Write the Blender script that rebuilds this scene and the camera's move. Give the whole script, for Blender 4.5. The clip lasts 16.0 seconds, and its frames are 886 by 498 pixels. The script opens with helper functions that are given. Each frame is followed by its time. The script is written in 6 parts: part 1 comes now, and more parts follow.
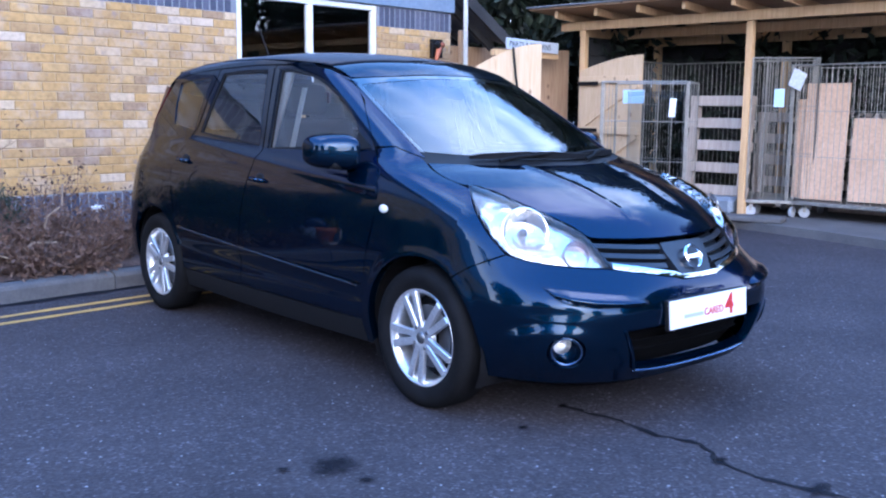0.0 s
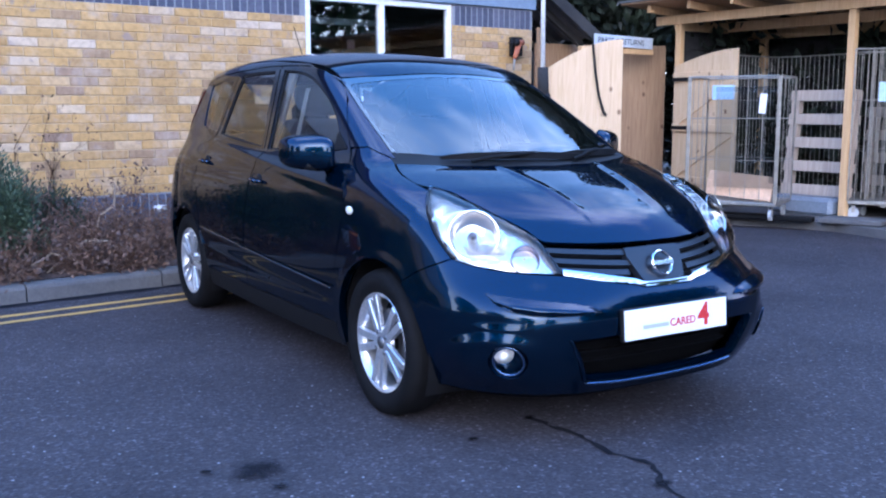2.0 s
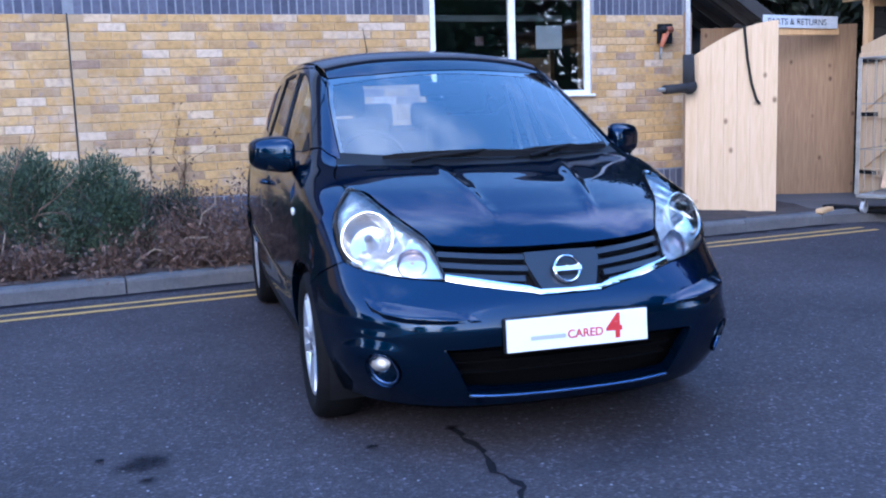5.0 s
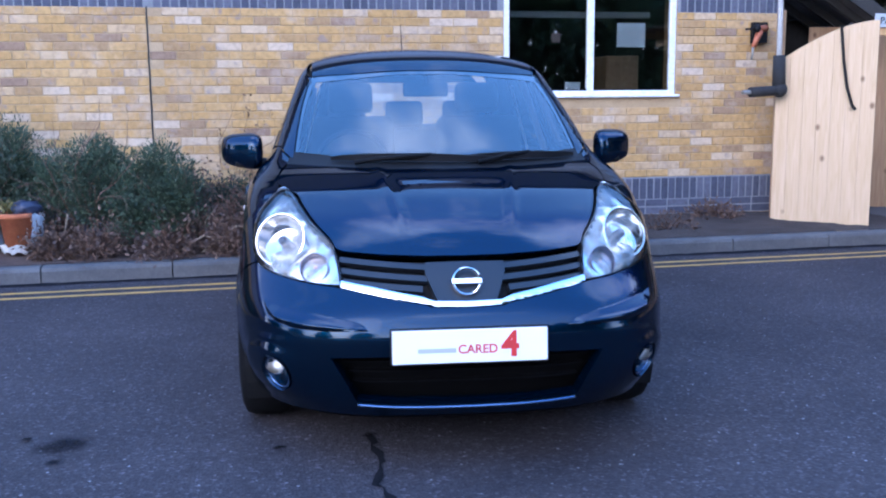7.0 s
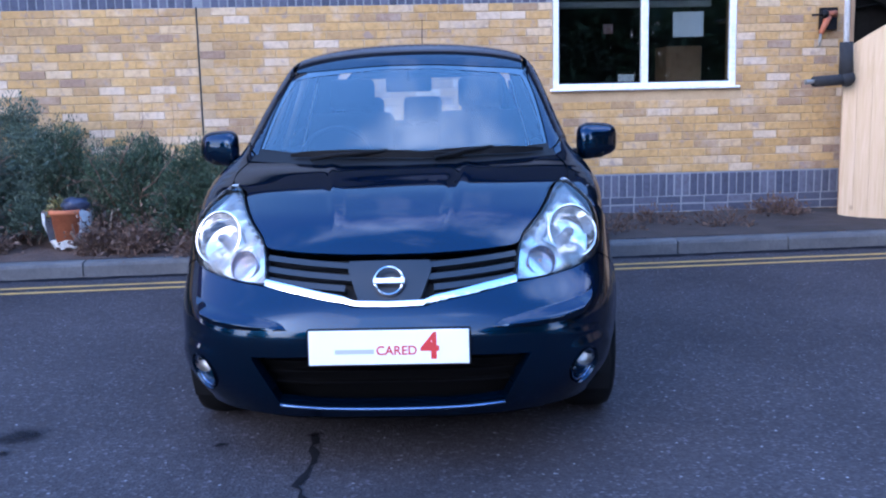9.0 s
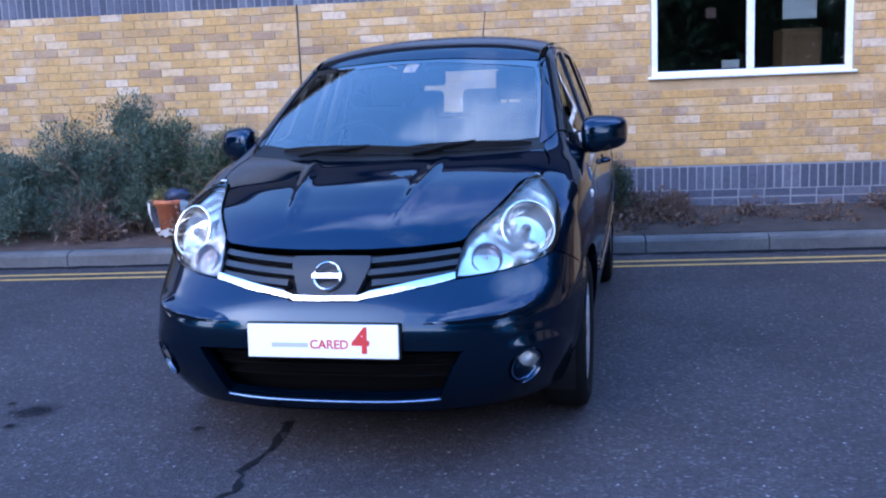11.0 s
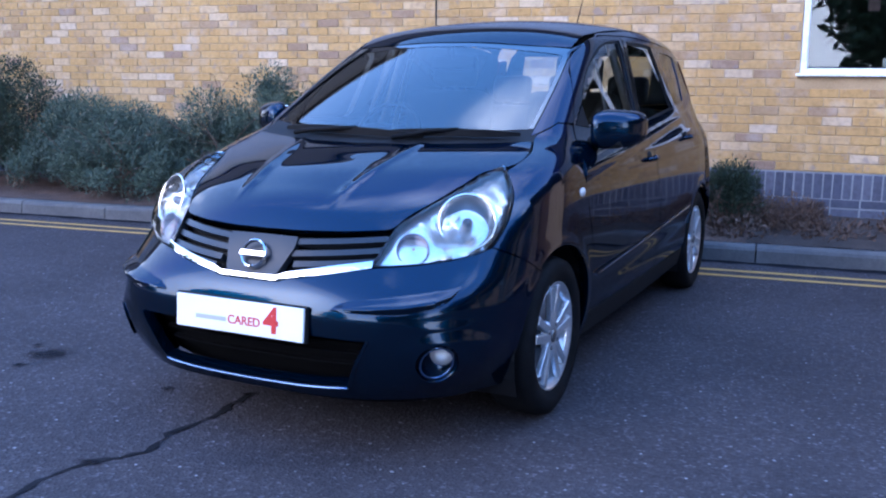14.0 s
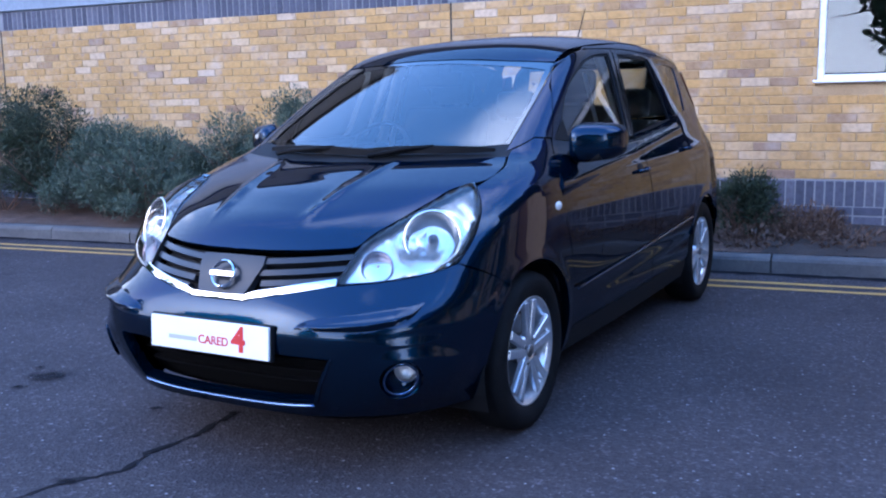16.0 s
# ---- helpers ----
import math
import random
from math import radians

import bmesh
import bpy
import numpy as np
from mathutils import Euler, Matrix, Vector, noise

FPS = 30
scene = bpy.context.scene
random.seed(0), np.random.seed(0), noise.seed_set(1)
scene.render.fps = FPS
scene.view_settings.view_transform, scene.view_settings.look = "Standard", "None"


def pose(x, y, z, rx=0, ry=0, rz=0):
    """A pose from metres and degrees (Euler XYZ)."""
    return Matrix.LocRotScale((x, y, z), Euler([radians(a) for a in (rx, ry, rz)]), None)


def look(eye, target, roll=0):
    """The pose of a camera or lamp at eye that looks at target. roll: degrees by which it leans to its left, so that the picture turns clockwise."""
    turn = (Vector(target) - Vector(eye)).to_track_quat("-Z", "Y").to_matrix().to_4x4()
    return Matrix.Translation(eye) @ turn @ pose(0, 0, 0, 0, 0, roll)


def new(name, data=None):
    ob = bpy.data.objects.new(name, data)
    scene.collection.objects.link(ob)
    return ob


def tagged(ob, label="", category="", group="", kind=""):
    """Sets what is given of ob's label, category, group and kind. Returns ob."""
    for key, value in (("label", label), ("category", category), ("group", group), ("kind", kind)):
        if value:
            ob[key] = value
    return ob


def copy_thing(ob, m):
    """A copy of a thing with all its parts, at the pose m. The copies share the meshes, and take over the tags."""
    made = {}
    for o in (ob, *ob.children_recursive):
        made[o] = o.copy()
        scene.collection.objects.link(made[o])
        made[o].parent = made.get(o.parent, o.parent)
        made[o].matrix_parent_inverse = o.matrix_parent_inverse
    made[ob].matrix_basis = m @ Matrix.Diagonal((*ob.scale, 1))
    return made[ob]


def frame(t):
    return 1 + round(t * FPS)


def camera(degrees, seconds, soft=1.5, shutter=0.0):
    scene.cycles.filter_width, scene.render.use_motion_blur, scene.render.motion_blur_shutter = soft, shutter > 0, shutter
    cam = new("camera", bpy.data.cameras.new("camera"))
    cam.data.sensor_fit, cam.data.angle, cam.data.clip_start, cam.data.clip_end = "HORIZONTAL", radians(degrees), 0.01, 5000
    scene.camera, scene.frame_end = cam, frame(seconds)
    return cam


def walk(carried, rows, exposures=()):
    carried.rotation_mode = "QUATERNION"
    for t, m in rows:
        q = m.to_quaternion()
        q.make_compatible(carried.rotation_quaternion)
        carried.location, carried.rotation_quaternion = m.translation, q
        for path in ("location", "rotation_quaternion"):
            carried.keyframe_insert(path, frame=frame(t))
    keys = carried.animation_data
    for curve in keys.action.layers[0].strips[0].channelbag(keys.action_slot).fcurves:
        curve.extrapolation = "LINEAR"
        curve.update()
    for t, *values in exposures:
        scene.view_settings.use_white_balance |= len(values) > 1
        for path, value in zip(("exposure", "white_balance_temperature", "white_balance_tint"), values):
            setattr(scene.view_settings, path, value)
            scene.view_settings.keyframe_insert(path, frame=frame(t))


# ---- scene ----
cam = camera(49.6, 16.0, soft=2.1)
PATH = [
    (0, (0.172, -0.006, 1.25), (1.584, 1.382, 0.963), 0.6),
    (0.5, (0.317, -0.101, 1.261), (1.686, 1.332, 0.991), 0.4),
    (1, (0.496, -0.227, 1.251), (1.783, 1.278, 0.967), -0.7),
    (1.5, (0.665, -0.336, 1.258), (1.904, 1.211, 0.995), -0.3),
    (2, (0.829, -0.42, 1.251), (2.009, 1.168, 0.962), -0.1),
    (2.5, (0.984, -0.523, 1.263), (2.077, 1.128, 0.986), -1.3),
    (3, (1.197, -0.644, 1.258), (2.212, 1.052, 0.955), -0.9),
    (3.5, (1.421, -0.683, 1.243), (2.401, 1.034, 0.938), -0.8),
    (4, (1.615, -0.775, 1.261), (2.528, 0.984, 0.99), -1.2),
    (4.5, (1.842, -0.923, 1.249), (2.621, 0.899, 0.977), -1.1),
    (4.7, (1.941, -0.945, 1.239), (2.684, 0.891, 0.958), -1.6),
    (6.8, (2.915, -1.152, 1.269), (3.303, 0.786, 0.966), 0.2),
    (7, (2.976, -1.145, 1.267), (3.348, 0.797, 0.967), -0.5),
    (7.5, (3.116, -1.164, 1.262), (3.385, 0.794, 0.958), -1.0),
    (8, (3.267, -1.15, 1.254), (3.497, 0.812, 0.938), -1.6),
    (8.5, (3.426, -1.134, 1.243), (3.597, 0.834, 0.928), -2.0),
    (9, (3.632, -1.138, 1.255), (3.762, 0.835, 0.949), -1.3),
    (9.5, (3.847, -1.134, 1.244), (3.845, 0.843, 0.941), -2.0),
    (9.7, (3.939, -1.142, 1.252), (3.873, 0.833, 0.94), -1.9),
    (11.8, (4.684, -1.038, 1.26), (4.327, 0.902, 0.932), -2.0),
    (12, (4.741, -1.003, 1.256), (4.338, 0.927, 0.918), -1.7),
    (12.5, (4.909, -0.963, 1.276), (4.442, 0.952, 0.933), -1.2),
    (13, (5.128, -0.932, 1.271), (4.532, 0.949, 0.944), -1.3),
    (13.5, (5.272, -0.832, 1.258), (4.634, 1.037, 0.941), -0.6),
    (14, (5.393, -0.77, 1.255), (4.691, 1.07, 0.907), 0.6),
    (14.5, (5.508, -0.728, 1.256), (4.761, 1.097, 0.924), -0.6),
    (15, (5.581, -0.676, 1.251), (4.775, 1.126, 0.93), -0.3),
    (15.5, (5.634, -0.669, 1.247), (4.814, 1.125, 0.915), -0.8),
    (16, (5.667, -0.673, 1.253), (4.864, 1.132, 0.941), -1.1),
]
walk(cam, [(t, look(eye, target, roll)) for t, eye, target, roll in PATH], exposures=[(0, 1.70, 5330, 17), (2.5, 1.52, 5330, 17), (4.5, 1.49, 5330, 17), (8, 1.42, 5350, 18), (16, 1.46, 5430, 20)])

# ---- world and light ----
world = bpy.data.worlds.new("world")
scene.world = world
world.use_nodes = True
wn = world.node_tree.nodes
sky = wn.new("ShaderNodeTexSky")
sky.sky_type = "NISHITA"
sky.sun_disc = False
sky.sun_elevation = radians(24)
sky.sun_rotation = radians(220)
sky.air_density = 1.0
sky.dust_density = 2.2
sky.ozone_density = 3.0
wn["Background"].inputs["Strength"].default_value = 0.19
# broken fair-weather cloud on a flat layer, closing up towards the horizon
w_co = wn.new("ShaderNodeTexCoord")
w_sep = wn.new("ShaderNodeSeparateXYZ")
w_up = wn.new("ShaderNodeMath")
w_up.operation = "MAXIMUM"
w_up.inputs[1].default_value = 0.0
w_lift = wn.new("ShaderNodeMath")
w_lift.operation = "ADD"
w_lift.inputs[1].default_value = 0.22
w_flat = wn.new("ShaderNodeVectorMath")
w_flat.operation = "DIVIDE"
w_joined = wn.new("ShaderNodeCombineXYZ")
w_map = wn.new("ShaderNodeMapping")
w_map.inputs["Location"].default_value = (15.063, 16.799, 0.0)
w_noise = wn.new("ShaderNodeTexNoise")
w_noise.inputs["Scale"].default_value = 1.25
w_noise.inputs["Detail"].default_value = 9
w_noise.inputs["Roughness"].default_value = 0.56
w_noise.inputs["Distortion"].default_value = 0.25
w_ramp = wn.new("ShaderNodeValToRGB")
w_ramp.color_ramp.interpolation = "EASE"
w_ramp.color_ramp.elements[0].position = 0.53
w_ramp.color_ramp.elements[1].position = 0.80
w_ramp.color_ramp.elements[1].color = (0.85, 0.85, 0.85, 1)
w_mix = wn.new("ShaderNodeMix")
w_mix.data_type = "RGBA"
w_mix.inputs[7].default_value = (13.0, 14.3, 16.0, 1)
wl = world.node_tree.links
wl.new(w_co.outputs["Generated"], w_sep.inputs["Vector"])
wl.new(w_sep.outputs["Z"], w_up.inputs[0])
wl.new(w_up.outputs[0], w_lift.inputs[0])
for axis in ("X", "Y", "Z"):
    wl.new(w_lift.outputs[0], w_joined.inputs[axis])
wl.new(w_co.outputs["Generated"], w_flat.inputs[0])
wl.new(w_joined.outputs["Vector"], w_flat.inputs[1])
wl.new(w_flat.outputs["Vector"], w_map.inputs["Vector"])
wl.new(w_map.outputs["Vector"], w_noise.inputs["Vector"])
wl.new(w_noise.outputs["Fac"], w_ramp.inputs["Fac"])
wl.new(w_ramp.outputs["Color"], w_mix.inputs[0])
# thin high haze keeps the side away from the sun from going dark
w_sat = wn.new("ShaderNodeHueSaturation")
w_sat.inputs["Saturation"].default_value = 1.2
w_thin = wn.new("ShaderNodeMix")
w_thin.data_type = "RGBA"
w_thin.inputs[0].default_value = 0.35
w_thin.inputs[7].default_value = (2.0, 5.0, 10.8, 1)
wl.new(sky.outputs["Color"], w_sat.inputs["Color"])
wl.new(w_sat.outputs["Color"], w_thin.inputs[6])
# pale haze that thickens towards the horizon
w_low = wn.new("ShaderNodeMath")
w_low.operation = "SUBTRACT"
w_low.inputs[0].default_value = 1.0
w_square = wn.new("ShaderNodeMath")
w_square.operation = "POWER"
w_square.inputs[1].default_value = 3.2
w_haze = wn.new("ShaderNodeMix")
w_haze.data_type = "RGBA"
w_haze.inputs[7].default_value = (10.5, 10.9, 11.2, 1)
wl.new(w_up.outputs[0], w_low.inputs[1])
wl.new(w_low.outputs[0], w_square.inputs[0])
wl.new(w_square.outputs[0], w_haze.inputs[0])
wl.new(w_thin.outputs[2], w_haze.inputs[6])
wl.new(w_haze.outputs[2], w_mix.inputs[6])
wl.new(w_mix.outputs[2], wn["Background"].inputs["Color"])
sun_data = bpy.data.lights.new("sun", "SUN")
sun_data.energy = 0.30
sun_data.angle = radians(50)
sun_data.color = (1.0, 0.78, 0.54)
sun = new("sun", sun_data)
sun.matrix_world = look((0, 0, 0), (0.587, 0.700, -0.407))


# ---- materials ----
def mat(name, base=(0.5, 0.5, 0.5), rough=0.6, metal=0.0, **more):
    m = bpy.data.materials.new(name)
    m.use_nodes = True
    b = m.node_tree.nodes["Principled BSDF"]
    b.inputs["Base Color"].default_value = (*base, 1)
    b.inputs["Roughness"].default_value = rough
    b.inputs["Metallic"].default_value = metal
    for k, v in more.items():
        b.inputs[k.replace("_", " ")].default_value = v
    return m


def tree_of(m):
    t = m.node_tree
    return t, t.nodes, t.links, t.nodes["Principled BSDF"]


def noise_node(t, scale, detail=4.0, rough=0.6, coord="Object"):
    c = t.nodes.new("ShaderNodeTexCoord")
    n = t.nodes.new("ShaderNodeTexNoise")
    n.inputs["Scale"].default_value = scale
    n.inputs["Detail"].default_value = detail
    n.inputs["Roughness"].default_value = rough
    t.links.new(c.outputs[coord], n.inputs["Vector"])
    return n


def ramp(t, source, stops):
    r = t.nodes.new("ShaderNodeValToRGB")
    e = r.color_ramp.elements
    while len(e) < len(stops):
        e.new(0.5)
    for el, (p, c) in zip(e, stops):
        el.position = p
        el.color = (*c, 1)
    t.links.new(source, r.inputs["Fac"])
    return r


def mixer(t, a, b, fac, mode="MIX"):
    m = t.nodes.new("ShaderNodeMix")
    m.data_type = "RGBA"
    m.blend_type = mode
    for sock, v in ((m.inputs[0], fac), (m.inputs[6], a), (m.inputs[7], b)):
        if isinstance(v, (int, float)):
            sock.default_value = v
        elif isinstance(v, tuple):
            sock.default_value = (*v, 1)
        else:
            t.links.new(v, sock)
    return m.outputs[2]


def bump(t, b, height, strength, dist=0.01):
    n = t.nodes.new("ShaderNodeBump")
    n.inputs["Strength"].default_value = strength
    n.inputs["Distance"].default_value = dist
    t.links.new(height, n.inputs["Height"])
    t.links.new(n.outputs["Normal"], b.inputs["Normal"])


def mottled(name, c1, c2, scale, rough=0.7, fine=60.0, bumps=0.25, coord="Object", metal=0.0, dist=0.004):
    m = mat(name, c1, rough, metal)
    t, n, l, b = tree_of(m)
    big = noise_node(t, scale, 5, 0.65, coord)
    small = noise_node(t, fine, 3, 0.6, coord)
    r1 = ramp(t, big.outputs["Fac"], [(0.3, c1), (0.7, c2)])
    r2 = ramp(t, small.outputs["Fac"], [(0.3, (0.8, 0.8, 0.8)), (0.7, (1.15, 1.15, 1.15))])
    l.new(mixer(t, r1.outputs["Color"], r2.outputs["Color"], 0.7, "MULTIPLY"), b.inputs["Base Color"])
    bump(t, b, small.outputs["Fac"], bumps, dist)
    return m


def timber(name, c1, c2, grain=(14, 14, 0.8), knots=True, island=True):
    m = mat(name, c1, 0.7)
    t, n, l, b = tree_of(m)
    c = n.new("ShaderNodeTexCoord")
    mp = n.new("ShaderNodeMapping")
    mp.inputs["Scale"].default_value = grain
    l.new(c.outputs["Object"], mp.inputs["Vector"])
    ns = n.new("ShaderNodeTexNoise")
    ns.inputs["Scale"].default_value = 3.0
    ns.inputs["Detail"].default_value = 6
    ns.inputs["Distortion"].default_value = 1.2
    l.new(mp.outputs["Vector"], ns.inputs["Vector"])
    r = ramp(t, ns.outputs["Fac"], [(0.3, c1), (0.72, c2)])
    g = n.new("ShaderNodeNewGeometry")
    v = ramp(t, g.outputs["Random Per Island"], [(0.0, (0.88, 0.86, 0.84)), (1.0, (1.06, 1.05, 1.03))])
    col = mixer(t, r.outputs["Color"], v.outputs["Color"], 1.0 if island else 0.0, "MULTIPLY")
    if knots:
        vo = n.new("ShaderNodeTexVoronoi")
        vo.inputs["Scale"].default_value = 5.5
        mk2 = n.new("ShaderNodeMapping")
        mk2.inputs["Scale"].default_value = (1, 1, 0.7)
        l.new(c.outputs["Object"], mk2.inputs["Vector"])
        l.new(mk2.outputs["Vector"], vo.inputs["Vector"])
        k = ramp(t, vo.outputs["Distance"], [(0.06, (0.20, 0.11, 0.06)), (0.15, (1, 1, 1))])
        col = mixer(t, col, k.outputs["Color"], 0.8, "MULTIPLY")
    l.new(col, b.inputs["Base Color"])
    bump(t, b, ns.outputs["Fac"], 0.3, 0.004)
    return m


def brick_material(name, stops, per_object, blotch=True):
    m = mat(name, (0.5, 0.4, 0.2), 0.9)
    t, n, l, b = tree_of(m)
    if per_object:
        rnd = n.new("ShaderNodeObjectInfo").outputs["Random"]
    else:
        rnd = n.new("ShaderNodeNewGeometry").outputs["Random Per Island"]
    r = ramp(t, rnd, stops)
    r.color_ramp.interpolation = "LINEAR"
    g = n.new("ShaderNodeNewGeometry")
    big = n.new("ShaderNodeTexNoise")
    big.inputs["Scale"].default_value = 0.9
    big.inputs["Detail"].default_value = 4
    l.new(g.outputs["Position"], big.inputs["Vector"])
    fine = n.new("ShaderNodeTexNoise")
    fine.inputs["Scale"].default_value = 26
    fine.inputs["Detail"].default_value = 5
    l.new(g.outputs["Position"], fine.inputs["Vector"])
    a = ramp(t, fine.outputs["Fac"], [(0.25, (0.70, 0.67, 0.64)), (0.5, (1, 1, 1)), (0.78, (1.22, 1.2, 1.18))])
    col = mixer(t, r.outputs["Color"], a.outputs["Color"], 0.8, "MULTIPLY")
    if blotch:
        # kiln marks within a brick, and lime bloom that runs across joints
        spots = n.new("ShaderNodeTexNoise")
        spots.inputs["Scale"].default_value = 10.5
        spots.inputs["Detail"].default_value = 3
        shift = n.new("ShaderNodeVectorMath")
        shift.operation = "ADD"
        l.new(g.outputs["Position"], shift.inputs[0])
        l.new(r.outputs["Color"], shift.inputs[1])
        l.new(shift.outputs["Vector"], spots.inputs["Vector"])
        dark = ramp(t, spots.outputs["Fac"], [(0.60, (0, 0, 0)), (0.72, (0.7, 0.7, 0.7))])
        col = mixer(t, col, (0.26, 0.205, 0.19), dark.outputs["Color"])
        bloom = n.new("ShaderNodeTexNoise")
        bloom.inputs["Scale"].default_value = 4.2
        bloom.inputs["Detail"].default_value = 6
        bloom.inputs["Roughness"].default_value = 0.65
        l.new(g.outputs["Position"], bloom.inputs["Vector"])
        pale = ramp(t, bloom.outputs["Fac"], [(0.50, (0, 0, 0)), (0.74, (0.55, 0.55, 0.55))])
        col = mixer(t, col, (0.57, 0.48, 0.40), pale.outputs["Color"])
    c = ramp(t, big.outputs["Fac"], [(0.3, (0.86, 0.84, 0.84)), (0.7, (1.08, 1.06, 1.02))])
    l.new(mixer(t, col, c.outputs["Color"], 0.8, "MULTIPLY"), b.inputs["Base Color"])
    bump(t, b, fine.outputs["Fac"], 0.4, 0.006)
    return m


BUFF = [(0.0, (0.267, 0.175, 0.122)), (0.09, (0.348, 0.227, 0.118)), (0.22, (0.429, 0.264, 0.102)), (0.50, (0.465, 0.288, 0.110)),
        (0.76, (0.486, 0.312, 0.130)), (0.86, (0.494, 0.336, 0.175)), (0.95, (0.526, 0.397, 0.259)), (1.0, (0.543, 0.429, 0.316))]
BLUE = [(0.0, (0.056, 0.061, 0.092)), (0.5, (0.080, 0.086, 0.124)), (1.0, (0.115, 0.12, 0.16))]
M_BRICK = brick_material("buff_brick", BUFF, True)
M_BRICK_J = brick_material("buff_brick_joined", BUFF, False)
M_BLUE = brick_material("blue_brick", BLUE, True, False)
M_BLUE_J = brick_material("blue_brick_joined", BLUE, False, False)
M_MORTAR = mottled("mortar", (0.36, 0.25, 0.14), (0.49, 0.355, 0.21), 3, 0.95, 80)
M_MORTAR_LIGHT = mottled("light_mortar", (0.18, 0.19, 0.21), (0.27, 0.275, 0.29), 3, 0.95, 80)


def asphalt_material():
    m = mat("asphalt", (0.05, 0.05, 0.055), 0.85)
    t, n, l, b = tree_of(m)
    big = noise_node(t, 0.7, 5, 0.6)
    mid = noise_node(t, 9, 5, 0.7)
    r1 = ramp(t, big.outputs["Fac"], [(0.3, (0.043, 0.039, 0.042)), (0.7, (0.068, 0.061, 0.065))])
    r2 = ramp(t, mid.outputs["Fac"], [(0.3, (0.78, 0.78, 0.78)), (0.7, (1.2, 1.2, 1.2))])
    col = mixer(t, r1.outputs["Color"], r2.outputs["Color"], 0.8, "MULTIPLY")
    c = n.new("ShaderNodeTexCoord")
    stones = n.new("ShaderNodeTexVoronoi")
    stones.inputs["Scale"].default_value = 85
    l.new(c.outputs["Object"], stones.inputs["Vector"])
    pick = n.new("ShaderNodeSeparateColor")
    l.new(stones.outputs["Color"], pick.inputs["Color"])
    light = ramp(t, pick.outputs["Red"], [(0.0, (0.7, 0.7, 0.7)), (0.80, (1.1, 1.1, 1.1)), (0.93, (1.4, 1.4, 1.45)), (1.0, (2.1, 2.1, 2.2))])
    col = mixer(t, col, light.outputs["Color"], 0.85, "MULTIPLY")
    # scattered pale chips
    chips = n.new("ShaderNodeTexVoronoi")
    chips.inputs["Scale"].default_value = 26
    l.new(c.outputs["Object"], chips.inputs["Vector"])
    near = ramp(t, chips.outputs["Distance"], [(0.12, (1, 1, 1)), (0.17, (0, 0, 0))])
    sep = n.new("ShaderNodeSeparateColor")
    l.new(chips.outputs["Color"], sep.inputs["Color"])
    few = ramp(t, sep.outputs["Green"], [(0.72, (0, 0, 0)), (0.98, (0.75, 0.75, 0.75))])
    both = mixer(t, near.outputs["Color"], few.outputs["Color"], 1.0, "MULTIPLY")
    l.new(mixer(t, col, (0.36, 0.36, 0.38), both), b.inputs["Base Color"])
    rr = ramp(t, mid.outputs["Fac"], [(0.3, (0.6, 0.6, 0.6)), (0.7, (0.85, 0.85, 0.85))])
    l.new(rr.outputs["Color"], b.inputs["Roughness"])
    b.inputs["Specular IOR Level"].default_value = 0.05
    bump(t, b, stones.outputs["Distance"], 0.5, 0.006)
    return m


M_ASPHALT = asphalt_material()
M_TAR = mottled("bitumen_stain", (0.008, 0.008, 0.010), (0.018, 0.018, 0.021), 8, 0.85, 60)
M_TAR.node_tree.nodes["Principled BSDF"].inputs["Specular IOR Level"].default_value = 0.08
M_KERB = mottled("kerb_concrete", (0.074, 0.072, 0.075), (0.132, 0.127, 0.125), 3.0, 0.9, 70, 0.35)
M_PAVE = mottled("pavement_concrete", (0.075, 0.073, 0.075), (0.125, 0.12, 0.12), 1.4, 0.9, 60, 0.35)
M_YELLOW = mottled("yellow_line_paint", (0.52, 0.30, 0.07), (0.37, 0.24, 0.085), 7, 0.8, 70, 0.3)
M_SOIL = mottled("soil", (0.060, 0.033, 0.024), (0.125, 0.075, 0.054), 4, 0.95, 40, 0.9, dist=0.02)
M_WHITE = mottled("white_window_paint", (0.74, 0.76, 0.80), (0.82, 0.83, 0.85), 2, 0.35, 30, 0.05)
M_FASCIA = mottled("blue_grey_cladding", (0.17, 0.22, 0.29), (0.21, 0.26, 0.33), 1.2, 0.45, 20, 0.05)
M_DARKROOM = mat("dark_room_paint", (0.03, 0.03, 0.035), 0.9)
M_PAPER = mottled("paper", (0.70, 0.76, 0.82), (0.78, 0.82, 0.86), 4, 0.8, 50, 0.05)
M_PINE = timber("pale_pine", (0.57, 0.395, 0.225), (0.68, 0.505, 0.325))
M_FRAME = timber("orange_pine", (0.54, 0.33, 0.15), (0.70, 0.47, 0.25), knots=False)
M_PLY = timber("brown_plywood", (0.26, 0.155, 0.085), (0.38, 0.245, 0.14), knots=True)
M_PALLET = timber("grey_pallet_wood", (0.36, 0.29, 0.24), (0.52, 0.44, 0.37), knots=False)
M_CARD = mottled("cardboard", (0.60, 0.38, 0.24), (0.70, 0.47, 0.31), 2, 0.9, 30, 0.1)
M_FELT = mottled("roofing_felt", (0.09, 0.09, 0.10), (0.16, 0.16, 0.17), 3, 0.9, 60, 0.4)
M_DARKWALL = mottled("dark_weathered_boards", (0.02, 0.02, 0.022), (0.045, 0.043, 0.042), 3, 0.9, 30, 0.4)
M_ZINC = mottled("galvanised_steel", (0.26, 0.245, 0.22), (0.42, 0.395, 0.35), 9, 0.5, 60, 0.1, metal=0.7)
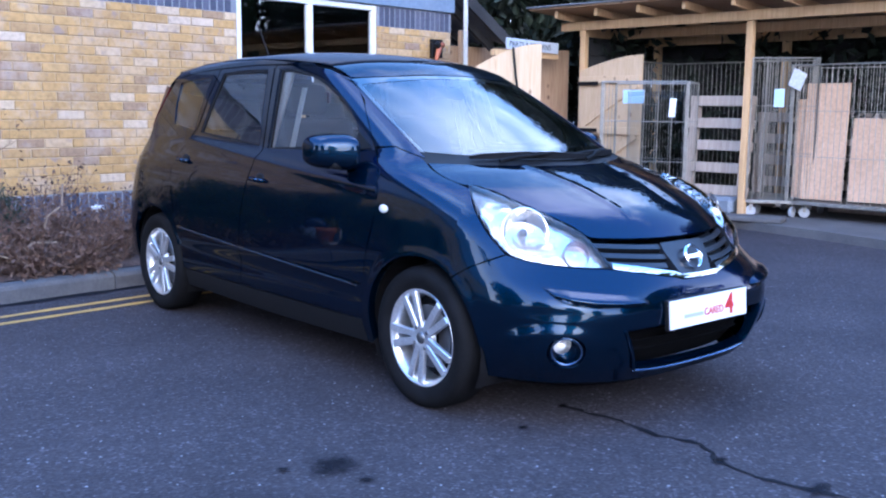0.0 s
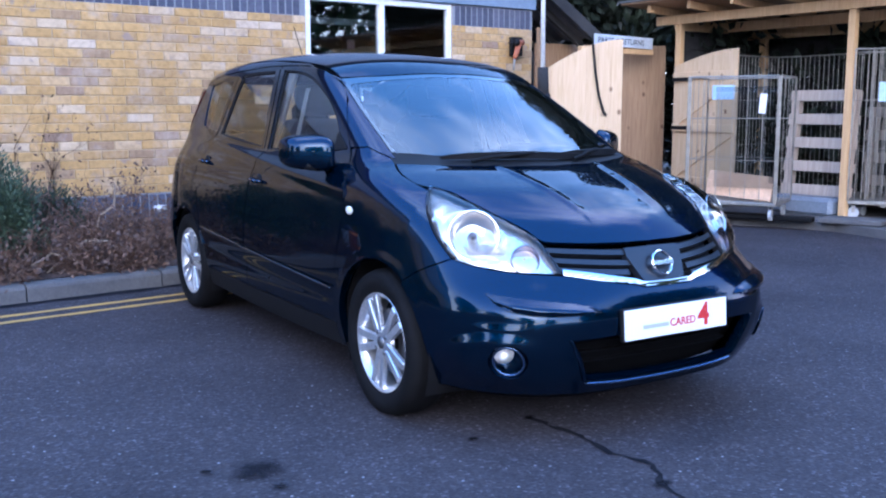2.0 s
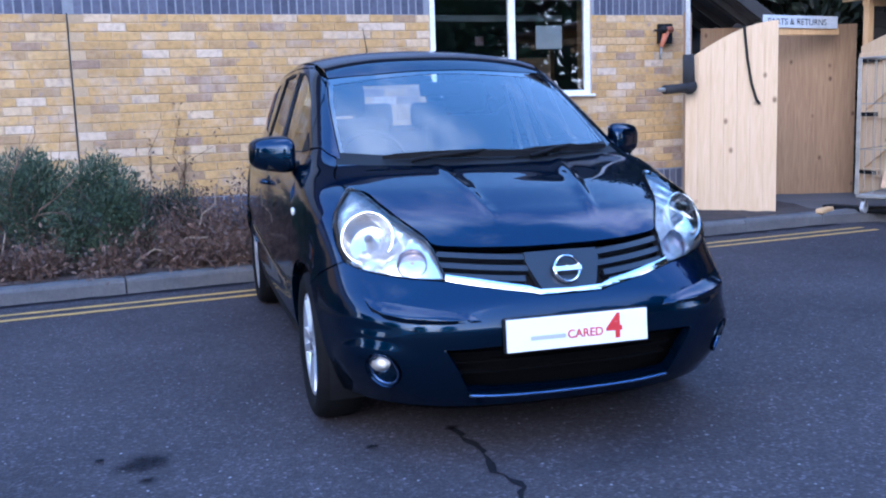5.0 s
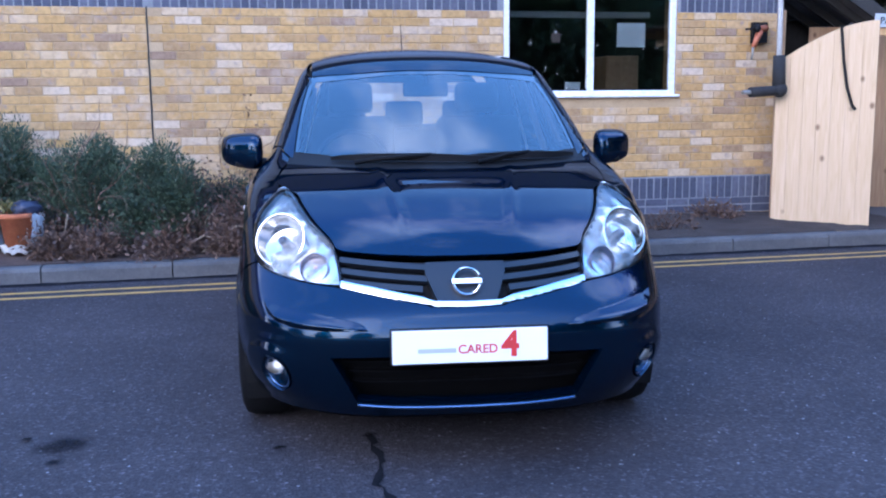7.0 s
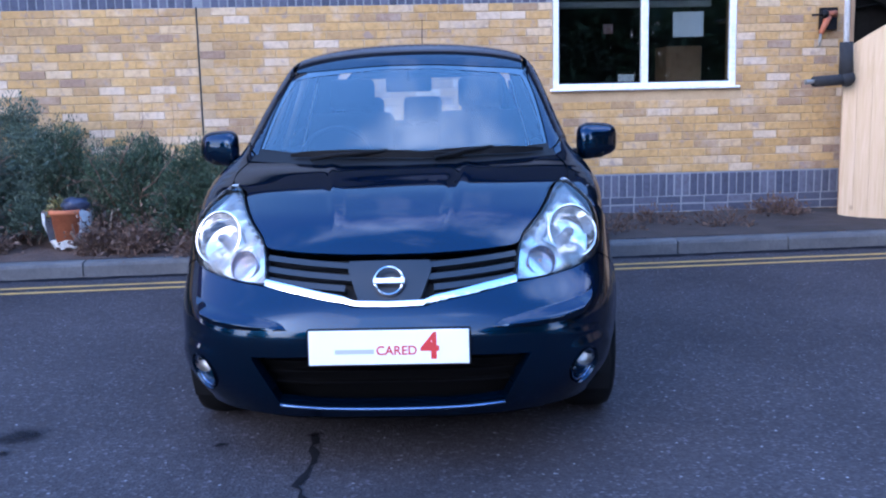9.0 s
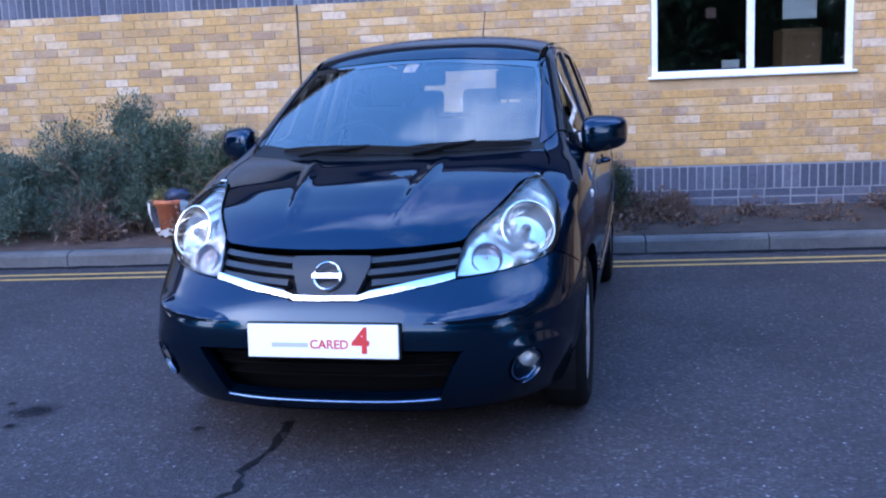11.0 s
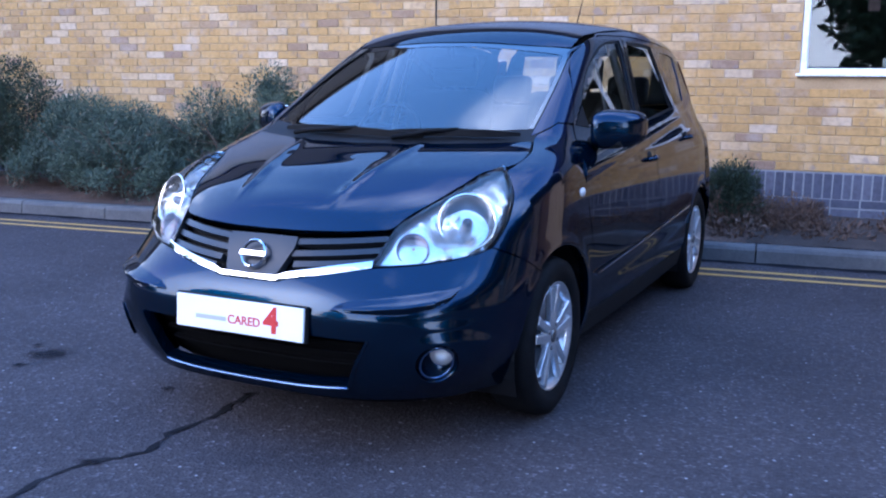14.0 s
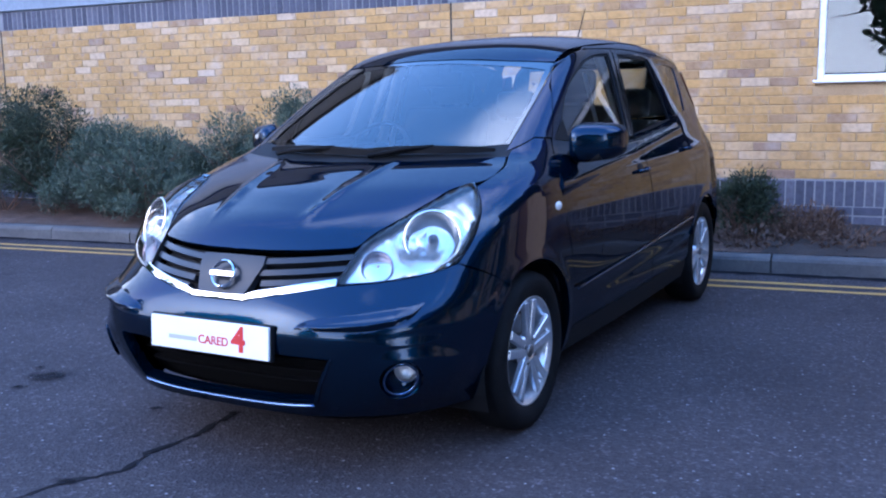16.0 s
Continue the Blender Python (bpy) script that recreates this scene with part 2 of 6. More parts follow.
M_RUBBER = mottled("black_rubber", (0.004, 0.004, 0.0045), (0.009, 0.009, 0.010), 8, 0.75, 90, 0.2)
M_RUBBER.node_tree.nodes["Principled BSDF"].inputs["Specular IOR Level"].default_value = 0.12
M_FOAM = mottled("black_foam", (0.014, 0.014, 0.016), (0.028, 0.028, 0.03), 14, 0.9, 120, 0.4)
M_ORANGE = mottled("orange_plastic", (0.36, 0.105, 0.05), (0.45, 0.15, 0.07), 9, 0.6, 60, 0.1)
M_TERRA = mottled("terracotta", (0.42, 0.12, 0.05), (0.52, 0.18, 0.08), 6, 0.85, 60, 0.2)
M_BAG = mottled("white_plastic_bag", (0.68, 0.70, 0.72), (0.80, 0.80, 0.80), 8, 0.4, 30, 0.3)
M_BLUEBAG = mottled("dark_blue_plastic", (0.02, 0.025, 0.05), (0.04, 0.05, 0.09), 8, 0.45, 30, 0.3)
M_BARK = mottled("bark", (0.05, 0.036, 0.026), (0.12, 0.09, 0.065), 8, 0.95, 50, 0.6)
M_TWIG = mottled("dry_twig", (0.11, 0.062, 0.043), (0.21, 0.13, 0.095), 12, 0.95, 60, 0.4)
M_BLACK = mat("black_plastic", (0.008, 0.008, 0.009), 0.6, Specular_IOR_Level=0.18)
M_GLOSSBLACK = mat("gloss_black_trim", (0.006, 0.006, 0.007), 0.15)
M_CABIN = mottled("cabin_plastic", (0.03, 0.032, 0.036), (0.045, 0.047, 0.05), 6, 0.7, 80, 0.1)
M_SEAT = mottled("seat_fabric", (0.028, 0.030, 0.034), (0.05, 0.052, 0.056), 20, 0.95, 150, 0.2)
M_FRIT = mat("black_screen_border", (0.004, 0.004, 0.005), 0.02, IOR=2.25)
M_CHROME = mat("chrome", (0.86, 0.87, 0.89), 0.07, 1.0)
M_ALLOY = mottled("alloy_wheel_lacquer", (0.62, 0.64, 0.67), (0.70, 0.71, 0.74), 6, 0.28, 80, 0.02, metal=0.75)
M_BOWL = mat("polished_lamp_bowl", (0.88, 0.87, 0.85), 0.09, 0.95)
M_SIGNAL = mat("smoked_signal_bowl", (0.17, 0.145, 0.18), 0.16, 0.75)
M_SILVER = mat("lamp_reflector", (0.93, 0.91, 0.88), 0.20, 0.8)
M_FOG = mat("fluted_fog_reflector", (0.84, 0.85, 0.86), 0.42, 0.45)
M_STEEL = mat("brake_steel", (0.20, 0.20, 0.21), 0.45, 0.9)
M_PLATE = mat("plate_white", (0.80, 0.82, 0.85), 0.35)
M_RED = mat("plate_red", (0.52, 0.03, 0.03), 0.4)
M_INTAKE = mat("matt_intake_plastic", (0.003, 0.003, 0.0035), 0.8, Specular_IOR_Level=0.06)
M_GRILLE = mat("satin_grille_plastic", (0.014, 0.016, 0.021), 0.32, Specular_IOR_Level=0.5)
M_MOULD = mat("dark_moulding_lacquer", (0.02, 0.035, 0.06), 0.16, 0.6)
M_GREY = mat("plate_grey", (0.42, 0.44, 0.48), 0.4)


def leaf_material(name, c1, c2, c3):
    m = mat(name, c1, 0.6)
    t, n, l, b = tree_of(m)
    g = n.new("ShaderNodeNewGeometry")
    r = ramp(t, g.outputs["Random Per Island"], [(0.0, c1), (0.55, c2), (1.0, c3)])
    big = noise_node(t, 2.5, 3, 0.6)
    s = ramp(t, big.outputs["Fac"], [(0.3, (0.7, 0.7, 0.7)), (0.7, (1.25, 1.25, 1.2))])
    l.new(mixer(t, r.outputs["Color"], s.outputs["Color"], 0.8, "MULTIPLY"), b.inputs["Base Color"])
    return m


M_ROSEMARY = leaf_material("grey_green_needles", (0.042, 0.066, 0.046), (0.074, 0.108, 0.076), (0.118, 0.150, 0.108))
M_MIDGREEN = leaf_material("mid_green_needles", (0.022, 0.044, 0.024), (0.045, 0.078, 0.042), (0.082, 0.115, 0.066))
M_DARKLEAF = leaf_material("dark_green_leaves", (0.014, 0.026, 0.014), (0.026, 0.044, 0.022), (0.045, 0.065, 0.032))
M_DEADLEAF = leaf_material("brown_dead_leaves", (0.065, 0.036, 0.026), (0.11, 0.062, 0.042), (0.16, 0.096, 0.064))
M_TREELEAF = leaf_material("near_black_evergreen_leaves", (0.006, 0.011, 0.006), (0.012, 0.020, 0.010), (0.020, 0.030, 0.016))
M_BROADLEAF = leaf_material("broad_leaves", (0.03, 0.055, 0.02), (0.05, 0.085, 0.03), (0.08, 0.11, 0.045))


def paint_material():
    m = mat("dark_teal_metallic_paint", (0.003, 0.017, 0.042), 0.22, 0.88, Specular_IOR_Level=0.05, Coat_Weight=0.75, Coat_IOR=1.48, Coat_Roughness=0.010)
    t, n, l, b = tree_of(m)
    fl = noise_node(t, 900, 2, 0.5)
    r = ramp(t, fl.outputs["Fac"], [(0.35, (0.0006, 0.0095, 0.0250)), (0.65, (0.0016, 0.0230, 0.0590))])
    l.new(r.outputs["Color"], b.inputs["Base Color"])
    b.inputs["Specular Tint"].default_value = (0.05, 0.15, 0.30, 1)
    return m


M_PAINT = paint_material()


def glass_material(name, tint, ior=1.5):
    m = bpy.data.materials.new(name)
    m.use_nodes = True
    t = m.node_tree
    n, l = t.nodes, t.links
    n.remove(n["Principled BSDF"])
    tr = n.new("ShaderNodeBsdfTransparent")
    tr.inputs["Color"].default_value = (*tint, 1)
    gl = n.new("ShaderNodeBsdfGlossy")
    gl.inputs["Roughness"].default_value = 0.01
    fr = n.new("ShaderNodeFresnel")
    fr.inputs["IOR"].default_value = ior
    mx = n.new("ShaderNodeMixShader")
    l.new(fr.outputs["Fac"], mx.inputs["Fac"])
    l.new(tr.outputs["BSDF"], mx.inputs[1])
    l.new(gl.outputs["BSDF"], mx.inputs[2])
    l.new(mx.outputs["Shader"], n["Material Output"].inputs["Surface"])
    return m


M_SCREEN = glass_material("windscreen_glass", (0.72, 0.80, 0.83), 2.25)
M_TINT = glass_material("side_glass", (0.90, 0.94, 0.92), 2.1)
M_PANE = glass_material("window_glass", (0.75, 0.80, 0.82), 1.8)
M_LENS = glass_material("lamp_lens", (0.97, 0.96, 0.95), 1.45)


# ---- building helpers ----
def mesh_of(bm, name):
    me = bpy.data.meshes.new(name)
    bm.to_mesh(me)
    bm.free()
    return me


def part(name, bm, material, parent, label="", smooth=False):
    me = mesh_of(bm, name)
    me.materials.append(material)
    if smooth:
        me.polygons.foreach_set("use_smooth", [True] * len(me.polygons))
    ob = new(name, me)
    ob.parent = parent
    if label:
        ob["label"] = label
    return ob


def raw(name, verts, faces, material, parent=None, label="", smooth=False):
    me = bpy.data.meshes.new(name)
    me.from_pydata([tuple(v) for v in verts], [], faces)
    me.materials.append(material)
    if smooth:
        me.polygons.foreach_set("use_smooth", [True] * len(me.polygons))
    me.update()
    ob = new(name, me)
    ob.parent = parent
    if label:
        ob["label"] = label
    return ob


def empty(name, m, label="", category="", group="", kind=""):
    ob = new(name)
    ob.matrix_world = m
    return tagged(ob, label, category, group, kind)


def add_box(bm, size, at=(0, 0, 0), m=None, bevel=0.0, seg=1):
    r = bmesh.ops.create_cube(bm, size=1.0)
    vs = r["verts"]
    mm = Matrix.Translation(at) @ (m if m else Matrix()) @ Matrix.Diagonal((*size, 1))
    bmesh.ops.transform(bm, matrix=mm, verts=vs)
    if bevel:
        es = list({e for v in vs for e in v.link_edges})
        bmesh.ops.bevel(bm, geom=es, offset=bevel, segments=seg, affect="EDGES", profile=0.6)


def box(size, at=(0, 0, 0), m=None, bevel=0.0, seg=1):
    bm = bmesh.new()
    add_box(bm, size, at, m, bevel, seg)
    return bm


def add_tube(bm, p0, p1, r0, r1=None, n=8):
    r1 = r0 if r1 is None else r1
    p0, p1 = Vector(p0), Vector(p1)
    d = p1 - p0
    q = d.to_track_quat("Z", "Y").to_matrix().to_4x4()
    bmesh.ops.create_cone(bm, cap_ends=True, segments=n, radius1=r0, radius2=r1, depth=d.length,
                          matrix=Matrix.Translation((p0 + p1) / 2) @ q)


def add_path(bm, pts, radius, n=6):
    for a, b in zip(pts[:-1], pts[1:]):
        if (Vector(a) - Vector(b)).length > 1e-5:
            add_tube(bm, a, b, radius, n=n)


def add_lathe(bm, profile, n=32, m=None):
    """profile: (radius, height) along z."""
    rings = []
    for r, h in profile:
        rings.append([bm.verts.new((r * math.cos(2 * math.pi * i / n), r * math.sin(2 * math.pi * i / n), h)) for i in range(n)])
    for a, b in zip(rings[:-1], rings[1:]):
        for i in range(n):
            bm.faces.new((a[i], a[(i + 1) % n], b[(i + 1) % n], b[i]))
    if m:
        bmesh.ops.transform(bm, matrix=m, verts=[v for r in rings for v in r])


def extruded(poly, depth, m=None):
    """A flat outline in x, y raised by depth along z."""
    bm = bmesh.new()
    f = bm.faces.new([bm.verts.new((x, y, 0)) for x, y in poly])
    r = bmesh.ops.extrude_face_region(bm, geom=[f])
    bmesh.ops.translate(bm, vec=(0, 0, depth), verts=[v for v in r["geom"] if isinstance(v, bmesh.types.BMVert)])
    bmesh.ops.recalc_face_normals(bm, faces=bm.faces)
    if m:
        bmesh.ops.transform(bm, matrix=m, verts=bm.verts)
    return bm


def lettering(text, size, at, material, parent, name, bold=0.0):
    c = bpy.data.curves.new(name, "FONT")
    c.body = text
    c.size = size
    c.extrude = 0.0008
    c.offset = bold
    ob = new(name, c)
    ob.data.materials.append(material)
    ob.parent = parent
    ob.matrix_basis = at
    return ob

# ---- large structure ----
WALL_Y = 7.68
KERB_SLOPE = 0.035


def kerb_y(x):
    return 6.067 + KERB_SLOPE * x


ground = raw("ground", [(-150, -150, 0), (150, -150, 0), (150, 150, 0), (-150, 150, 0)], [(0, 1, 2, 3)], M_ASPHALT)
tagged(ground, "dark grey worn asphalt with pale stone chips", "ground", kind="structure")


def strip(line, width, z, material, name, ragged=0.0, seed=1):
    """A flat ribbon on the ground along a line of points."""
    rnd = random.Random(seed)
    pts = [Vector((x, y, 0)) for x, y in line]
    vs, fs = [], []
    for i, p in enumerate(pts):
        d = (pts[min(i + 1, len(pts) - 1)] - pts[max(i - 1, 0)]).normalized()
        n = Vector((-d.y, d.x, 0))
        w = width * (1 + ragged * rnd.uniform(-1, 1)) / 2
        c = p + n * ragged * width * rnd.uniform(-0.3, 0.3)
        vs += [(*(c + n * w).xy, z), (*(c - n * w).xy, z)]
    for i in range(len(pts) - 1):
        fs.append((2 * i, 2 * i + 1, 2 * i + 3, 2 * i + 2))
    return raw(name, vs, fs, material)


for k, off in enumerate((0.37, 0.555)):
    xs = np.linspace(-12, 8.9, 260)
    tagged(strip([(x, kerb_y(x) - off) for x in xs], 0.062, 0.004, M_YELLOW, "road_marking", 0.16, 4 + k),
           "worn yellow painted no-parking line along the kerb", "road marking", "double yellow lines", "structure")
# narrow dark ragged strip at the kerb's foot
tagged(strip([(x, kerb_y(x) - 0.045) for x in np.linspace(-12, 8.9, 200)], 0.09, 0.004, M_TAR, "gutter_joint", 0.5, 9), "dark ragged strip along the foot of the kerb", "gutter", kind="structure")


def wander(pts, step, amp, seed):
    rnd = random.Random(seed)
    out = []
    for a, b in zip(pts[:-1], pts[1:]):
        n = max(2, int(math.dist(a, b) / step))
        for i in range(n):
            t = i / n
            out.append((a[0] + (b[0] - a[0]) * t + rnd.uniform(-amp, amp), a[1] + (b[1] - a[1]) * t + rnd.uniform(-amp, amp)))
    return out + [pts[-1]]


crack_a = wander([(3.36, 2.40), (3.37, 2.12), (3.33, 1.92), (3.36, 1.74), (3.25, 1.62), (3.20, 1.42), (3.24, 1.15), (3.1, 0.7)], 0.04, 0.010, 3)
tagged(strip(crack_a, 0.022, 0.004, M_TAR, "asphalt_crack", 0.75, 5), "jagged dark crack in the asphalt", "crack", kind="structure")

def soaked_material():
    """Oil soaked into asphalt: dark in the middle, fading out unevenly."""
    m = mottled("oil_stain", (0.007, 0.007, 0.009), (0.020, 0.019, 0.023), 9, 0.8, 70, 0.4)
    t, n, l, b = tree_of(m)
    b.inputs["Specular IOR Level"].default_value = 0.08
    c = n.new("ShaderNodeTexCoord")
    mp = n.new("ShaderNodeMapping")
    mp.inputs["Location"].default_value = (-1, -1, 0)
    mp.inputs["Scale"].default_value = (2, 2, 0)
    l.new(c.outputs["Generated"], mp.inputs["Vector"])
    ln = n.new("ShaderNodeVectorMath")
    ln.operation = "LENGTH"
    l.new(mp.outputs["Vector"], ln.inputs[0])
    ns = noise_node(t, 16, 5, 0.7)
    add = n.new("ShaderNodeMath")
    add.operation = "MULTIPLY_ADD"
    add.inputs[1].default_value = 0.9
    l.new(ns.outputs["Fac"], add.inputs[0])
    l.new(ln.outputs["Value"], add.inputs[2])
    r = ramp(t, add.outputs[0], [(0.62, (0.85, 0.85, 0.85)), (1.14, (0, 0, 0))])
    l.new(r.outputs["Color"], b.inputs["Alpha"])
    return m


M_STAIN = soaked_material()


def stain(x, y, rx, ry, seed, name="oil_stain"):
    rnd = random.Random(seed)
    n = 40
    ph = [rnd.uniform(0, 6.28) for _ in range(6)]
    vs = [(0, 0, 0)]
    for i in range(n):
        a = 2 * math.pi * i / n
        r = 1.45 * (1 + 0.16 * math.sin(2 * a + ph[0]) + 0.12 * math.sin(3 * a + ph[1]) + 0.08 * math.sin(5 * a + ph[2]) + 0.05 * math.sin(9 * a + ph[3]))
        vs.append((rx * r * math.cos(a), ry * r * math.sin(a), 0))
    ob = raw(name, vs, [(0, 1 + i, 1 + (i + 1) % n) for i in range(n)], M_STAIN)
    ob.location = (x, y, 0.004 + 0.0004 * seed)
    return tagged(ob, "dark oil stain soaked into the asphalt", "stain", kind="structure")


stain(2.22, 2.53, 0.125, 0.115, 12)
stain(2.06, 2.62, 0.030, 0.03, 9)
stain(2.21, 2.35, 0.035, 0.04, 2)
stain(3.25, 1.60, 0.06, 0.035, 3)
stain(3.02, 2.33, 0.04, 0.03, 5)
stain(3.24, 1.24, 0.10, 0.05, 4)
stain(3.36, 2.40, 0.05, 0.03, 6)

# kerb stones
def kerb_stone(x0, x1, seed):
    rnd = random.Random(seed)
    bm = bmesh.new()
    prof = [(0.0, -0.10), (0.004, 0.085), (0.014, 0.108), (0.034, 0.118), (0.125, 0.120), (0.125, -0.10)]
    n = 8
    rows = []
    for i in range(n + 1):
        t = i / n
        x = (x1 - x0) * (t - 0.5)
        chip = 0.004 if 0 < i < n else 0.010
        rows.append([bm.verts.new((x, y + (rnd.uniform(0, chip) if 0 < k < 4 else 0), z - (rnd.uniform(0, chip) if 1 < k < 4 else 0))) for k, (y, z) in enumerate(prof)])
    for a, b in zip(rows[:-1], rows[1:]):
        for k in range(len(prof) - 1):
            bm.faces.new((a[k], a[k + 1], b[k + 1], b[k]))
    bm.faces.new(rows[0][::-1])
    bm.faces.new(rows[-1])
    bmesh.ops.recalc_face_normals(bm, faces=bm.faces)
    return bm


kerb = tagged(new("kerb"), "weathered grey concrete kerb of separate stones", "kerb", kind="structure")
for i in range(-14, 8):
    x0 = 2.32 + 0.92 * i
    ob = part("kerb_stone", kerb_stone(x0 + 0.005, x0 + 0.915, 50 + i), M_KERB, kerb)
    ob.matrix_basis = pose(x0 + 0.46, kerb_y(x0 + 0.46), 0, 0, 0, 2.0)

# planting bed
def bed_surface(x0, x1, y_front, y_back, z, amp, material, name, label, seed):
    nx, ny = int((x1 - x0) / 0.06), 26
    vs, fs = [], []
    for i in range(nx + 1):
        x = x0 + (x1 - x0) * i / nx
        for j in range(ny + 1):
            t = j / ny
            y = y_front(x) + (y_back - y_front(x)) * t
            h = amp * (noise.noise((x * 2.2, y * 2.2, seed)) + 0.5 * noise.noise((x * 7, y * 7, seed)) + 0.25 * noise.noise((x * 19, y * 19, seed)))
            vs.append((x, y, z + h * min(1, t * 6 + 0.1) + 0.05 * t))
    for i in range(nx):
        for j in range(ny):
            a = i * (ny + 1) + j
            fs.append((a, a + ny + 1, a + ny + 2, a + 1))
    return tagged(raw(name, vs, fs, material, smooth=True), label, "soil", kind="structure")


bed_surface(-10.5, 5.0, lambda x: kerb_y(x) + 0.122, WALL_Y + 0.02, 0.125, 0.035, M_SOIL, "planting_bed", "bare brown soil bed littered with dead twigs", 2.0)
M_DUSTY = mottled("dusty_soil", (0.030, 0.021, 0.018), (0.060, 0.044, 0.037), 2.5, 0.95, 45, 0.8, dist=0.015)
bed_surface(5.0, 8.9, lambda x: kerb_y(x) + 0.122, WALL_Y + 0.02, 0.125, 0.022, M_DUSTY, "verge", "dusty trodden soil verge along the wall", 5.0)

# yard apron before the shed
ap = [(8.76, 6.38), (9.35, 6.30), (9.75, 5.55), (9.85, 5.0), (9.62, 4.0), (9.30, 3.0), (8.6, 0.8), (7.8, -1.8), (16, -1.8), (16, 14), (8.76, 14)]
ap_ob = part("pavement", extruded(ap, 0.19, pose(0, 0, -0.10)), M_PAVE, None)
tagged(ap_ob, "grey concrete apron in front of the timber shed", "pavement", kind="structure")

# brick building
WIN = (5.26, 6.97, 1.322, 2.32)
X0, X1 = -10.4, 8.08
wall = tagged(new("wall_north"), "buff stock-brick wall with blue-grey soldier courses", "wall", kind="structure")
DEPTH = 0.28
for a, b, z0, z1 in ((X0, WIN[0], -0.1, 2.32), (WIN[1], X1, -0.1, 2.32), (WIN[0], WIN[1], -0.1, WIN[2])):
    part("wall_core", box((b - a, DEPTH, z1 - z0), ((a + b) / 2, WALL_Y + 0.006 + DEPTH / 2, (z0 + z1) / 2)), M_MORTAR, wall)
side_wall = part("wall_east", box((0.28, 3.0, 2.32), (X1 - 0.142, WALL_Y + 0.29 + 1.5, 1.16)), M_MORTAR, None)
tagged(side_wall, "return wall of the brick building", "wall", kind="structure")
# cladding above the brickwork
for a, b in ((X0, 5.2), (5.204, X1 + 0.04)):
    ob = part("fascia", box((b - a, 0.30, 1.02), ((a + b) / 2, WALL_Y + 0.126, 2.835), bevel=0.006), M_FASCIA, None)
    tagged(ob, "blue-grey painted metal fascia above the brickwork", "fascia", kind="structure")
M_UPPER = mottled("grey_upper_cladding", (0.22, 0.235, 0.26), (0.29, 0.30, 0.325), 0.8, 0.5, 14, 0.05)
M_EAVES = mottled("dark_eaves_boards", (0.010, 0.011, 0.013), (0.018, 0.019, 0.022), 0.8, 0.6, 14, 0.05)
up = tagged(new("wall_upper"), "grey flat cladding under a dark eaves band", "wall", kind="structure")
part("cladding_core", box((X1 - X0, 0.2, 0.85), ((X0 + X1) / 2, WALL_Y + 0.35, 3.775)), M_UPPER, up)
part("eaves_board", box((X1 - X0, 0.5, 0.80), ((X0 + X1) / 2, WALL_Y + 0.30, 4.60)), M_EAVES, up)
part("gutter", box((X1 - X0 + 0.1, 0.16, 0.12), ((X0 + X1) / 2, WALL_Y + 0.0, 5.05), bevel=0.02), M_FELT, up)

# room behind the window; its lack of light is put into near-black walls
cx, cz = (WIN[0] + WIN[1]) / 2, (WIN[2] + WIN[3]) / 2
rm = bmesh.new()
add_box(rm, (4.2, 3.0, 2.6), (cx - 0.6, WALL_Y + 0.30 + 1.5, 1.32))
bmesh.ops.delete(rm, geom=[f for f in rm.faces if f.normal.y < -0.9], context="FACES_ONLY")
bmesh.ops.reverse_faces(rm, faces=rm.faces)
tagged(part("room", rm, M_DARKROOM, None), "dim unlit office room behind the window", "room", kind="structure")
win = tagged(new("window_1"), "white-framed two-pane office window with dark interior", "window", kind="structure")
FY = WALL_Y + 0.045
fw = 0.055
for name, sx, sz, x, z in (("frame_jamb", fw, WIN[3] - WIN[2], WIN[0] + fw / 2, cz), ("frame_jamb", fw, WIN[3] - WIN[2], WIN[1] - fw / 2, cz),
                           ("mullion", 0.062, WIN[3] - WIN[2] - 2 * fw, 6.115, cz), ("frame_rail", WIN[1] - WIN[0] - 2 * fw, fw, cx, WIN[2] + fw / 2), ("frame_rail", WIN[1] - WIN[0] - 2 * fw, fw, cx, WIN[3] - fw / 2)):
    part(name, box((sx, 0.07, sz), (x, FY, z), bevel=0.006), M_WHITE, win)
part("window_sill", box((WIN[1] - WIN[0] + 0.06, 0.085, 0.024), (cx, WALL_Y + 0.0, WIN[2] + 0.001), bevel=0.006), M_WHITE, win)
for a, b in ((WIN[0] + fw, 6.084), (6.146, WIN[1] - fw)):
    ob = part("pane", box((b - a, 0.006, WIN[3] - WIN[2] - 2 * fw), ((a + b) / 2, FY + 0.004, cz)), M_PANE, win)
    ob.visible_shadow = False
    part("gasket", box((b - a, 0.01, 0.012), ((a + b) / 2, FY - 0.006, WIN[2] + fw + 0.006)), M_BLACK, win)
# notices on the glass
def sheet(x, z, w, h, label, material):
    ob = part("notice", box((w, 0.003, h), (x, FY + 0.012, z)), material, None)
    return tagged(ob, label, "paper notice")
sheet(6.53, 1.90, 0.285, 0.225, "white paper notice taped inside the window pane", M_PAPER)
sheet(5.95, 1.415, 0.15, 0.085, "small white label low in the window pane", M_PAPER)
sheet(5.78, 1.87, 0.085, 0.085, "small dark reddish sticker inside the window pane", mottled("dull_red_paper", (0.16, 0.10, 0.10), (0.22, 0.15, 0.15), 6, 0.8, 40, 0.05))
bl = part("roller_blind", box((1.5, 0.05, 0.06), (cx, WALL_Y + 0.42, 2.12), bevel=0.01), mottled("pale_blind", (0.32, 0.33, 0.34), (0.40, 0.40, 0.41), 4, 0.8, 40, 0.05), None)
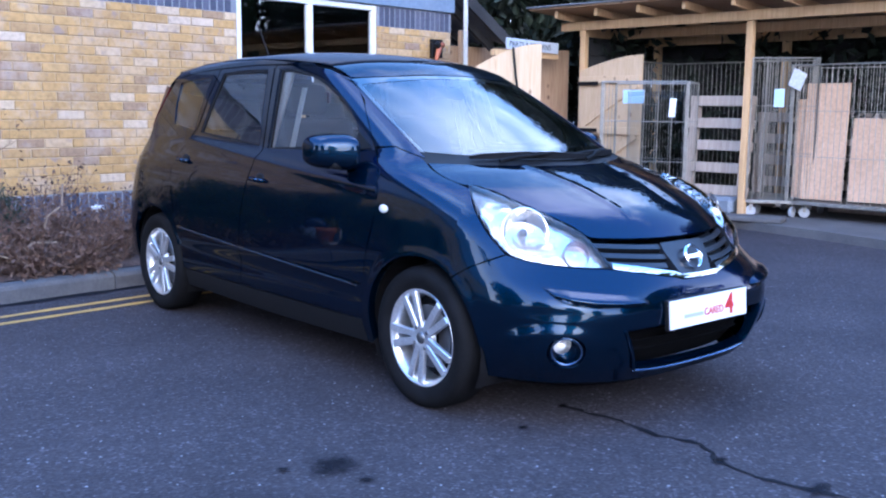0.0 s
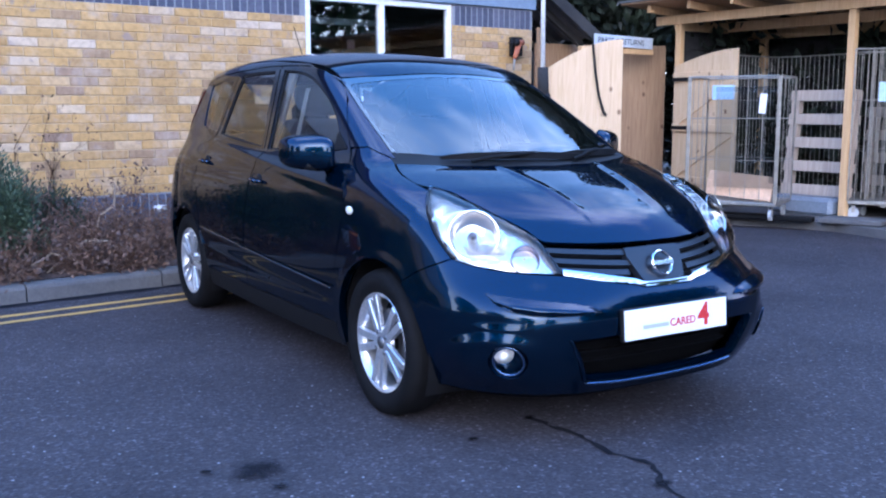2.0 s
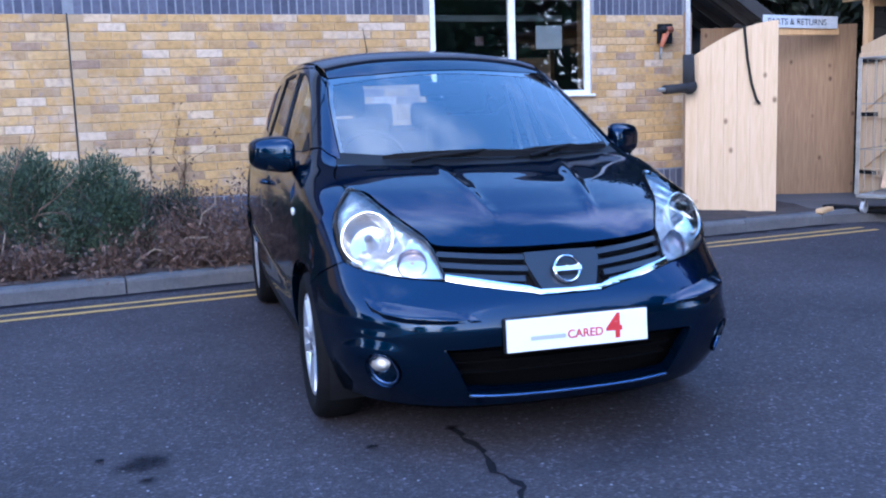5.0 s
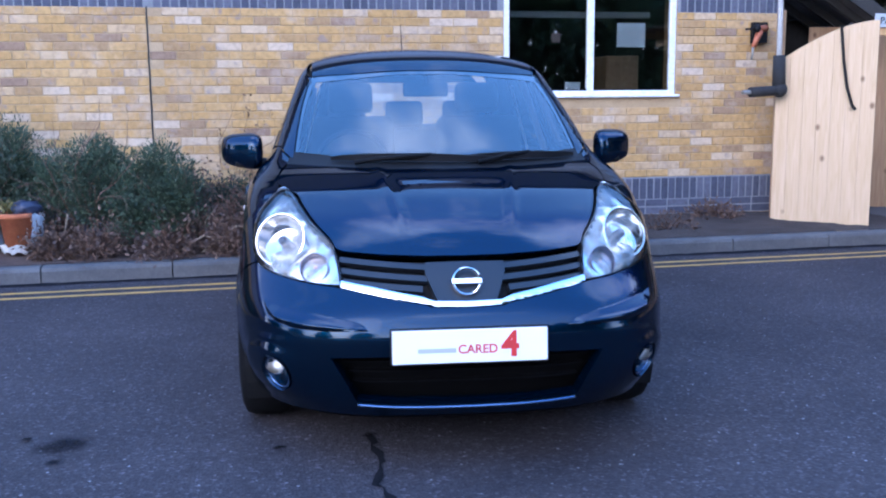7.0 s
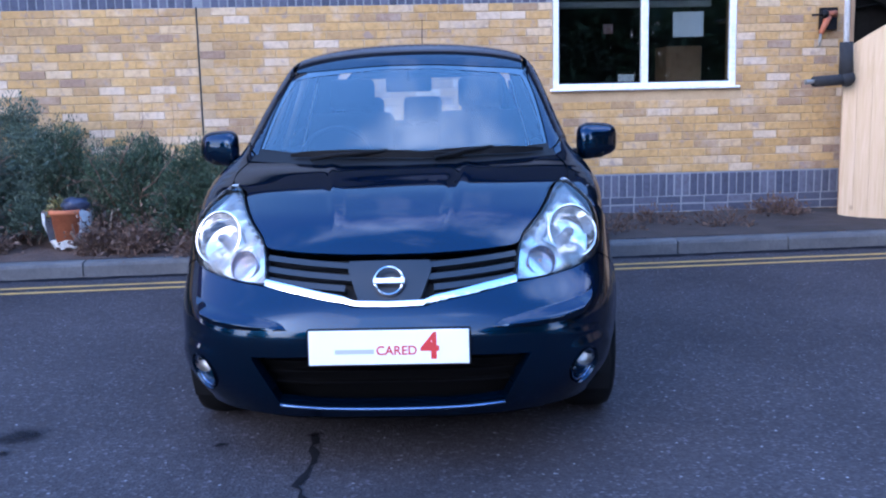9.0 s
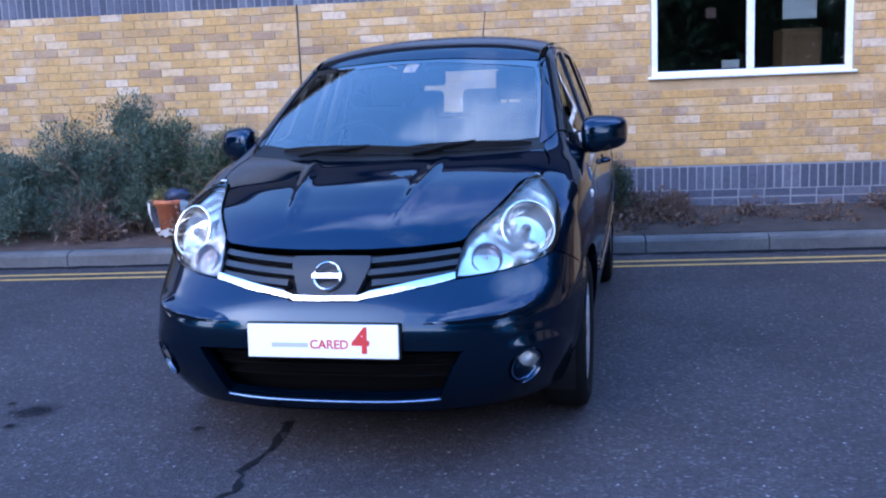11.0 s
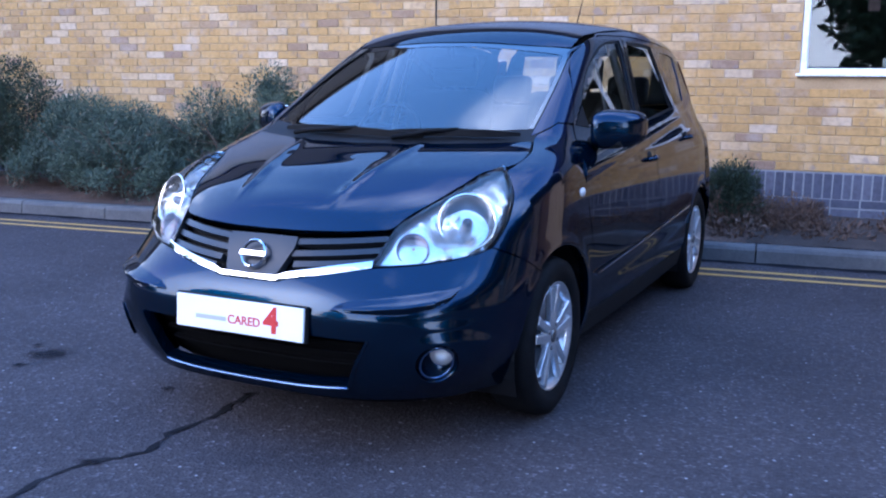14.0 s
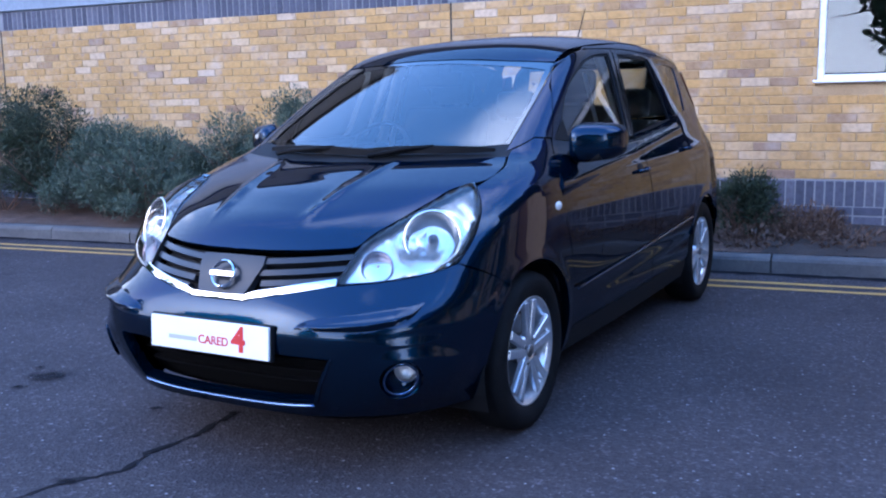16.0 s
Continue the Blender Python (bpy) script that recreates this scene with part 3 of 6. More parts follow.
tagged(bl, "pale rolled-up window blind hanging inside", "window blind")
cab = empty("filing_cabinet", pose(6.72, WALL_Y + 0.95, 0.02), "brown wooden cabinet standing in the dim office", "cabinet")
part("body", box((0.36, 0.4, 1.72), (0, 0, 0.86), bevel=0.01), M_PLY, cab)
for zz in (0.3, 0.86, 1.42):
    part("drawer_front", box((0.32, 0.02, 0.5), (0, -0.21, zz), bevel=0.006), M_PLY, cab)


# ---- things along the wall ----
def leaves(bm, centre, radius, count, size, rnd, aspect=3.0, up=0.3, squash=(1, 1, 1)):
    """Loose leaf blades scattered through an uneven clump."""
    for _ in range(count):
        d = Vector((rnd.gauss(0, 1), rnd.gauss(0, 1), rnd.gauss(0, 1))).normalized()
        r = radius * rnd.random() ** 0.42
        p = Vector(centre) + Vector((d.x * r * squash[0], d.y * r * squash[1], d.z * r * squash[2]))
        a = (d + Vector((rnd.gauss(0, 0.5), rnd.gauss(0, 0.5), up + rnd.gauss(0, 0.5)))).normalized()
        b = a.cross(Vector((rnd.gauss(0, 1), rnd.gauss(0, 1), rnd.gauss(0, 1)))).normalized()
        l = size * rnd.uniform(0.6, 1.3)
        w = l / aspect / 2
        n = a.cross(b)
        vs = [bm.verts.new(q) for q in (p, p + a * l * 0.5 + b * w + n * w * 0.3, p + a * l, p + a * l * 0.5 - b * w + n * w * 0.3)]
        bm.faces.new(vs)


def branch(bm, p, d, length, radius, depth, rnd, tips, bend=0.35, n=5):
    steps = 4
    for i in range(steps):
        q = p + d * length / steps
        r2 = radius * (1 - 0.16 * (i + 1))
        add_tube(bm, p, q, radius * (1 - 0.16 * i), r2, n)
        p = q
        d = (d + Vector((rnd.gauss(0, bend), rnd.gauss(0, bend), rnd.gauss(0.05, bend))) * 0.5).normalized()
        if depth and rnd.random() < 0.75:
            e = (d + Vector((rnd.gauss(0, 0.7), rnd.gauss(0, 0.7), rnd.gauss(0.15, 0.5)))).normalized()
            branch(bm, p, e, length * rnd.uniform(0.45, 0.7), radius * 0.5, depth - 1, rnd, tips, bend, n)
    tips.append(p)


def shrub(x, y, h, w, leaf, label, seed, density=1.3, base=0.14, size=0.036, clumps=26):
    rnd = random.Random(seed)
    ob = empty("shrub", pose(x, y, base), label, "shrub", "shrubs in the bed")
    bm = bmesh.new()
    tips = []
    for _ in range(6):
        d = Vector((rnd.gauss(0, 0.45), rnd.gauss(0, 0.35), 1)).normalized()
        branch(bm, Vector((rnd.uniform(-0.08, 0.08), rnd.uniform(-0.06, 0.06), -0.05)), d, h * 0.62, 0.010, 2, rnd, tips)
    part("woody_base", bm, M_TWIG, ob)["kind"] = "stuff"
    bm = bmesh.new()
    for k in range(int(clumps * 1.9)):
        a = rnd.uniform(0, 6.283)
        rr = math.sqrt(rnd.random())
        zz = rnd.uniform(0.22, 1.0)
        reach = 1.2 * w * (0.6 + 0.4 * math.sin(math.pi * min(zz * 0.9 + 0.1, 1)))
        c = (reach * rr * math.cos(a), reach * 0.75 * rr * math.sin(a), h * (zz * (1 - 0.22 * rr)) - 0.05)
        leaves(bm, c, 0.10 + 0.09 * rnd.random(), int(230 * density), size, rnd, 3.6, 0.7)
    f = part("foliage", bm, leaf, ob)
    f["kind"] = "stuff"
    return ob


GREEN = "bushy grey-green evergreen shrub against the brick wall"
shrub(1.62, 6.85, 1.06, 0.30, M_MIDGREEN, "bushy mid-green evergreen shrub against the brick wall", 1)
shrub(2.18, 6.72, 0.84, 0.32, M_MIDGREEN, "low dark green shrub among dead stems", 2, clumps=30)
shrub(0.72, 6.95, 1.05, 0.34, M_ROSEMARY, GREEN, 3)
shrub(0.12, 6.85, 1.08, 0.40, M_ROSEMARY, GREEN, 4, clumps=32)
shrub(-0.62, 6.65, 0.90, 0.62, M_ROSEMARY, "spreading grey-green shrub beside the kerb", 5, clumps=52)
shrub(-1.35, 6.80, 1.02, 0.56, M_ROSEMARY, "spreading grey-green shrub beside the kerb", 6, clumps=46)
shrub(-2.15, 6.80, 1.40, 0.42, M_DARKLEAF, "tall dark green rounded shrub by the wall", 7, clumps=40)
shrub(-2.85, 6.85, 1.42, 0.5, M_DARKLEAF, "dark green overgrown shrub by the wall", 8, clumps=34)
shrub(-3.9, 6.8, 1.2, 0.5, M_DARKLEAF, "dark green overgrown shrub by the wall", 9, clumps=30)
shrub(4.78, 7.05, 0.50, 0.22, M_DARKLEAF, "small dark green shrub at the wall's foot", 10, clumps=16)
shrub(5.15, 7.15, 0.22, 0.30, M_DEADLEAF, "low clump of brown withered leaves", 11, clumps=14)
shrub(2.72, 7.28, 0.52, 0.26, M_DARKLEAF, "low dark green clump among dead stems at the wall", 13, clumps=18)
shrub(0.98, 7.10, 1.05, 0.28, M_MIDGREEN, "bushy mid-green evergreen shrub against the brick wall", 14, clumps=22)
shrub(0.55, 7.20, 1.36, 0.32, M_ROSEMARY, GREEN, 12, clumps=20)


def dead_bush(x, y, h, w, seed, label="tangle of bare brown dead twigs", leafy=260):
    rnd = random.Random(seed)
    ob = empty("dead_shrub", pose(x, y, 0.12), label, "dead shrub", "dead shrubs in the bed")
    bm = bmesh.new()
    tips = []
    for _ in range(13):
        d = Vector((rnd.gauss(0, 0.5), rnd.gauss(0, 0.4), rnd.uniform(0.6, 1.3))).normalized()
        branch(bm, Vector((rnd.uniform(-w, w) * 0.5, rnd.uniform(-0.15, 0.15), -0.04)), d, h * rnd.uniform(0.6, 1.0), 0.0065, 2, rnd, tips, 0.5, 4)
    t = part("twig_tangle", bm, M_TWIG, ob)
    t["kind"] = "stuff"
    bm = bmesh.new()
    for q in tips:
        leaves(bm, q, 0.05, max(1, leafy // len(tips) // 2), 0.04, rnd, 2.2, 0.0)
    leaves(bm, (0, 0, h * 0.25), w * 0.8, leafy, 0.045, rnd, 2.8, 0.2, (1, 0.6, 0.5))
    f = part("withered_foliage", bm, M_DEADLEAF, ob)
    f["kind"] = "stuff"
    return ob


for i, (x, y, h, w) in enumerate(((2.55, 6.55, 0.42, 0.35), (2.95, 6.75, 0.50, 0.35), (3.35, 6.6, 0.36, 0.3), (2.75, 7.2, 0.50, 0.3), (2.25, 6.35, 0.26, 0.3), (3.7, 6.9, 0.36, 0.3), (1.75, 6.4, 0.35, 0.25), (3.1, 6.35, 0.25, 0.3), (0.5, 6.55, 0.4, 0.3), (1.3, 7.3, 0.50, 0.22), (4.3, 6.7, 0.25, 0.3))):
    dead_bush(x, y, h, w, 30 + i, leafy=700)
for i, (x, y, h, w) in enumerate(((2.40, 7.10, 0.48, 0.32), (2.62, 6.80, 0.44, 0.34), (3.10, 7.1, 0.46, 0.34), (3.45, 7.25, 0.55, 0.30), (2.05, 7.2, 0.52, 0.30), (3.85, 7.2, 0.34, 0.28), (2.80, 6.42, 0.24, 0.34), (1.45, 6.45, 0.30, 0.26))):
    dead_bush(x, y, h, w, 80 + i, "dense mat of brown withered stems and leaves", 1100)
dead_bush(7.30, 7.42, 0.16, 0.38, 60, "low heap of brown dead grass by the wall", 700)
dead_bush(5.6, 6.75, 0.08, 0.35, 61, "thin scatter of brown withered stalks", 500)
for i, (x, y) in enumerate(((4.9, 6.6), (5.3, 7.0), (6.1, 7.2), (6.6, 6.9))):
    dead_bush(x, y, 0.07, 0.38, 62 + i, "thin litter of brown leaves on the soil", 420)
# dried climber on the brickwork
rnd = random.Random(77)
bm = bmesh.new()
tips = []
for x in (2.62, 2.74, 2.95):
    branch(bm, Vector((x, WALL_Y - 0.03, 0.2)), Vector((rnd.gauss(0, 0.2), 0, 1)).normalized(), 0.75, 0.006, 2, rnd, tips, 0.3, 4)
for v in bm.verts:
    v.co.y = min(max(v.co.y, WALL_Y - 0.07), WALL_Y - 0.012)
ob = empty("climber", Matrix(), "dried brown climbing plant clinging to the brick wall", "climbing plant")
part("twig_tangle", bm, M_TWIG, ob)["kind"] = "stuff"
bm = bmesh.new()
for q in tips:
    leaves(bm, (q.x, WALL_Y - 0.045, q.z), 0.03, 2, 0.04, rnd, 2.4)
part("withered_foliage", bm, M_DEADLEAF, ob)["kind"] = "stuff"
# pale bare sticks
for i, (x, y, pts) in enumerate(((2.52, 6.42, ((0, 0, 0.02), (0.16, 0.02, 0.14), (0.27, 0.0, 0.22), (0.42, -0.02, 0.21))), (2.90, 6.5, ((0, 0, 0.3), (0.02, 0, 0.38), (0.12, -0.02, 0.45), (0.14, 0, 0.60))), (2.35, 6.36, ((0, 0, 0.05), (0.2, 0.02, 0.16), (0.38, 0.03, 0.08))), (1.52, 6.5, ((0, 0, 0), (-0.02, 0, 0.15), (0.02, 0.02, 0.34))))):
    bm = bmesh.new()
    add_path(bm, [(x + a, y + b, 0.12 + c) for a, b, c in pts], 0.007, 6)
    tagged(part("stick", bm, mottled("pale_stick", (0.20, 0.15, 0.11), (0.28, 0.21, 0.15), 8, 0.9, 50, 0.2), None), "pale bare stick lying among the twigs", "stick", "loose sticks in the bed")
# litter
bm = bmesh.new()
bmesh.ops.create_icosphere(bm, subdivisions=2, radius=1, matrix=Matrix.Translation((3.62, 7.2, 0.46)) @ Matrix.Diagonal((0.055, 0.03, 0.03, 1)))
for v in bm.verts:
    v.co += Vector((noise.noise(v.co * 40), noise.noise(v.co * 41), noise.noise(v.co * 42))) * 0.02
tagged(part("litter", bm, M_BAG, None), "crumpled scrap of white plastic caught in twigs", "litter")
# plant pot in a bag
pot = empty("plant_pot", pose(1.14, 6.70, 0.165), "terracotta pot standing in a torn white plastic bag", "plant pot")
bm = bmesh.new()
add_lathe(bm, [(0.0, 0.0), (0.098, 0.0), (0.135, 0.26), (0.150, 0.262), (0.152, 0.30), (0.132, 0.30), (0.125, 0.24), (0.0, 0.24)], 28)
part("pot", bm, M_TERRA, pot, "fluted terracotta pot", True)
bm = bmesh.new()
n, rings = 30, []
for j, (r, h) in enumerate(((0.12, -0.005), (0.152, 0.06), (0.165, 0.12), (0.185, 0.20), (0.19, 0.29))):
    rings.append([bm.verts.new(((r + 0.014 * math.sin(i * 2.1 + j)) * math.cos(2 * math.pi * i / n), (r + 0.014 * math.sin(i * 3.3 + j)) * math.sin(2 * math.pi * i / n), h + 0.012 * math.sin(i * 1.7))) for i in range(n)])
for a, b in zip(rings[:-1], rings[1:]):
    for i in range(n):
        ang = 2 * math.pi * (i + 0.5) / n
        if not (3.75 < ang < 5.35 and a is not rings[0]):
            bm.faces.new((a[i], a[(i + 1) % n], b[(i + 1) % n], b[i]))
part("bag", bm, M_BAG, pot, "torn white plastic bag round the pot", True)
bm = bmesh.new()
bmesh.ops.create_icosphere(bm, subdivisions=3, radius=1, matrix=Matrix.Translation((0.08, -0.03, 0.33)) @ Matrix.Diagonal((0.11, 0.08, 0.065, 1)))
for v in bm.verts:
    v.co += Vector((noise.noise(v.co * 14), noise.noise(v.co * 15), noise.noise(v.co * 16))) * 0.03
part("bundle", bm, M_BLUEBAG, pot, "crumpled dark blue plastic on the pot", True)
bm = bmesh.new()
leaves(bm, (-0.06, -0.02, 0.30), 0.09, 160, 0.05, random.Random(5), 2.0, 0.5)
part("plant", bm, leaf_material("yellowing_leaves", (0.10, 0.10, 0.03), (0.16, 0.14, 0.05), (0.22, 0.17, 0.06)), pot)

# ---- gate corner ----
def boarded_leaf(name, m, width, z0, zl, zr, boards, material, label, braced):
    """A gate leaf of upright boards, top edge an arch from zl (hinge) to zr."""
    ob = empty(name, m, label, "gate")
    bw = width / boards
    for i in range(boards):
        u0, u1 = i / boards, (i + 1) / boards
        top = lambda u: zl + (zr - zl) * math.sin(u * math.pi / 2)
        a, b = u0 * width + 0.0008, u1 * width - 0.0008
        bm = extruded([(a, z0), (b, z0), (b, top(u1)), ((a + b) / 2, top((u0 + u1) / 2)), (a, top(u0))], 0.02, Matrix(((1, 0, 0, 0), (0, 0, 1, 0), (0, 1, 0, 0), (0, 0, 0, 1))))
        bmesh.ops.recalc_face_normals(bm, faces=bm.faces)
        part("board", bm, material, ob)
    if braced:
        for zz in (z0 + 0.22, z0 + 0.85, zl - 0.12):
            part("rail", box((width - 0.02, 0.03, 0.09), (width / 2, -0.016, zz), bevel=0.004), material, ob)
        for za, zb in ((z0 + 0.27, z0 + 0.80), (z0 + 0.90, zl - 0.17)):
            l = math.hypot(width - 0.1, zb - za)
            part("brace", box((l, 0.026, 0.085), (width / 2, -0.014, (za + zb) / 2), m=Matrix.Rotation(-math.atan2(zb - za, width - 0.1), 4, "Y"), bevel=0.003), material, ob)
    return ob


HINGE = (7.77, 7.22)
ang = math.degrees(math.atan2(6.594 - HINGE[1], 8.458 - HINGE[0]))
boarded_leaf("gate_leaf", pose(*HINGE, 0, 0, 0, ang), 0.87, 0.07, 1.62, 1.965, 7, M_PINE, "pale knotty pine boarded gate leaf with arched top, standing open", False)
leaf_b = boarded_leaf("gate_leaf", pose(10.22, 7.46, 0, 0, 0, -96), 1.0, 0.17, 1.76, 1.93, 8, M_PINE, "pale pine gate leaf with rails and braces, standing open", True)
for zz in (0.39, 1.02, 1.60):
    part("strap_hinge", box((0.34, 0.008, 0.045), (0.17, -0.036, zz), bevel=0.002), M_BLACK, leaf_b, "black iron strap hinge")
post = part("gate_post", box((0.07, 0.05, 2.1), (7.83, 7.27, 1.05), bevel=0.004), M_PLY, None)
tagged(post, "slim brown timber gate post at the wall's corner", "post")
# strap hanging from the gate
gd = Vector((8.458 - HINGE[0], 6.594 - HINGE[1], 0)).normalized()
gn = Vector((gd.y, -gd.x, 0))
if gn.x > 0:
    gn = -gn
def on_gate(u, z, off=0.03):
    p = Vector((*HINGE, z)) + gd * u + gn * off
    return (p.x, p.y, p.z)
bm = bmesh.new()
add_path(bm, [on_gate(0.56, 1.92, 0.0), on_gate(0.56, 1.90), on_gate(0.59, 1.62), on_gate(0.63, 1.38), on_gate(0.68, 1.22), on_gate(0.71, 1.18)], 0.013, 6)
tagged(part("strap", bm, M_BLACK, None), "black rubber strap hanging over the pine gate", "strap")
# padded pole
pole = empty("padded_pole", pose(7.735, 7.12, 0), "white pole ending in a black foam-padded crossbar", "pole")
bm = bmesh.new()
add_tube(bm, (-0.03, 0, 4.3), (0, 0, 1.60), 0.024, n=14)
part("tube", bm, M_WHITE, pole, "white painted tube", True)
bm = bmesh.new()
add_tube(bm, (0.0, 0, 1.68), (0.01, 0, 1.36), 0.055, 0.062, 14)
bmesh.ops.create_uvsphere(bm, u_segments=14, v_segments=8, radius=0.075, matrix=Matrix.Translation((0.015, 0, 1.37)))
part("padding", bm, M_FOAM, pole, "black foam sleeve", True)
bm = bmesh.new()
add_tube(bm, (0.02, 0, 1.36), (-0.30, -0.04, 1.345), 0.048, 0.045, 14)
part("crossbar", bm, M_FOAM, pole, "black foam sleeve", True)
bm = bmesh.new()
add_tube(bm, (-0.30, -0.04, 1.345), (-0.38, -0.05, 1.345), 0.020, n=10)
part("bar_end", bm, M_ZINC, pole)
hook = empty("wall_bracket", pose(7.75, 7.58, 1.80), "orange and black tool holder fixed to the wall corner", "bracket")
bm = bmesh.new()
add_tube(bm, (0.10, 0, 0.16), (-0.04, -0.05, 0.15), 0.032, 0.026, 10)
add_tube(bm, (0.02, -0.03, 0.13), (-0.06, -0.06, -0.02), 0.034, 0.022, 10)
part("grip", bm, M_ORANGE, hook, "orange moulded grip", True)
bm = bmesh.new()
add_tube(bm, (-0.04, -0.05, 0.15), (-0.15, -0.07, 0.145), 0.010, n=8)
bmesh.ops.create_uvsphere(bm, u_segments=10, v_segments=6, radius=0.04, matrix=Matrix.Translation((-0.02, -0.045, 0.155)))
part("arm", bm, M_BLACK, hook, "", True)
bm = bmesh.new()
add_tube(bm, (-0.06, -0.06, -0.02), (-0.08, -0.07, -0.14), 0.013, n=8)
part("tip", bm, M_ZINC, hook, "", True)
part("plate", box((0.16, 0.05, 0.20), (0.06, 0.06, 0.12), bevel=0.006), M_BLACK, hook)

# plywood lobby and sign
lob = tagged(new("wall_plywood"), "brown stained plywood lobby behind the gate", "plywood wall", kind="structure")
for x0, x1, y0, y1 in ((8.9, 9.62, 8.55, 8.45), (9.63, 10.62, 8.44, 7.95)):
    l = math.hypot(x1 - x0, y1 - y0)
    part("plywood_panel", box((l, 0.02, 2.0), ((x0 + x1) / 2, (y0 + y1) / 2, 1.05), m=Matrix.Rotation(math.atan2(y1 - y0, x1 - x0), 4, "Z"), bevel=0.002), M_PLY, lob)
sign = empty("sign_board", pose(9.68, 7.80, 2.055, 0, 1.0, 0), "long white sign board with black capitals over the gateway", "sign")
# white board whose shade is put into a grey-blue face colour
part("board", box((1.02, 0.02, 0.135), bevel=0.003), mottled("weathered_sign_face", (0.42, 0.47, 0.53), (0.52, 0.56, 0.61), 4, 0.7, 50, 0.05), sign)
lettering("PARTS & RETURNS", 0.098, pose(-0.46, -0.0115, -0.034, 90, 0, 0), M_BLACK, sign, "black_letters")
part("sign_beam", box((1.25, 0.07, 0.07), (9.62, 7.86, 1.95), bevel=0.004), M_FRAME, None)
tagged(bpy.data.objects["sign_beam"], "timber lintel carrying the sign board", "beam", kind="structure")
# dark lean-to roof behind the gate
lt = tagged(new("lean_to_roof"), "dark corrugated lean-to roof behind the gate", "roof", kind="structure")
def roof_sheet(a, b, c, d, material, parent, name, waves=16):
    vs, fs = [], []
    n = waves * 4
    for i in range(n + 1):
        t = i / n
        p, q = Vector(a).lerp(Vector(b), t), Vector(d).lerp(Vector(c), t)
        o = Vector((0, 0, 0.018 * math.sin(t * waves * 2 * math.pi)))
        vs += [p + o, q + o]
    for i in range(n):
        fs.append((2 * i, 2 * i + 2, 2 * i + 3, 2 * i + 1))
    ob = raw(name, vs, fs, material, parent)
    return ob
roof_sheet((9.45, 8.0, 2.10), (9.45, 11.0, 2.10), (7.9, 11.0, 3.05), (7.9, 8.0, 3.05), M_FELT, lt, "sheet")
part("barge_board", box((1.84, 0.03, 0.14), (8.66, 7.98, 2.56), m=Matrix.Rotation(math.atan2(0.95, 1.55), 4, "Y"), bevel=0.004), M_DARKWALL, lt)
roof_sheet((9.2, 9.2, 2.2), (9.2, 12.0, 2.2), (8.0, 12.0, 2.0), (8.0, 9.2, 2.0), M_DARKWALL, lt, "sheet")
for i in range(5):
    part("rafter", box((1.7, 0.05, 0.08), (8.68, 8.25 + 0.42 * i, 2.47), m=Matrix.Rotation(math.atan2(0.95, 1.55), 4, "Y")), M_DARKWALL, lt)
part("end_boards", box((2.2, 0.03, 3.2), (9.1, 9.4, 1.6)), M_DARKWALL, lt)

# ---- open timber shed ----
shed = empty("timber_shed", pose(0, 0, 0), "open-fronted timber shed with felt roof and pine posts", "shed")
SX = 10.35
for y in (7.50, 5.22, 2.75, 0.3):
    part("post", box((0.08, 0.08, 2.20), (SX, y, 1.18), bevel=0.006), M_FRAME, shed)
for y in (7.35, 5.50, 2.9, 0.4):
    part("back_post", box((0.09, 0.09, 2.20), (11.85, y, 1.16), bevel=0.006), M_FRAME, shed)
part("front_beam", box((0.05, 8.2, 0.11), (SX - 0.055, 3.72, 2.325), bevel=0.005), M_FRAME, shed)
part("mid_beam", box((0.06, 8.0, 0.12), (11.1, 3.72, 2.26), bevel=0.005), M_FRAME, shed)
part("back_beam", box((0.06, 8.0, 0.12), (11.8, 3.72, 2.20), bevel=0.005), M_FRAME, shed)
raft_m = Matrix.Rotation(radians(3.5), 4, "Y")
for i in range(14):
    part("rafter", box((2.3, 0.05, 0.09), (11.05, 7.62 - 0.60 * i, 2.375), m=raft_m, bevel=0.004), M_FRAME, shed)
part("roof_deck", box((2.55, 8.5, 0.02), (11.05, 3.7, 2.435), m=raft_m), M_PLY, shed)
part("roof_felt", box((2.62, 8.56, 0.018), (11.05, 3.7, 2.456), m=raft_m), M_FELT, shed, "grey roofing felt")
part("side_beam", box((1.6, 0.05, 0.12), (11.1, 7.52, 2.26), bevel=0.004), M_FRAME, shed)
# the darkness inside the shed is put into near-black side and back boards
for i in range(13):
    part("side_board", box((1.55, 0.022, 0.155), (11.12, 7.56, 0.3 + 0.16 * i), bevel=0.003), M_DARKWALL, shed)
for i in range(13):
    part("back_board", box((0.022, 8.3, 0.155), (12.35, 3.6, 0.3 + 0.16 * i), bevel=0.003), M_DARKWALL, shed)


M_CASTOR = mottled("pale_castor_plastic", (0.34, 0.35, 0.37), (0.46, 0.47, 0.48), 8, 0.5, 60, 0.1)


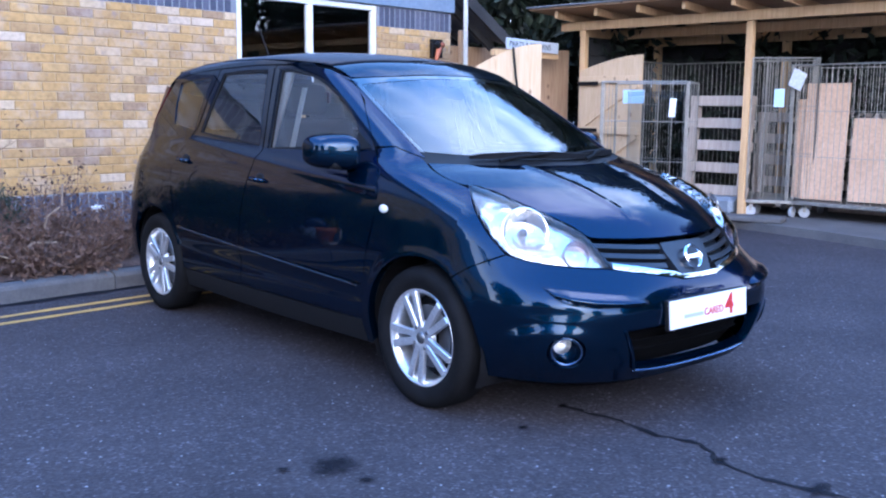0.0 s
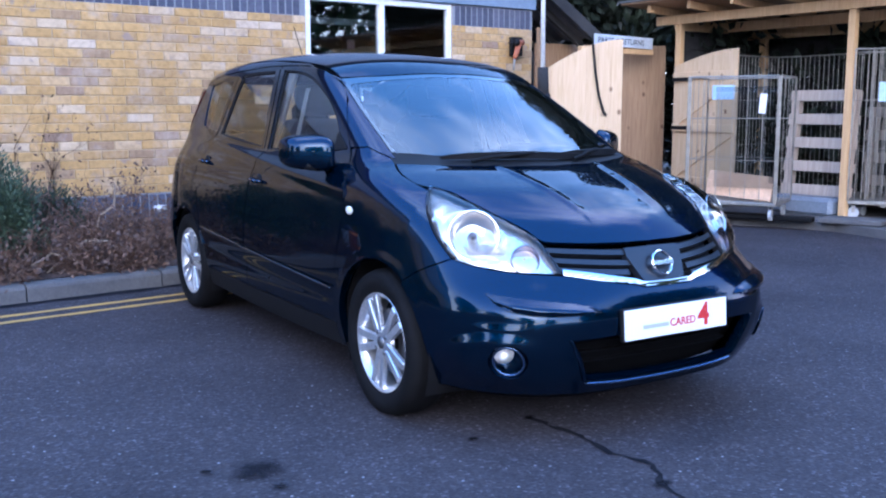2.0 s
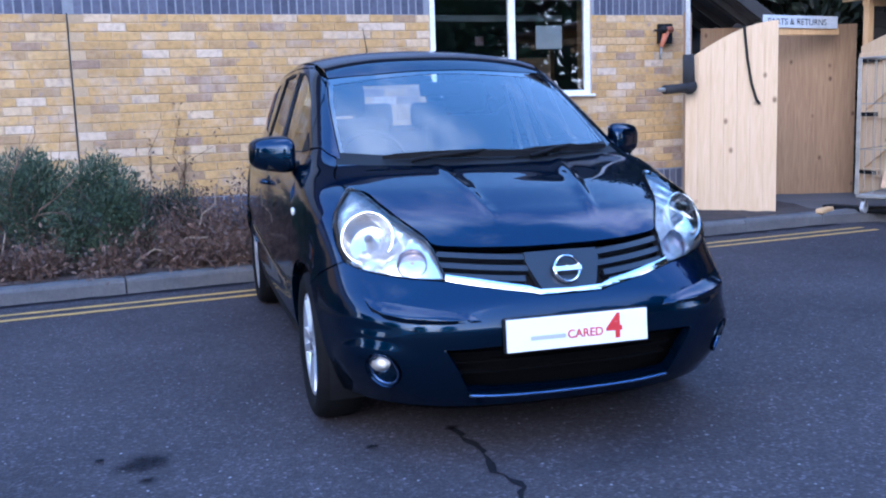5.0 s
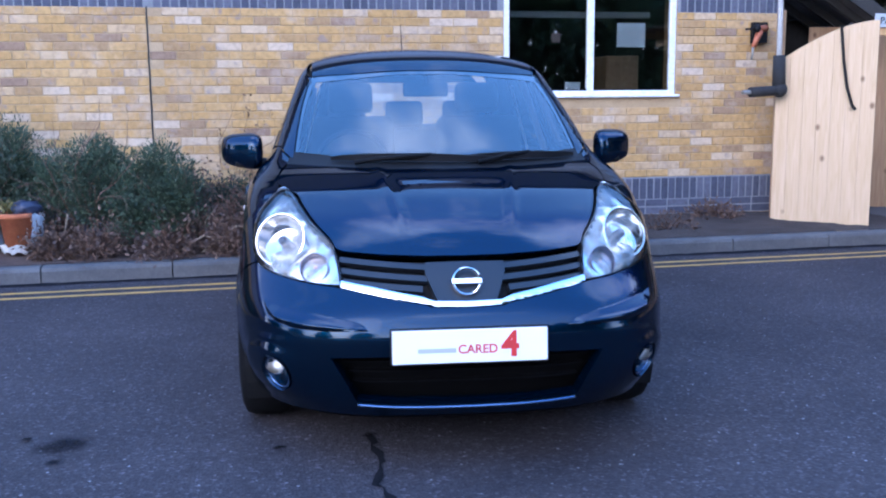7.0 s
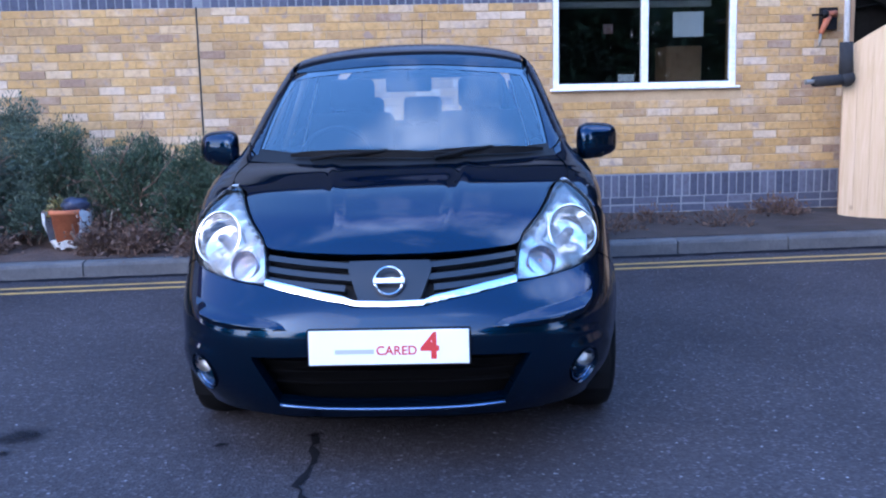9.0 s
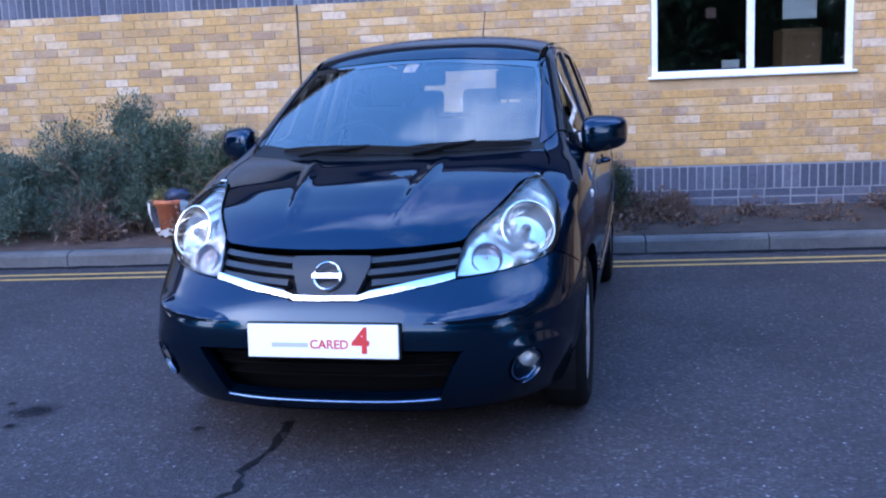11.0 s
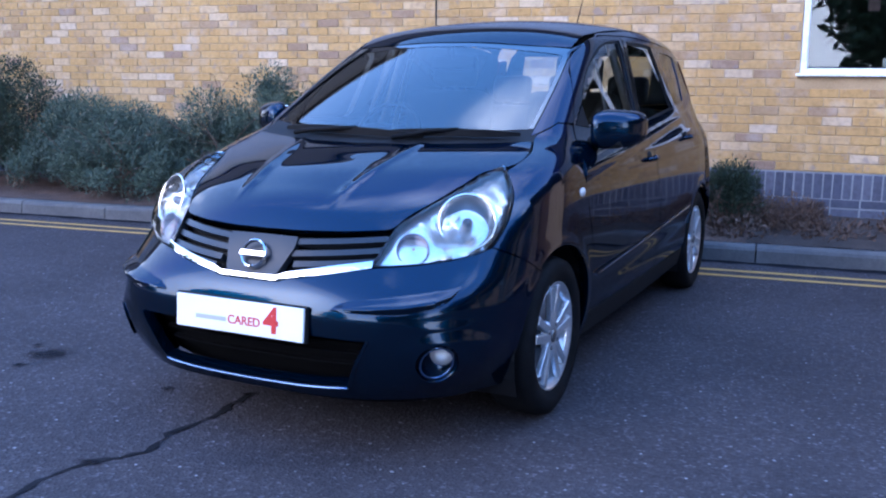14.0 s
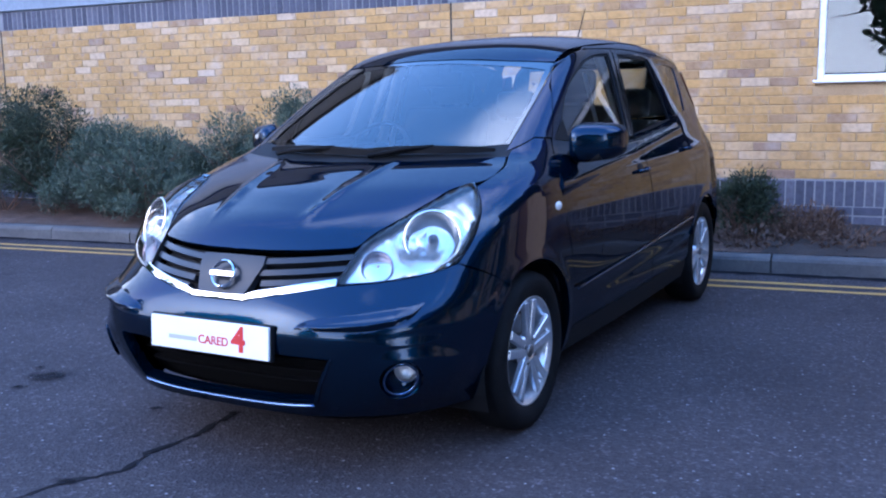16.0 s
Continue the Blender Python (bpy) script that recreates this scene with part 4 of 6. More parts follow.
def roll_cage(name, m, w, d, h, label, gap=0.062, door=False):
    """Wheeled wire goods cage: w along x, d along y, open at -y."""
    ob = empty(name, m, label, "roll cage", "roll cages in the yard")
    bm = bmesh.new()
    add_box(bm, (w, d, 0.04), (0, 0, 0.17), bevel=0.008)
    add_box(bm, (w - 0.06, 0.05, 0.03), (0, 0, 0.14))
    part("base", bm, M_ZINC, ob)
    for px in (-1, 1):
        for py in (-1, 1):
            cx0, cy0 = px * (w / 2 - 0.06), py * (d / 2 - 0.06)
            bm = bmesh.new()
            add_box(bm, (0.052, 0.055, 0.006), (cx0, cy0 + 0.01, 0.148), bevel=0.002)
            for side in (-0.021, 0.021):
                add_box(bm, (0.004, 0.034, 0.085), (cx0 + side, cy0, 0.105))
            castor = part("castor", bm, M_ZINC, ob)
            bm = bmesh.new()
            add_tube(bm, (cx0 - 0.016, cy0, 0.058), (cx0 + 0.016, cy0, 0.058), 0.058, n=18)
            part("castor_wheel", bm, M_CASTOR, castor, "pale grey plastic wheel")
    def panel(p0, p1, label):
        p0, p1 = Vector(p0), Vector(p1)
        bm = bmesh.new()
        up = Vector((0, 0, h))
        add_path(bm, [p0, p0 + up], 0.0105, 8)
        add_path(bm, [p1, p1 + up], 0.0105, 8)
        add_path(bm, [p0 + up, p1 + up], 0.0085, 8)
        fr = part("panel_frame", bm, M_ZINC, ob)
        bm = bmesh.new()
        n = max(4, int((p1 - p0).length / gap))
        for i in range(1, n):
            a = p0.lerp(p1, i / n)
            add_tube(bm, a, a + up, 0.0034, n=5)
        for k in range(1, 3):
            add_tube(bm, p0 + up * k / 3, p1 + up * k / 3, 0.0034, n=5)
        g = part("wire_grid", bm, M_ZINC, fr)
        g["kind"] = "stuff"
    z = 0.19
    panel((-w / 2, -d / 2, z), (-w / 2, d / 2, z), "")
    panel((w / 2, -d / 2, z), (w / 2, d / 2, z), "")
    panel((-w / 2, d / 2, z), (w / 2, d / 2, z), "")
    if door:
        panel((-w / 2 + 0.02, -d / 2, z), (w / 2 - 0.02, -d / 2, z), "")
    return ob


FLOOR = 0.09
roll_cage("roll_cage", pose(9.62, 6.02, FLOOR, 0, 0, -68), 0.95, 0.72, 1.30, "low galvanised wire cage with a wrapped sheet of clear film", gap=0.15, door=True)
roll_cage("roll_cage", pose(11.05, 6.0, FLOOR, 0, 0, -90), 1.70, 0.8, 1.60, "tall galvanised wire cage behind the shed post", door=False)
roll_cage("roll_cage", pose(10.78, 5.02, FLOOR, 0, 0, -150), 0.62, 0.70, 1.58, "narrow galvanised wire cage with a blue label", door=True)
roll_cage("roll_cage", pose(10.95, 4.12, FLOOR, 0, 0, -93), 1.36, 0.80, 1.50, "galvanised wire cage loaded with cardboard sheets", door=True)
roll_cage("roll_cage", pose(10.95, 2.55, FLOOR, 0, 0, -90), 1.36, 0.80, 1.62, "galvanised wire cage loaded with cardboard sheets", door=True)
def flat_thing(name, m, size, material, label, category, group=""):
    ob = part(name, box(size, bevel=min(size) * 0.2), material, None)
    ob.matrix_basis = m
    return tagged(ob, label, category, group)
flat_thing("cardboard_sheet", pose(10.70, 4.46, 0.945, 0, 3, 0), (0.02, 0.48, 1.28), M_CARD, "tall brown cardboard sheet standing in a wire cage", "cardboard")
flat_thing("cardboard_sheet", pose(10.74, 4.72, 0.86, 0, 2, 0), (0.02, 0.18, 1.10), M_CARD, "narrow brown cardboard offcut in a wire cage", "cardboard")
flat_thing("cardboard_sheet", pose(10.72, 3.86, 0.76, 0, 4, 0), (0.03, 0.62, 0.90), M_CARD, "wide brown cardboard sheet standing in a wire cage", "cardboard")
flat_thing("cardboard_sheet", pose(10.74, 2.6, 0.8, 0, 4, 0), (0.03, 0.9, 1.0), M_CARD, "wide brown cardboard sheet standing in a wire cage", "cardboard")
flat_thing("cardboard_sheet", pose(9.42, 5.86, 0.44, 4, 12, 14), (0.02, 0.72, 0.26), M_CARD, "torn strip of cardboard at the bottom of a cage", "cardboard")
M_LABEL = mottled("pale_blue_paper", (0.40, 0.58, 0.72), (0.50, 0.66, 0.78), 6, 0.7, 40, 0.05)
flat_thing("paper_label", pose(9.40, 6.10, 1.42, 0, 0, -70), (0.24, 0.004, 0.15), M_LABEL, "pale blue paper label tied to a wire cage", "paper label", "labels on the cages")
flat_thing("paper_label", pose(10.46, 4.90, 1.42, 0, 0, -60), (0.11, 0.004, 0.20), M_LABEL, "pale blue paper label tied to a wire cage", "paper label", "labels on the cages")
flat_thing("paper_label", pose(10.50, 4.72, 1.62, 10, 25, -90), (0.16, 0.01, 0.20), M_BAG, "white crumpled plastic tied to a cage corner", "paper label", "labels on the cages")
flat_thing("paper_label", pose(9.32, 5.55, 1.30, 0, 4, -70), (0.07, 0.006, 0.20), M_BAG, "white plastic tag tied to a cage bar", "paper label", "labels on the cages")
M_FILM = glass_material("clear_film", (0.86, 0.88, 0.90), 1.35)
film = empty("plastic_film", pose(9.36, 5.78, 0.95, 2, 0, -69), "clear wrapping film stretched on a wire cage", "plastic film")
part("front_sheet", box((0.62, 0.004, 1.05), bevel=0.0008), M_FILM, film)
part("folded_edge", box((0.62, 0.012, 0.05), (0, 0.010, 0.50), bevel=0.003), M_FILM, film)
part("folded_edge", box((0.05, 0.012, 0.94), (0.28, 0.010, 0), bevel=0.003), M_FILM, film)


def pallet(m, label):
    ob = empty("pallet", m, label, "pallet", "pallets in the shed")
    for i in range(5):
        part("deck_board", box((0.80, 0.020, 0.118), (0, 0, 0.06 + 0.262 * i), bevel=0.003), M_PALLET, ob)
    for x in (-0.345, 0.345):
        part("stringer", box((0.10, 0.09, 1.17), (x, 0.057, 0.585), bevel=0.004), M_PALLET, ob)
    for i in range(5):
        part("back_board", box((0.80, 0.020, 0.10), (0, 0.114, 0.06 + 0.262 * i), bevel=0.003), M_PALLET, ob)
    return ob


pallet(pose(10.52, 5.70, 0.29, -6, 0, -90), "grey weathered wooden pallet standing on end")
pallet(pose(11.5, 5.3, 0.10, -4, 0, -90), "weathered wooden pallet standing on end")
pallet(pose(11.5, 4.3, 0.10, -4, 0, -90), "weathered wooden pallet standing on end")
flat_thing("grey_crate", pose(10.5, 5.68, 0.19), (0.5, 0.75, 0.2), mottled("grey_blue_plastic", (0.16, 0.19, 0.23), (0.22, 0.25, 0.30), 4, 0.5, 40, 0.1), "grey-blue plastic crate under a pallet", "crate")
flat_thing("rubber_ramp", pose(9.45, 5.98, 0.115, 0, 0, 20), (0.16, 1.7, 0.05), M_RUBBER, "black rubber strip lying along the apron edge", "rubber strip")
flat_thing("paving_slab", pose(9.93, 4.85, 0.12, 0, 0, 15), (0.30, 0.62, 0.055), M_KERB, "loose grey concrete slab on the apron", "slab")
flat_thing("timber_offcut", pose(8.85, 6.45, 0.13, 0, 0, 25), (0.28, 0.07, 0.05), M_FRAME, "short timber offcut on the ground by the gate", "offcut")


# ---- far side of the yard ----
# unseen fences, added to hide tree trunks from the car's reflections and warm them
for name, size, at in (("boundary_fence", (44, 0.08, 1.1), (2, -12.4, 0.55)), ("boundary_fence", (0.08, 17, 1.1), (-11.6, -3.9, 0.55))):
    tagged(part(name, box(size, at, bevel=0.01), M_PALLET, None), "added unseen low weathered board fence that shapes the car's reflections", "fence", kind="structure")


# ---- trees ----
def tree(x, y, h, w, leaf, label, seed, count=60, size=0.22, trunk=0.28, low=0.2, per=70):
    rnd = random.Random(seed)
    ob = empty("tree", pose(x, y, 0), label, "tree", "trees round the yard")
    bm = bmesh.new()
    tips = []
    add_tube(bm, (0, 0, -0.1), (0.05, 0.03, h * 0.45), trunk, trunk * 0.6, 10)
    for i in range(9):
        d = Vector((rnd.gauss(0, 0.8), rnd.gauss(0, 0.8), rnd.uniform(0.4, 1.2))).normalized()
        branch(bm, Vector((0.03, 0.02, h * rnd.uniform(0.25, 0.45))), d, h * 0.4, trunk * 0.3, 1, rnd, tips, 0.3, 5)
    part("trunk", bm, M_BARK, ob)
    bm = bmesh.new()
    for k in range(count):
        a = rnd.uniform(0, 6.283)
        zz = rnd.uniform(low, 1.0)
        reach = w * math.sqrt(max(0.05, math.sin(math.pi * min(0.98, (zz - low) / (1 - low) * 0.85 + 0.12))))
        rr = rnd.random() ** 0.5
        leaves(bm, (reach * rr * math.cos(a), reach * rr * math.sin(a), h * zz), h * 0.085 * rnd.uniform(0.7, 1.5), per, size, rnd, 1.7, 0.1)
    part("crown", bm, leaf, ob)["kind"] = "stuff"
    return ob


DK = "dense dark evergreen tree behind the yard"
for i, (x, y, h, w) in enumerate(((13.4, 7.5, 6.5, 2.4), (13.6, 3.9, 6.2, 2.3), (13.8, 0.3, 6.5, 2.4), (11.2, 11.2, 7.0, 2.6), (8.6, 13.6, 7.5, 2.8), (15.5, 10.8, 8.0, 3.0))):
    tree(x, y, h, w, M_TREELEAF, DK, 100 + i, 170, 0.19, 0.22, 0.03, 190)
BR = "broad leafy tree across the yard"
for i, (x, y, h, w) in enumerate(((7.9, -16, 6.6, 2.3), (11.2, -16.5, 7.6, 2.6), (9.6, -19, 7.0, 2.6), (14.0, -14.5, 7.5, 2.8), (15.5, -11, 8.5, 3.2), (-13, -14, 7.5, 3.0), (-6, -24, 8.0, 3.0), (21, -3, 9.0, 3.4), (-15, -3, 6.5, 3.0), (-13.5, 5.0, 5.5, 2.8))):
    tree(x, y, h, w, M_BROADLEAF, BR, 140 + i, 110, 0.36, 0.25, 0.10, 80)

# ---- the car ----
def table(xs, ys, sigma=0.0):
    """A smooth curve through a few stations."""
    xs, ys = np.array(xs, float), np.array(ys, float)
    pad = 0.6 * (xs[-1] - xs[0])
    gx = np.linspace(xs[0] - pad, xs[-1] + pad, 3000)
    gy = np.interp(gx, xs, ys)
    lo, hi = gx < xs[0], gx > xs[-1]
    gy[lo] = ys[0] + (gx[lo] - xs[0]) * (ys[1] - ys[0]) / (xs[1] - xs[0])
    gy[hi] = ys[-1] + (gx[hi] - xs[-1]) * (ys[-1] - ys[-2]) / (xs[-1] - xs[-2])
    if sigma:
        s = sigma / (gx[1] - gx[0])
        k = np.arange(-int(3 * s) - 1, int(3 * s) + 2)
        w = np.exp(-0.5 * (k / s) ** 2)
        w /= w.sum()
        gy = np.convolve(np.pad(gy, len(k) // 2, mode="reflect", reflect_type="odd"), w, mode="valid")
    return lambda v: np.interp(v, gx, gy)


def smax(a, b, k):
    h = np.clip(0.5 + 0.5 * (a - b) / k, 0, 1)
    return b + (a - b) * h + k * h * (1 - h)


def smin(a, b, k):
    return -smax(-a, -b, k)


WHEELBASE, TRACK = 2.56, 0.735
Y_FRONT, Y_REAR = 0.45, 2.25
half_width = table([0.15, 0.25, 0.36, 0.50, 0.64, 0.78, 0.88, 0.945, 0.99, 1.04, 1.2], [0.772, 0.811, 0.836, 0.850, 0.852, 0.845, 0.834, 0.816, 0.788, 0.748, 0.62], 0.025)
nose = table([0.10, 0.20, 0.28, 0.38, 0.50, 0.58, 0.64, 0.70, 0.78, 0.90, 1.1], [-0.675, -0.762, -0.805, -0.831, -0.840, -0.812, -0.765, -0.735, -0.695, -0.62, -0.45], 0.022)
nose_power = table([0.2, 0.35, 0.5, 0.62, 0.75, 0.9, 1.0], [3.5, 3.9, 3.9, 3.5, 3.25, 3.2, 2.9], 0.05)
tail = table([0.15, 0.30, 0.45, 0.60, 0.75, 0.95, 1.1, 1.3, 1.5], [3.15, 3.24, 3.27, 3.26, 3.20, 3.13, 3.08, 2.98, 2.86], 0.05)
hood = table([-1.2, -0.80, -0.715, -0.64, -0.565, -0.38, -0.173, -0.046, 0.1, 0.3, 0.8, 3.6], [0.40, 0.655, 0.745, 0.808, 0.855, 0.932, 0.993, 1.020, 1.045, 1.065, 1.08, 1.12], 0.035)
roof = table([0.3, 0.60, 0.8, 1.0, 1.25, 1.5, 1.8, 2.1, 2.5, 2.9, 3.2], [1.32, 1.426, 1.476, 1.515, 1.548, 1.570, 1.581, 1.577, 1.557, 1.514, 1.466], 0.08)


def body_field(p):
    """Negative inside the car's outer skin."""
    x, y, z = np.abs(p[..., 0]), p[..., 1], p[..., 2]
    w = half_width(z) * (1 - 0.008 * ((y - 1.3) / 1.0) ** 2 * (np.abs(y - 1.3) < 1.5))
    n = nose_power(z)
    af = np.clip((Y_FRONT - y) / (Y_FRONT - nose(z)), 0, 4)
    ar = np.clip((y - Y_REAR) / (tail(z) - Y_REAR), 0, 4)
    front = ((x / w) ** n + af ** n) ** (1 / n)
    rear = ((x / w) ** 5 + ar ** 5) ** 0.2
    plan = (np.where(y < 1.3, front, rear) - 1) * w
    q = y - 0.59 * np.minimum(x, 0.9) ** 2
    top = (z - hood(q)) * 0.9
    lower = smax(plan, top, 0.05)
    side = x - (0.778 - 0.365 * (z - 1.0) - 0.055 * np.clip((1.5 - y) / 1.3, 0, 2) ** 2 - 0.05 * np.clip((y - 1.9) / 1.1, 0, 2) ** 2)
    qs = y - 0.45 * x ** 2
    t = np.clip((qs - 0.0) / 0.74, -1, 2)
    screen = (z - (1.020 + 0.520 * qs + 0.010 * 4 * t * (1 - t) * ((t > 0) & (t < 1)))) * 0.88
    rf = z - (roof(y) - 0.12 * x ** 2 - 0.18 * x ** 4)
    back = y + 0.12 * x ** 2 + 0.3 * x ** 4 - (3.08 - 0.29 * (z - 1.0))
    cabin = smax(smax(smax(side * 0.93, smax(screen, rf, 0.03), 0.06), back, 0.06), 0.93 - z, 0.02)
    return smin(lower, cabin, 0.03)


def gradient(p):
    e = 1e-3
    g = np.stack([body_field(p + np.eye(3)[i] * e) - body_field(p - np.eye(3)[i] * e) for i in range(3)], -1)
    return g / np.maximum(np.linalg.norm(g, axis=-1, keepdims=True), 1e-9)


AXIS_Y = 0.3


def rays(view, uv):
    u, v = uv[:, 0], uv[:, 1]
    o = np.zeros((len(uv), 3))
    d = np.zeros((len(uv), 3))
    if view == "side":
        o[:] = np.stack([np.full_like(u, 1.3), u, v], -1)
        d[:] = (-1, 0, 0)
    elif view == "front":
        o[:] = np.stack([u, np.full_like(u, -1.3), v], -1)
        d[:] = (0, 1, 0)
    elif view == "rear":
        o[:] = np.stack([u, np.full_like(u, 4.0), v], -1)
        d[:] = (0, -1, 0)
    elif view == "top":
        o[:] = np.stack([u, v, np.full_like(u, 2.0)], -1)
        d[:] = (0, 0, -1)
    else:
        out = np.stack([np.sin(u), -np.cos(u), 0 * u], -1)
        o[:] = np.array([0, AXIS_Y, 0]) + out * 1.8
        o[:, 2] = v
        d[:] = -out
    return o, d


def meet(view, uv, reach=1.8):
    uv = np.asarray(uv, float)
    o, d = rays(view, uv)
    ts = np.linspace(0, reach, 110)
    f = body_field(o[:, None, :] + ts[None, :, None] * d[:, None, :])
    inside = f < 0
    hit = inside.any(1)
    i = np.where(hit, inside.argmax(1), f.argmin(1))
    i = np.maximum(i, 1)
    a, b = ts[i - 1], ts[i]
    for _ in range(22):
        m = (a + b) / 2
        neg = body_field(o + m[:, None] * d) < 0
        b = np.where(neg, m, b)
        a = np.where(neg, a, m)
    return o + b[:, None] * d


def curve2(pts, n=6, closed=True):
    """Catmull-Rom through the outline's corners; a corner given as (x, y, 1) stays sharp."""
    out = []
    m = len(pts)
    for i in range(m if closed else m - 1):
        p1, p2 = pts[i], pts[(i + 1) % m]
        p0 = pts[i - 1] if closed or i else p1
        p3 = pts[(i + 2) % m] if closed or i + 2 < m else p2
        a, b, c, d = (np.array(q[:2], float) for q in (p0, p1, p2, p3))
        if len(p1) > 2:
            a = 2 * b - c
        if len(p2) > 2:
            d = 2 * c - b
        for k in range(n):
            t = k / n
            out.append(0.5 * (2 * b + (c - a) * t + (2 * a - 5 * b + 4 * c - d) * t * t + (3 * b - a - 3 * c + d) * t ** 3))
    if not closed:
        out.append(np.array(pts[-1][:2], float))
    return out


def skin(name, view, outer, material, parent, holes=(), step=(0.05, 0.05), rise=0.0, flange=0.02, label="", mirror=False, dent=None):
    """A panel of the car's skin: an outline in one view, laid on the skin, with its edges turned in."""
    bm = bmesh.new()
    for loop in (outer, *holes):
        vs = [bm.verts.new((q[0], q[1], 0)) for q in loop]
        for a, b in zip(vs, vs[1:] + vs[:1]):
            bm.edges.new((a, b))
    bmesh.ops.triangle_fill(bm, use_beauty=True, edges=bm.edges[:])
    lo = np.min([q[:2] for q in outer], 0)
    hi = np.max([q[:2] for q in outer], 0)
    for ax in (0, 1):
        k = int((hi[ax] - lo[ax]) / step[ax])
        for i in range(1, k + 1):
            co = [0, 0, 0]
            no = [0, 0, 0]
            co[ax] = lo[ax] + (hi[ax] - lo[ax]) * i / (k + 1)
            no[ax] = 1
            bmesh.ops.bisect_plane(bm, geom=bm.verts[:] + bm.edges[:] + bm.faces[:], plane_co=co, plane_no=no, dist=1e-6)
    bmesh.ops.triangulate(bm, faces=bm.faces[:])
    bm.verts.ensure_lookup_table()
    bm.verts.index_update()
    uv = np.array([v.co[:2] for v in bm.verts])
    p = meet(view, uv)
    g = gradient(p)
    off = np.full(len(uv), rise)
    if dent is not None:
        off = off + dent(uv, p)
    p = p + g * off[:, None]
    faces = [[v.index for v in f.verts] for f in bm.faces]
    rim = [(e.verts[0].index, e.verts[1].index) for e in bm.edges if len(e.link_faces) == 1]
    bm.free()
    out = []
    for f in faces:
        a, b, c = p[f[0]], p[f[1]], p[f[2]]
        n = np.cross(b - a, c - a)
        out.append(f if np.dot(n, g[f].sum(0)) > 0 else f[::-1])
    nn = g.copy()
    if dent is not None:
        e = 0.0015
        ends = []
        for du in ((e, 0), (-e, 0), (0, e), (0, -e)):
            q = meet(view, uv + du)
            ends.append(q + gradient(q) * (rise + dent(uv + du, q))[:, None])
        acc = np.cross(ends[0] - ends[1], ends[2] - ends[3])
        acc /= np.maximum(np.linalg.norm(acc, axis=1, keepdims=True), 1e-12)
        acc *= np.where((acc * g).sum(1, keepdims=True) < 0, -1, 1)
        acc = np.where((acc * g).sum(1, keepdims=True) < 0.5, g, acc)
        mixw = np.clip(np.abs(off - rise) / 0.0015, 0, 1)[:, None]
        nn = g * (1 - mixw) + acc * mixw
        nn /= np.maximum(np.linalg.norm(nn, axis=1, keepdims=True), 1e-12)
    verts, normals = list(p), list(nn)
    if flange:
        for a, b in rim:
            k = len(verts)
            verts += [p[a], p[b], p[b] - g[b] * flange, p[a] - g[a] * flange]
            n = np.cross(p[b] - p[a], -g[a])
            n = n / max(np.linalg.norm(n), 1e-9)
            normals += [n] * 4
            out.append([k, k + 1, k + 2, k + 3])
    verts, normals = np.array(verts), np.array(normals)
    made = []
    for s in ((1, -1) if mirror else (1,)):
        fs = out if s == 1 else [f[::-1] for f in out]
        me = bpy.data.meshes.new(name)
        me.from_pydata([tuple(v) for v in verts * (s, 1, 1)], [], fs)
        me.materials.append(material)
        me.polygons.foreach_set("use_smooth", [True] * len(me.polygons))
        me.normals_split_custom_set_from_vertices([tuple(v) for v in normals * (s, 1, 1)])
        ob = new(name, me)
        ob.parent = parent[s < 0] if isinstance(parent, (list, tuple)) else parent
        if label:
            ob["label"] = label
        made.append(ob)
    return made


def both_ways(half):
    """A left-right symmetrical outline from its half with x >= 0."""
    return list(half) + [(-q[0], *q[1:]) for q in reversed(half) if abs(q[0]) > 1e-6]


def arc(cy, cz, r, a0, a1, n=14):
    return [(cy + r * math.cos(radians(a0 + (a1 - a0) * i / n)), cz + r * math.sin(radians(a0 + (a1 - a0) * i / n))) for i in range(n + 1)]


car = empty("car", pose(3.723, 2.746, 0, 0, 0, -5.0), "dark teal-blue metallic five-door hatchback parked across double yellow lines", "car")
ARCH = 0.347
AZ = 0.305

# windscreen and its edge
SCREEN_HALF = [(0.0, -0.015), (0.25, 0.018), (0.48, 0.118), (0.616, 0.205, 1), (0.604, 0.42), (0.584, 0.65), (0.553, 0.865, 1), (0.30, 0.800), (0.0, 0.778)]
screen_pts = curve2(SCREEN_HALF, 6, closed=False)
windscreen_line = both_ways([tuple(q) for q in screen_pts])
skin("windscreen", "top", windscreen_line, M_SCREEN, car, step=(0.08, 0.05), flange=0.006, rise=-0.004, label="wide raked windscreen with a bluish reflection")[0].visible_shadow = False
# black border of the screen; its deeper arched top paints a dark reflection
inner = [(q[0] * 0.975, 0.43 + (q[1] - 0.43) * (0.91 - 0.07 * (q[0] / 0.55) ** 2 if q[1] > 0.43 else 0.965)) for q in screen_pts]
skin("windscreen_surround", "top", windscreen_line, M_FRIT, car, holes=[both_ways(inner)], step=(0.06, 0.04), flange=0, rise=-0.0025)

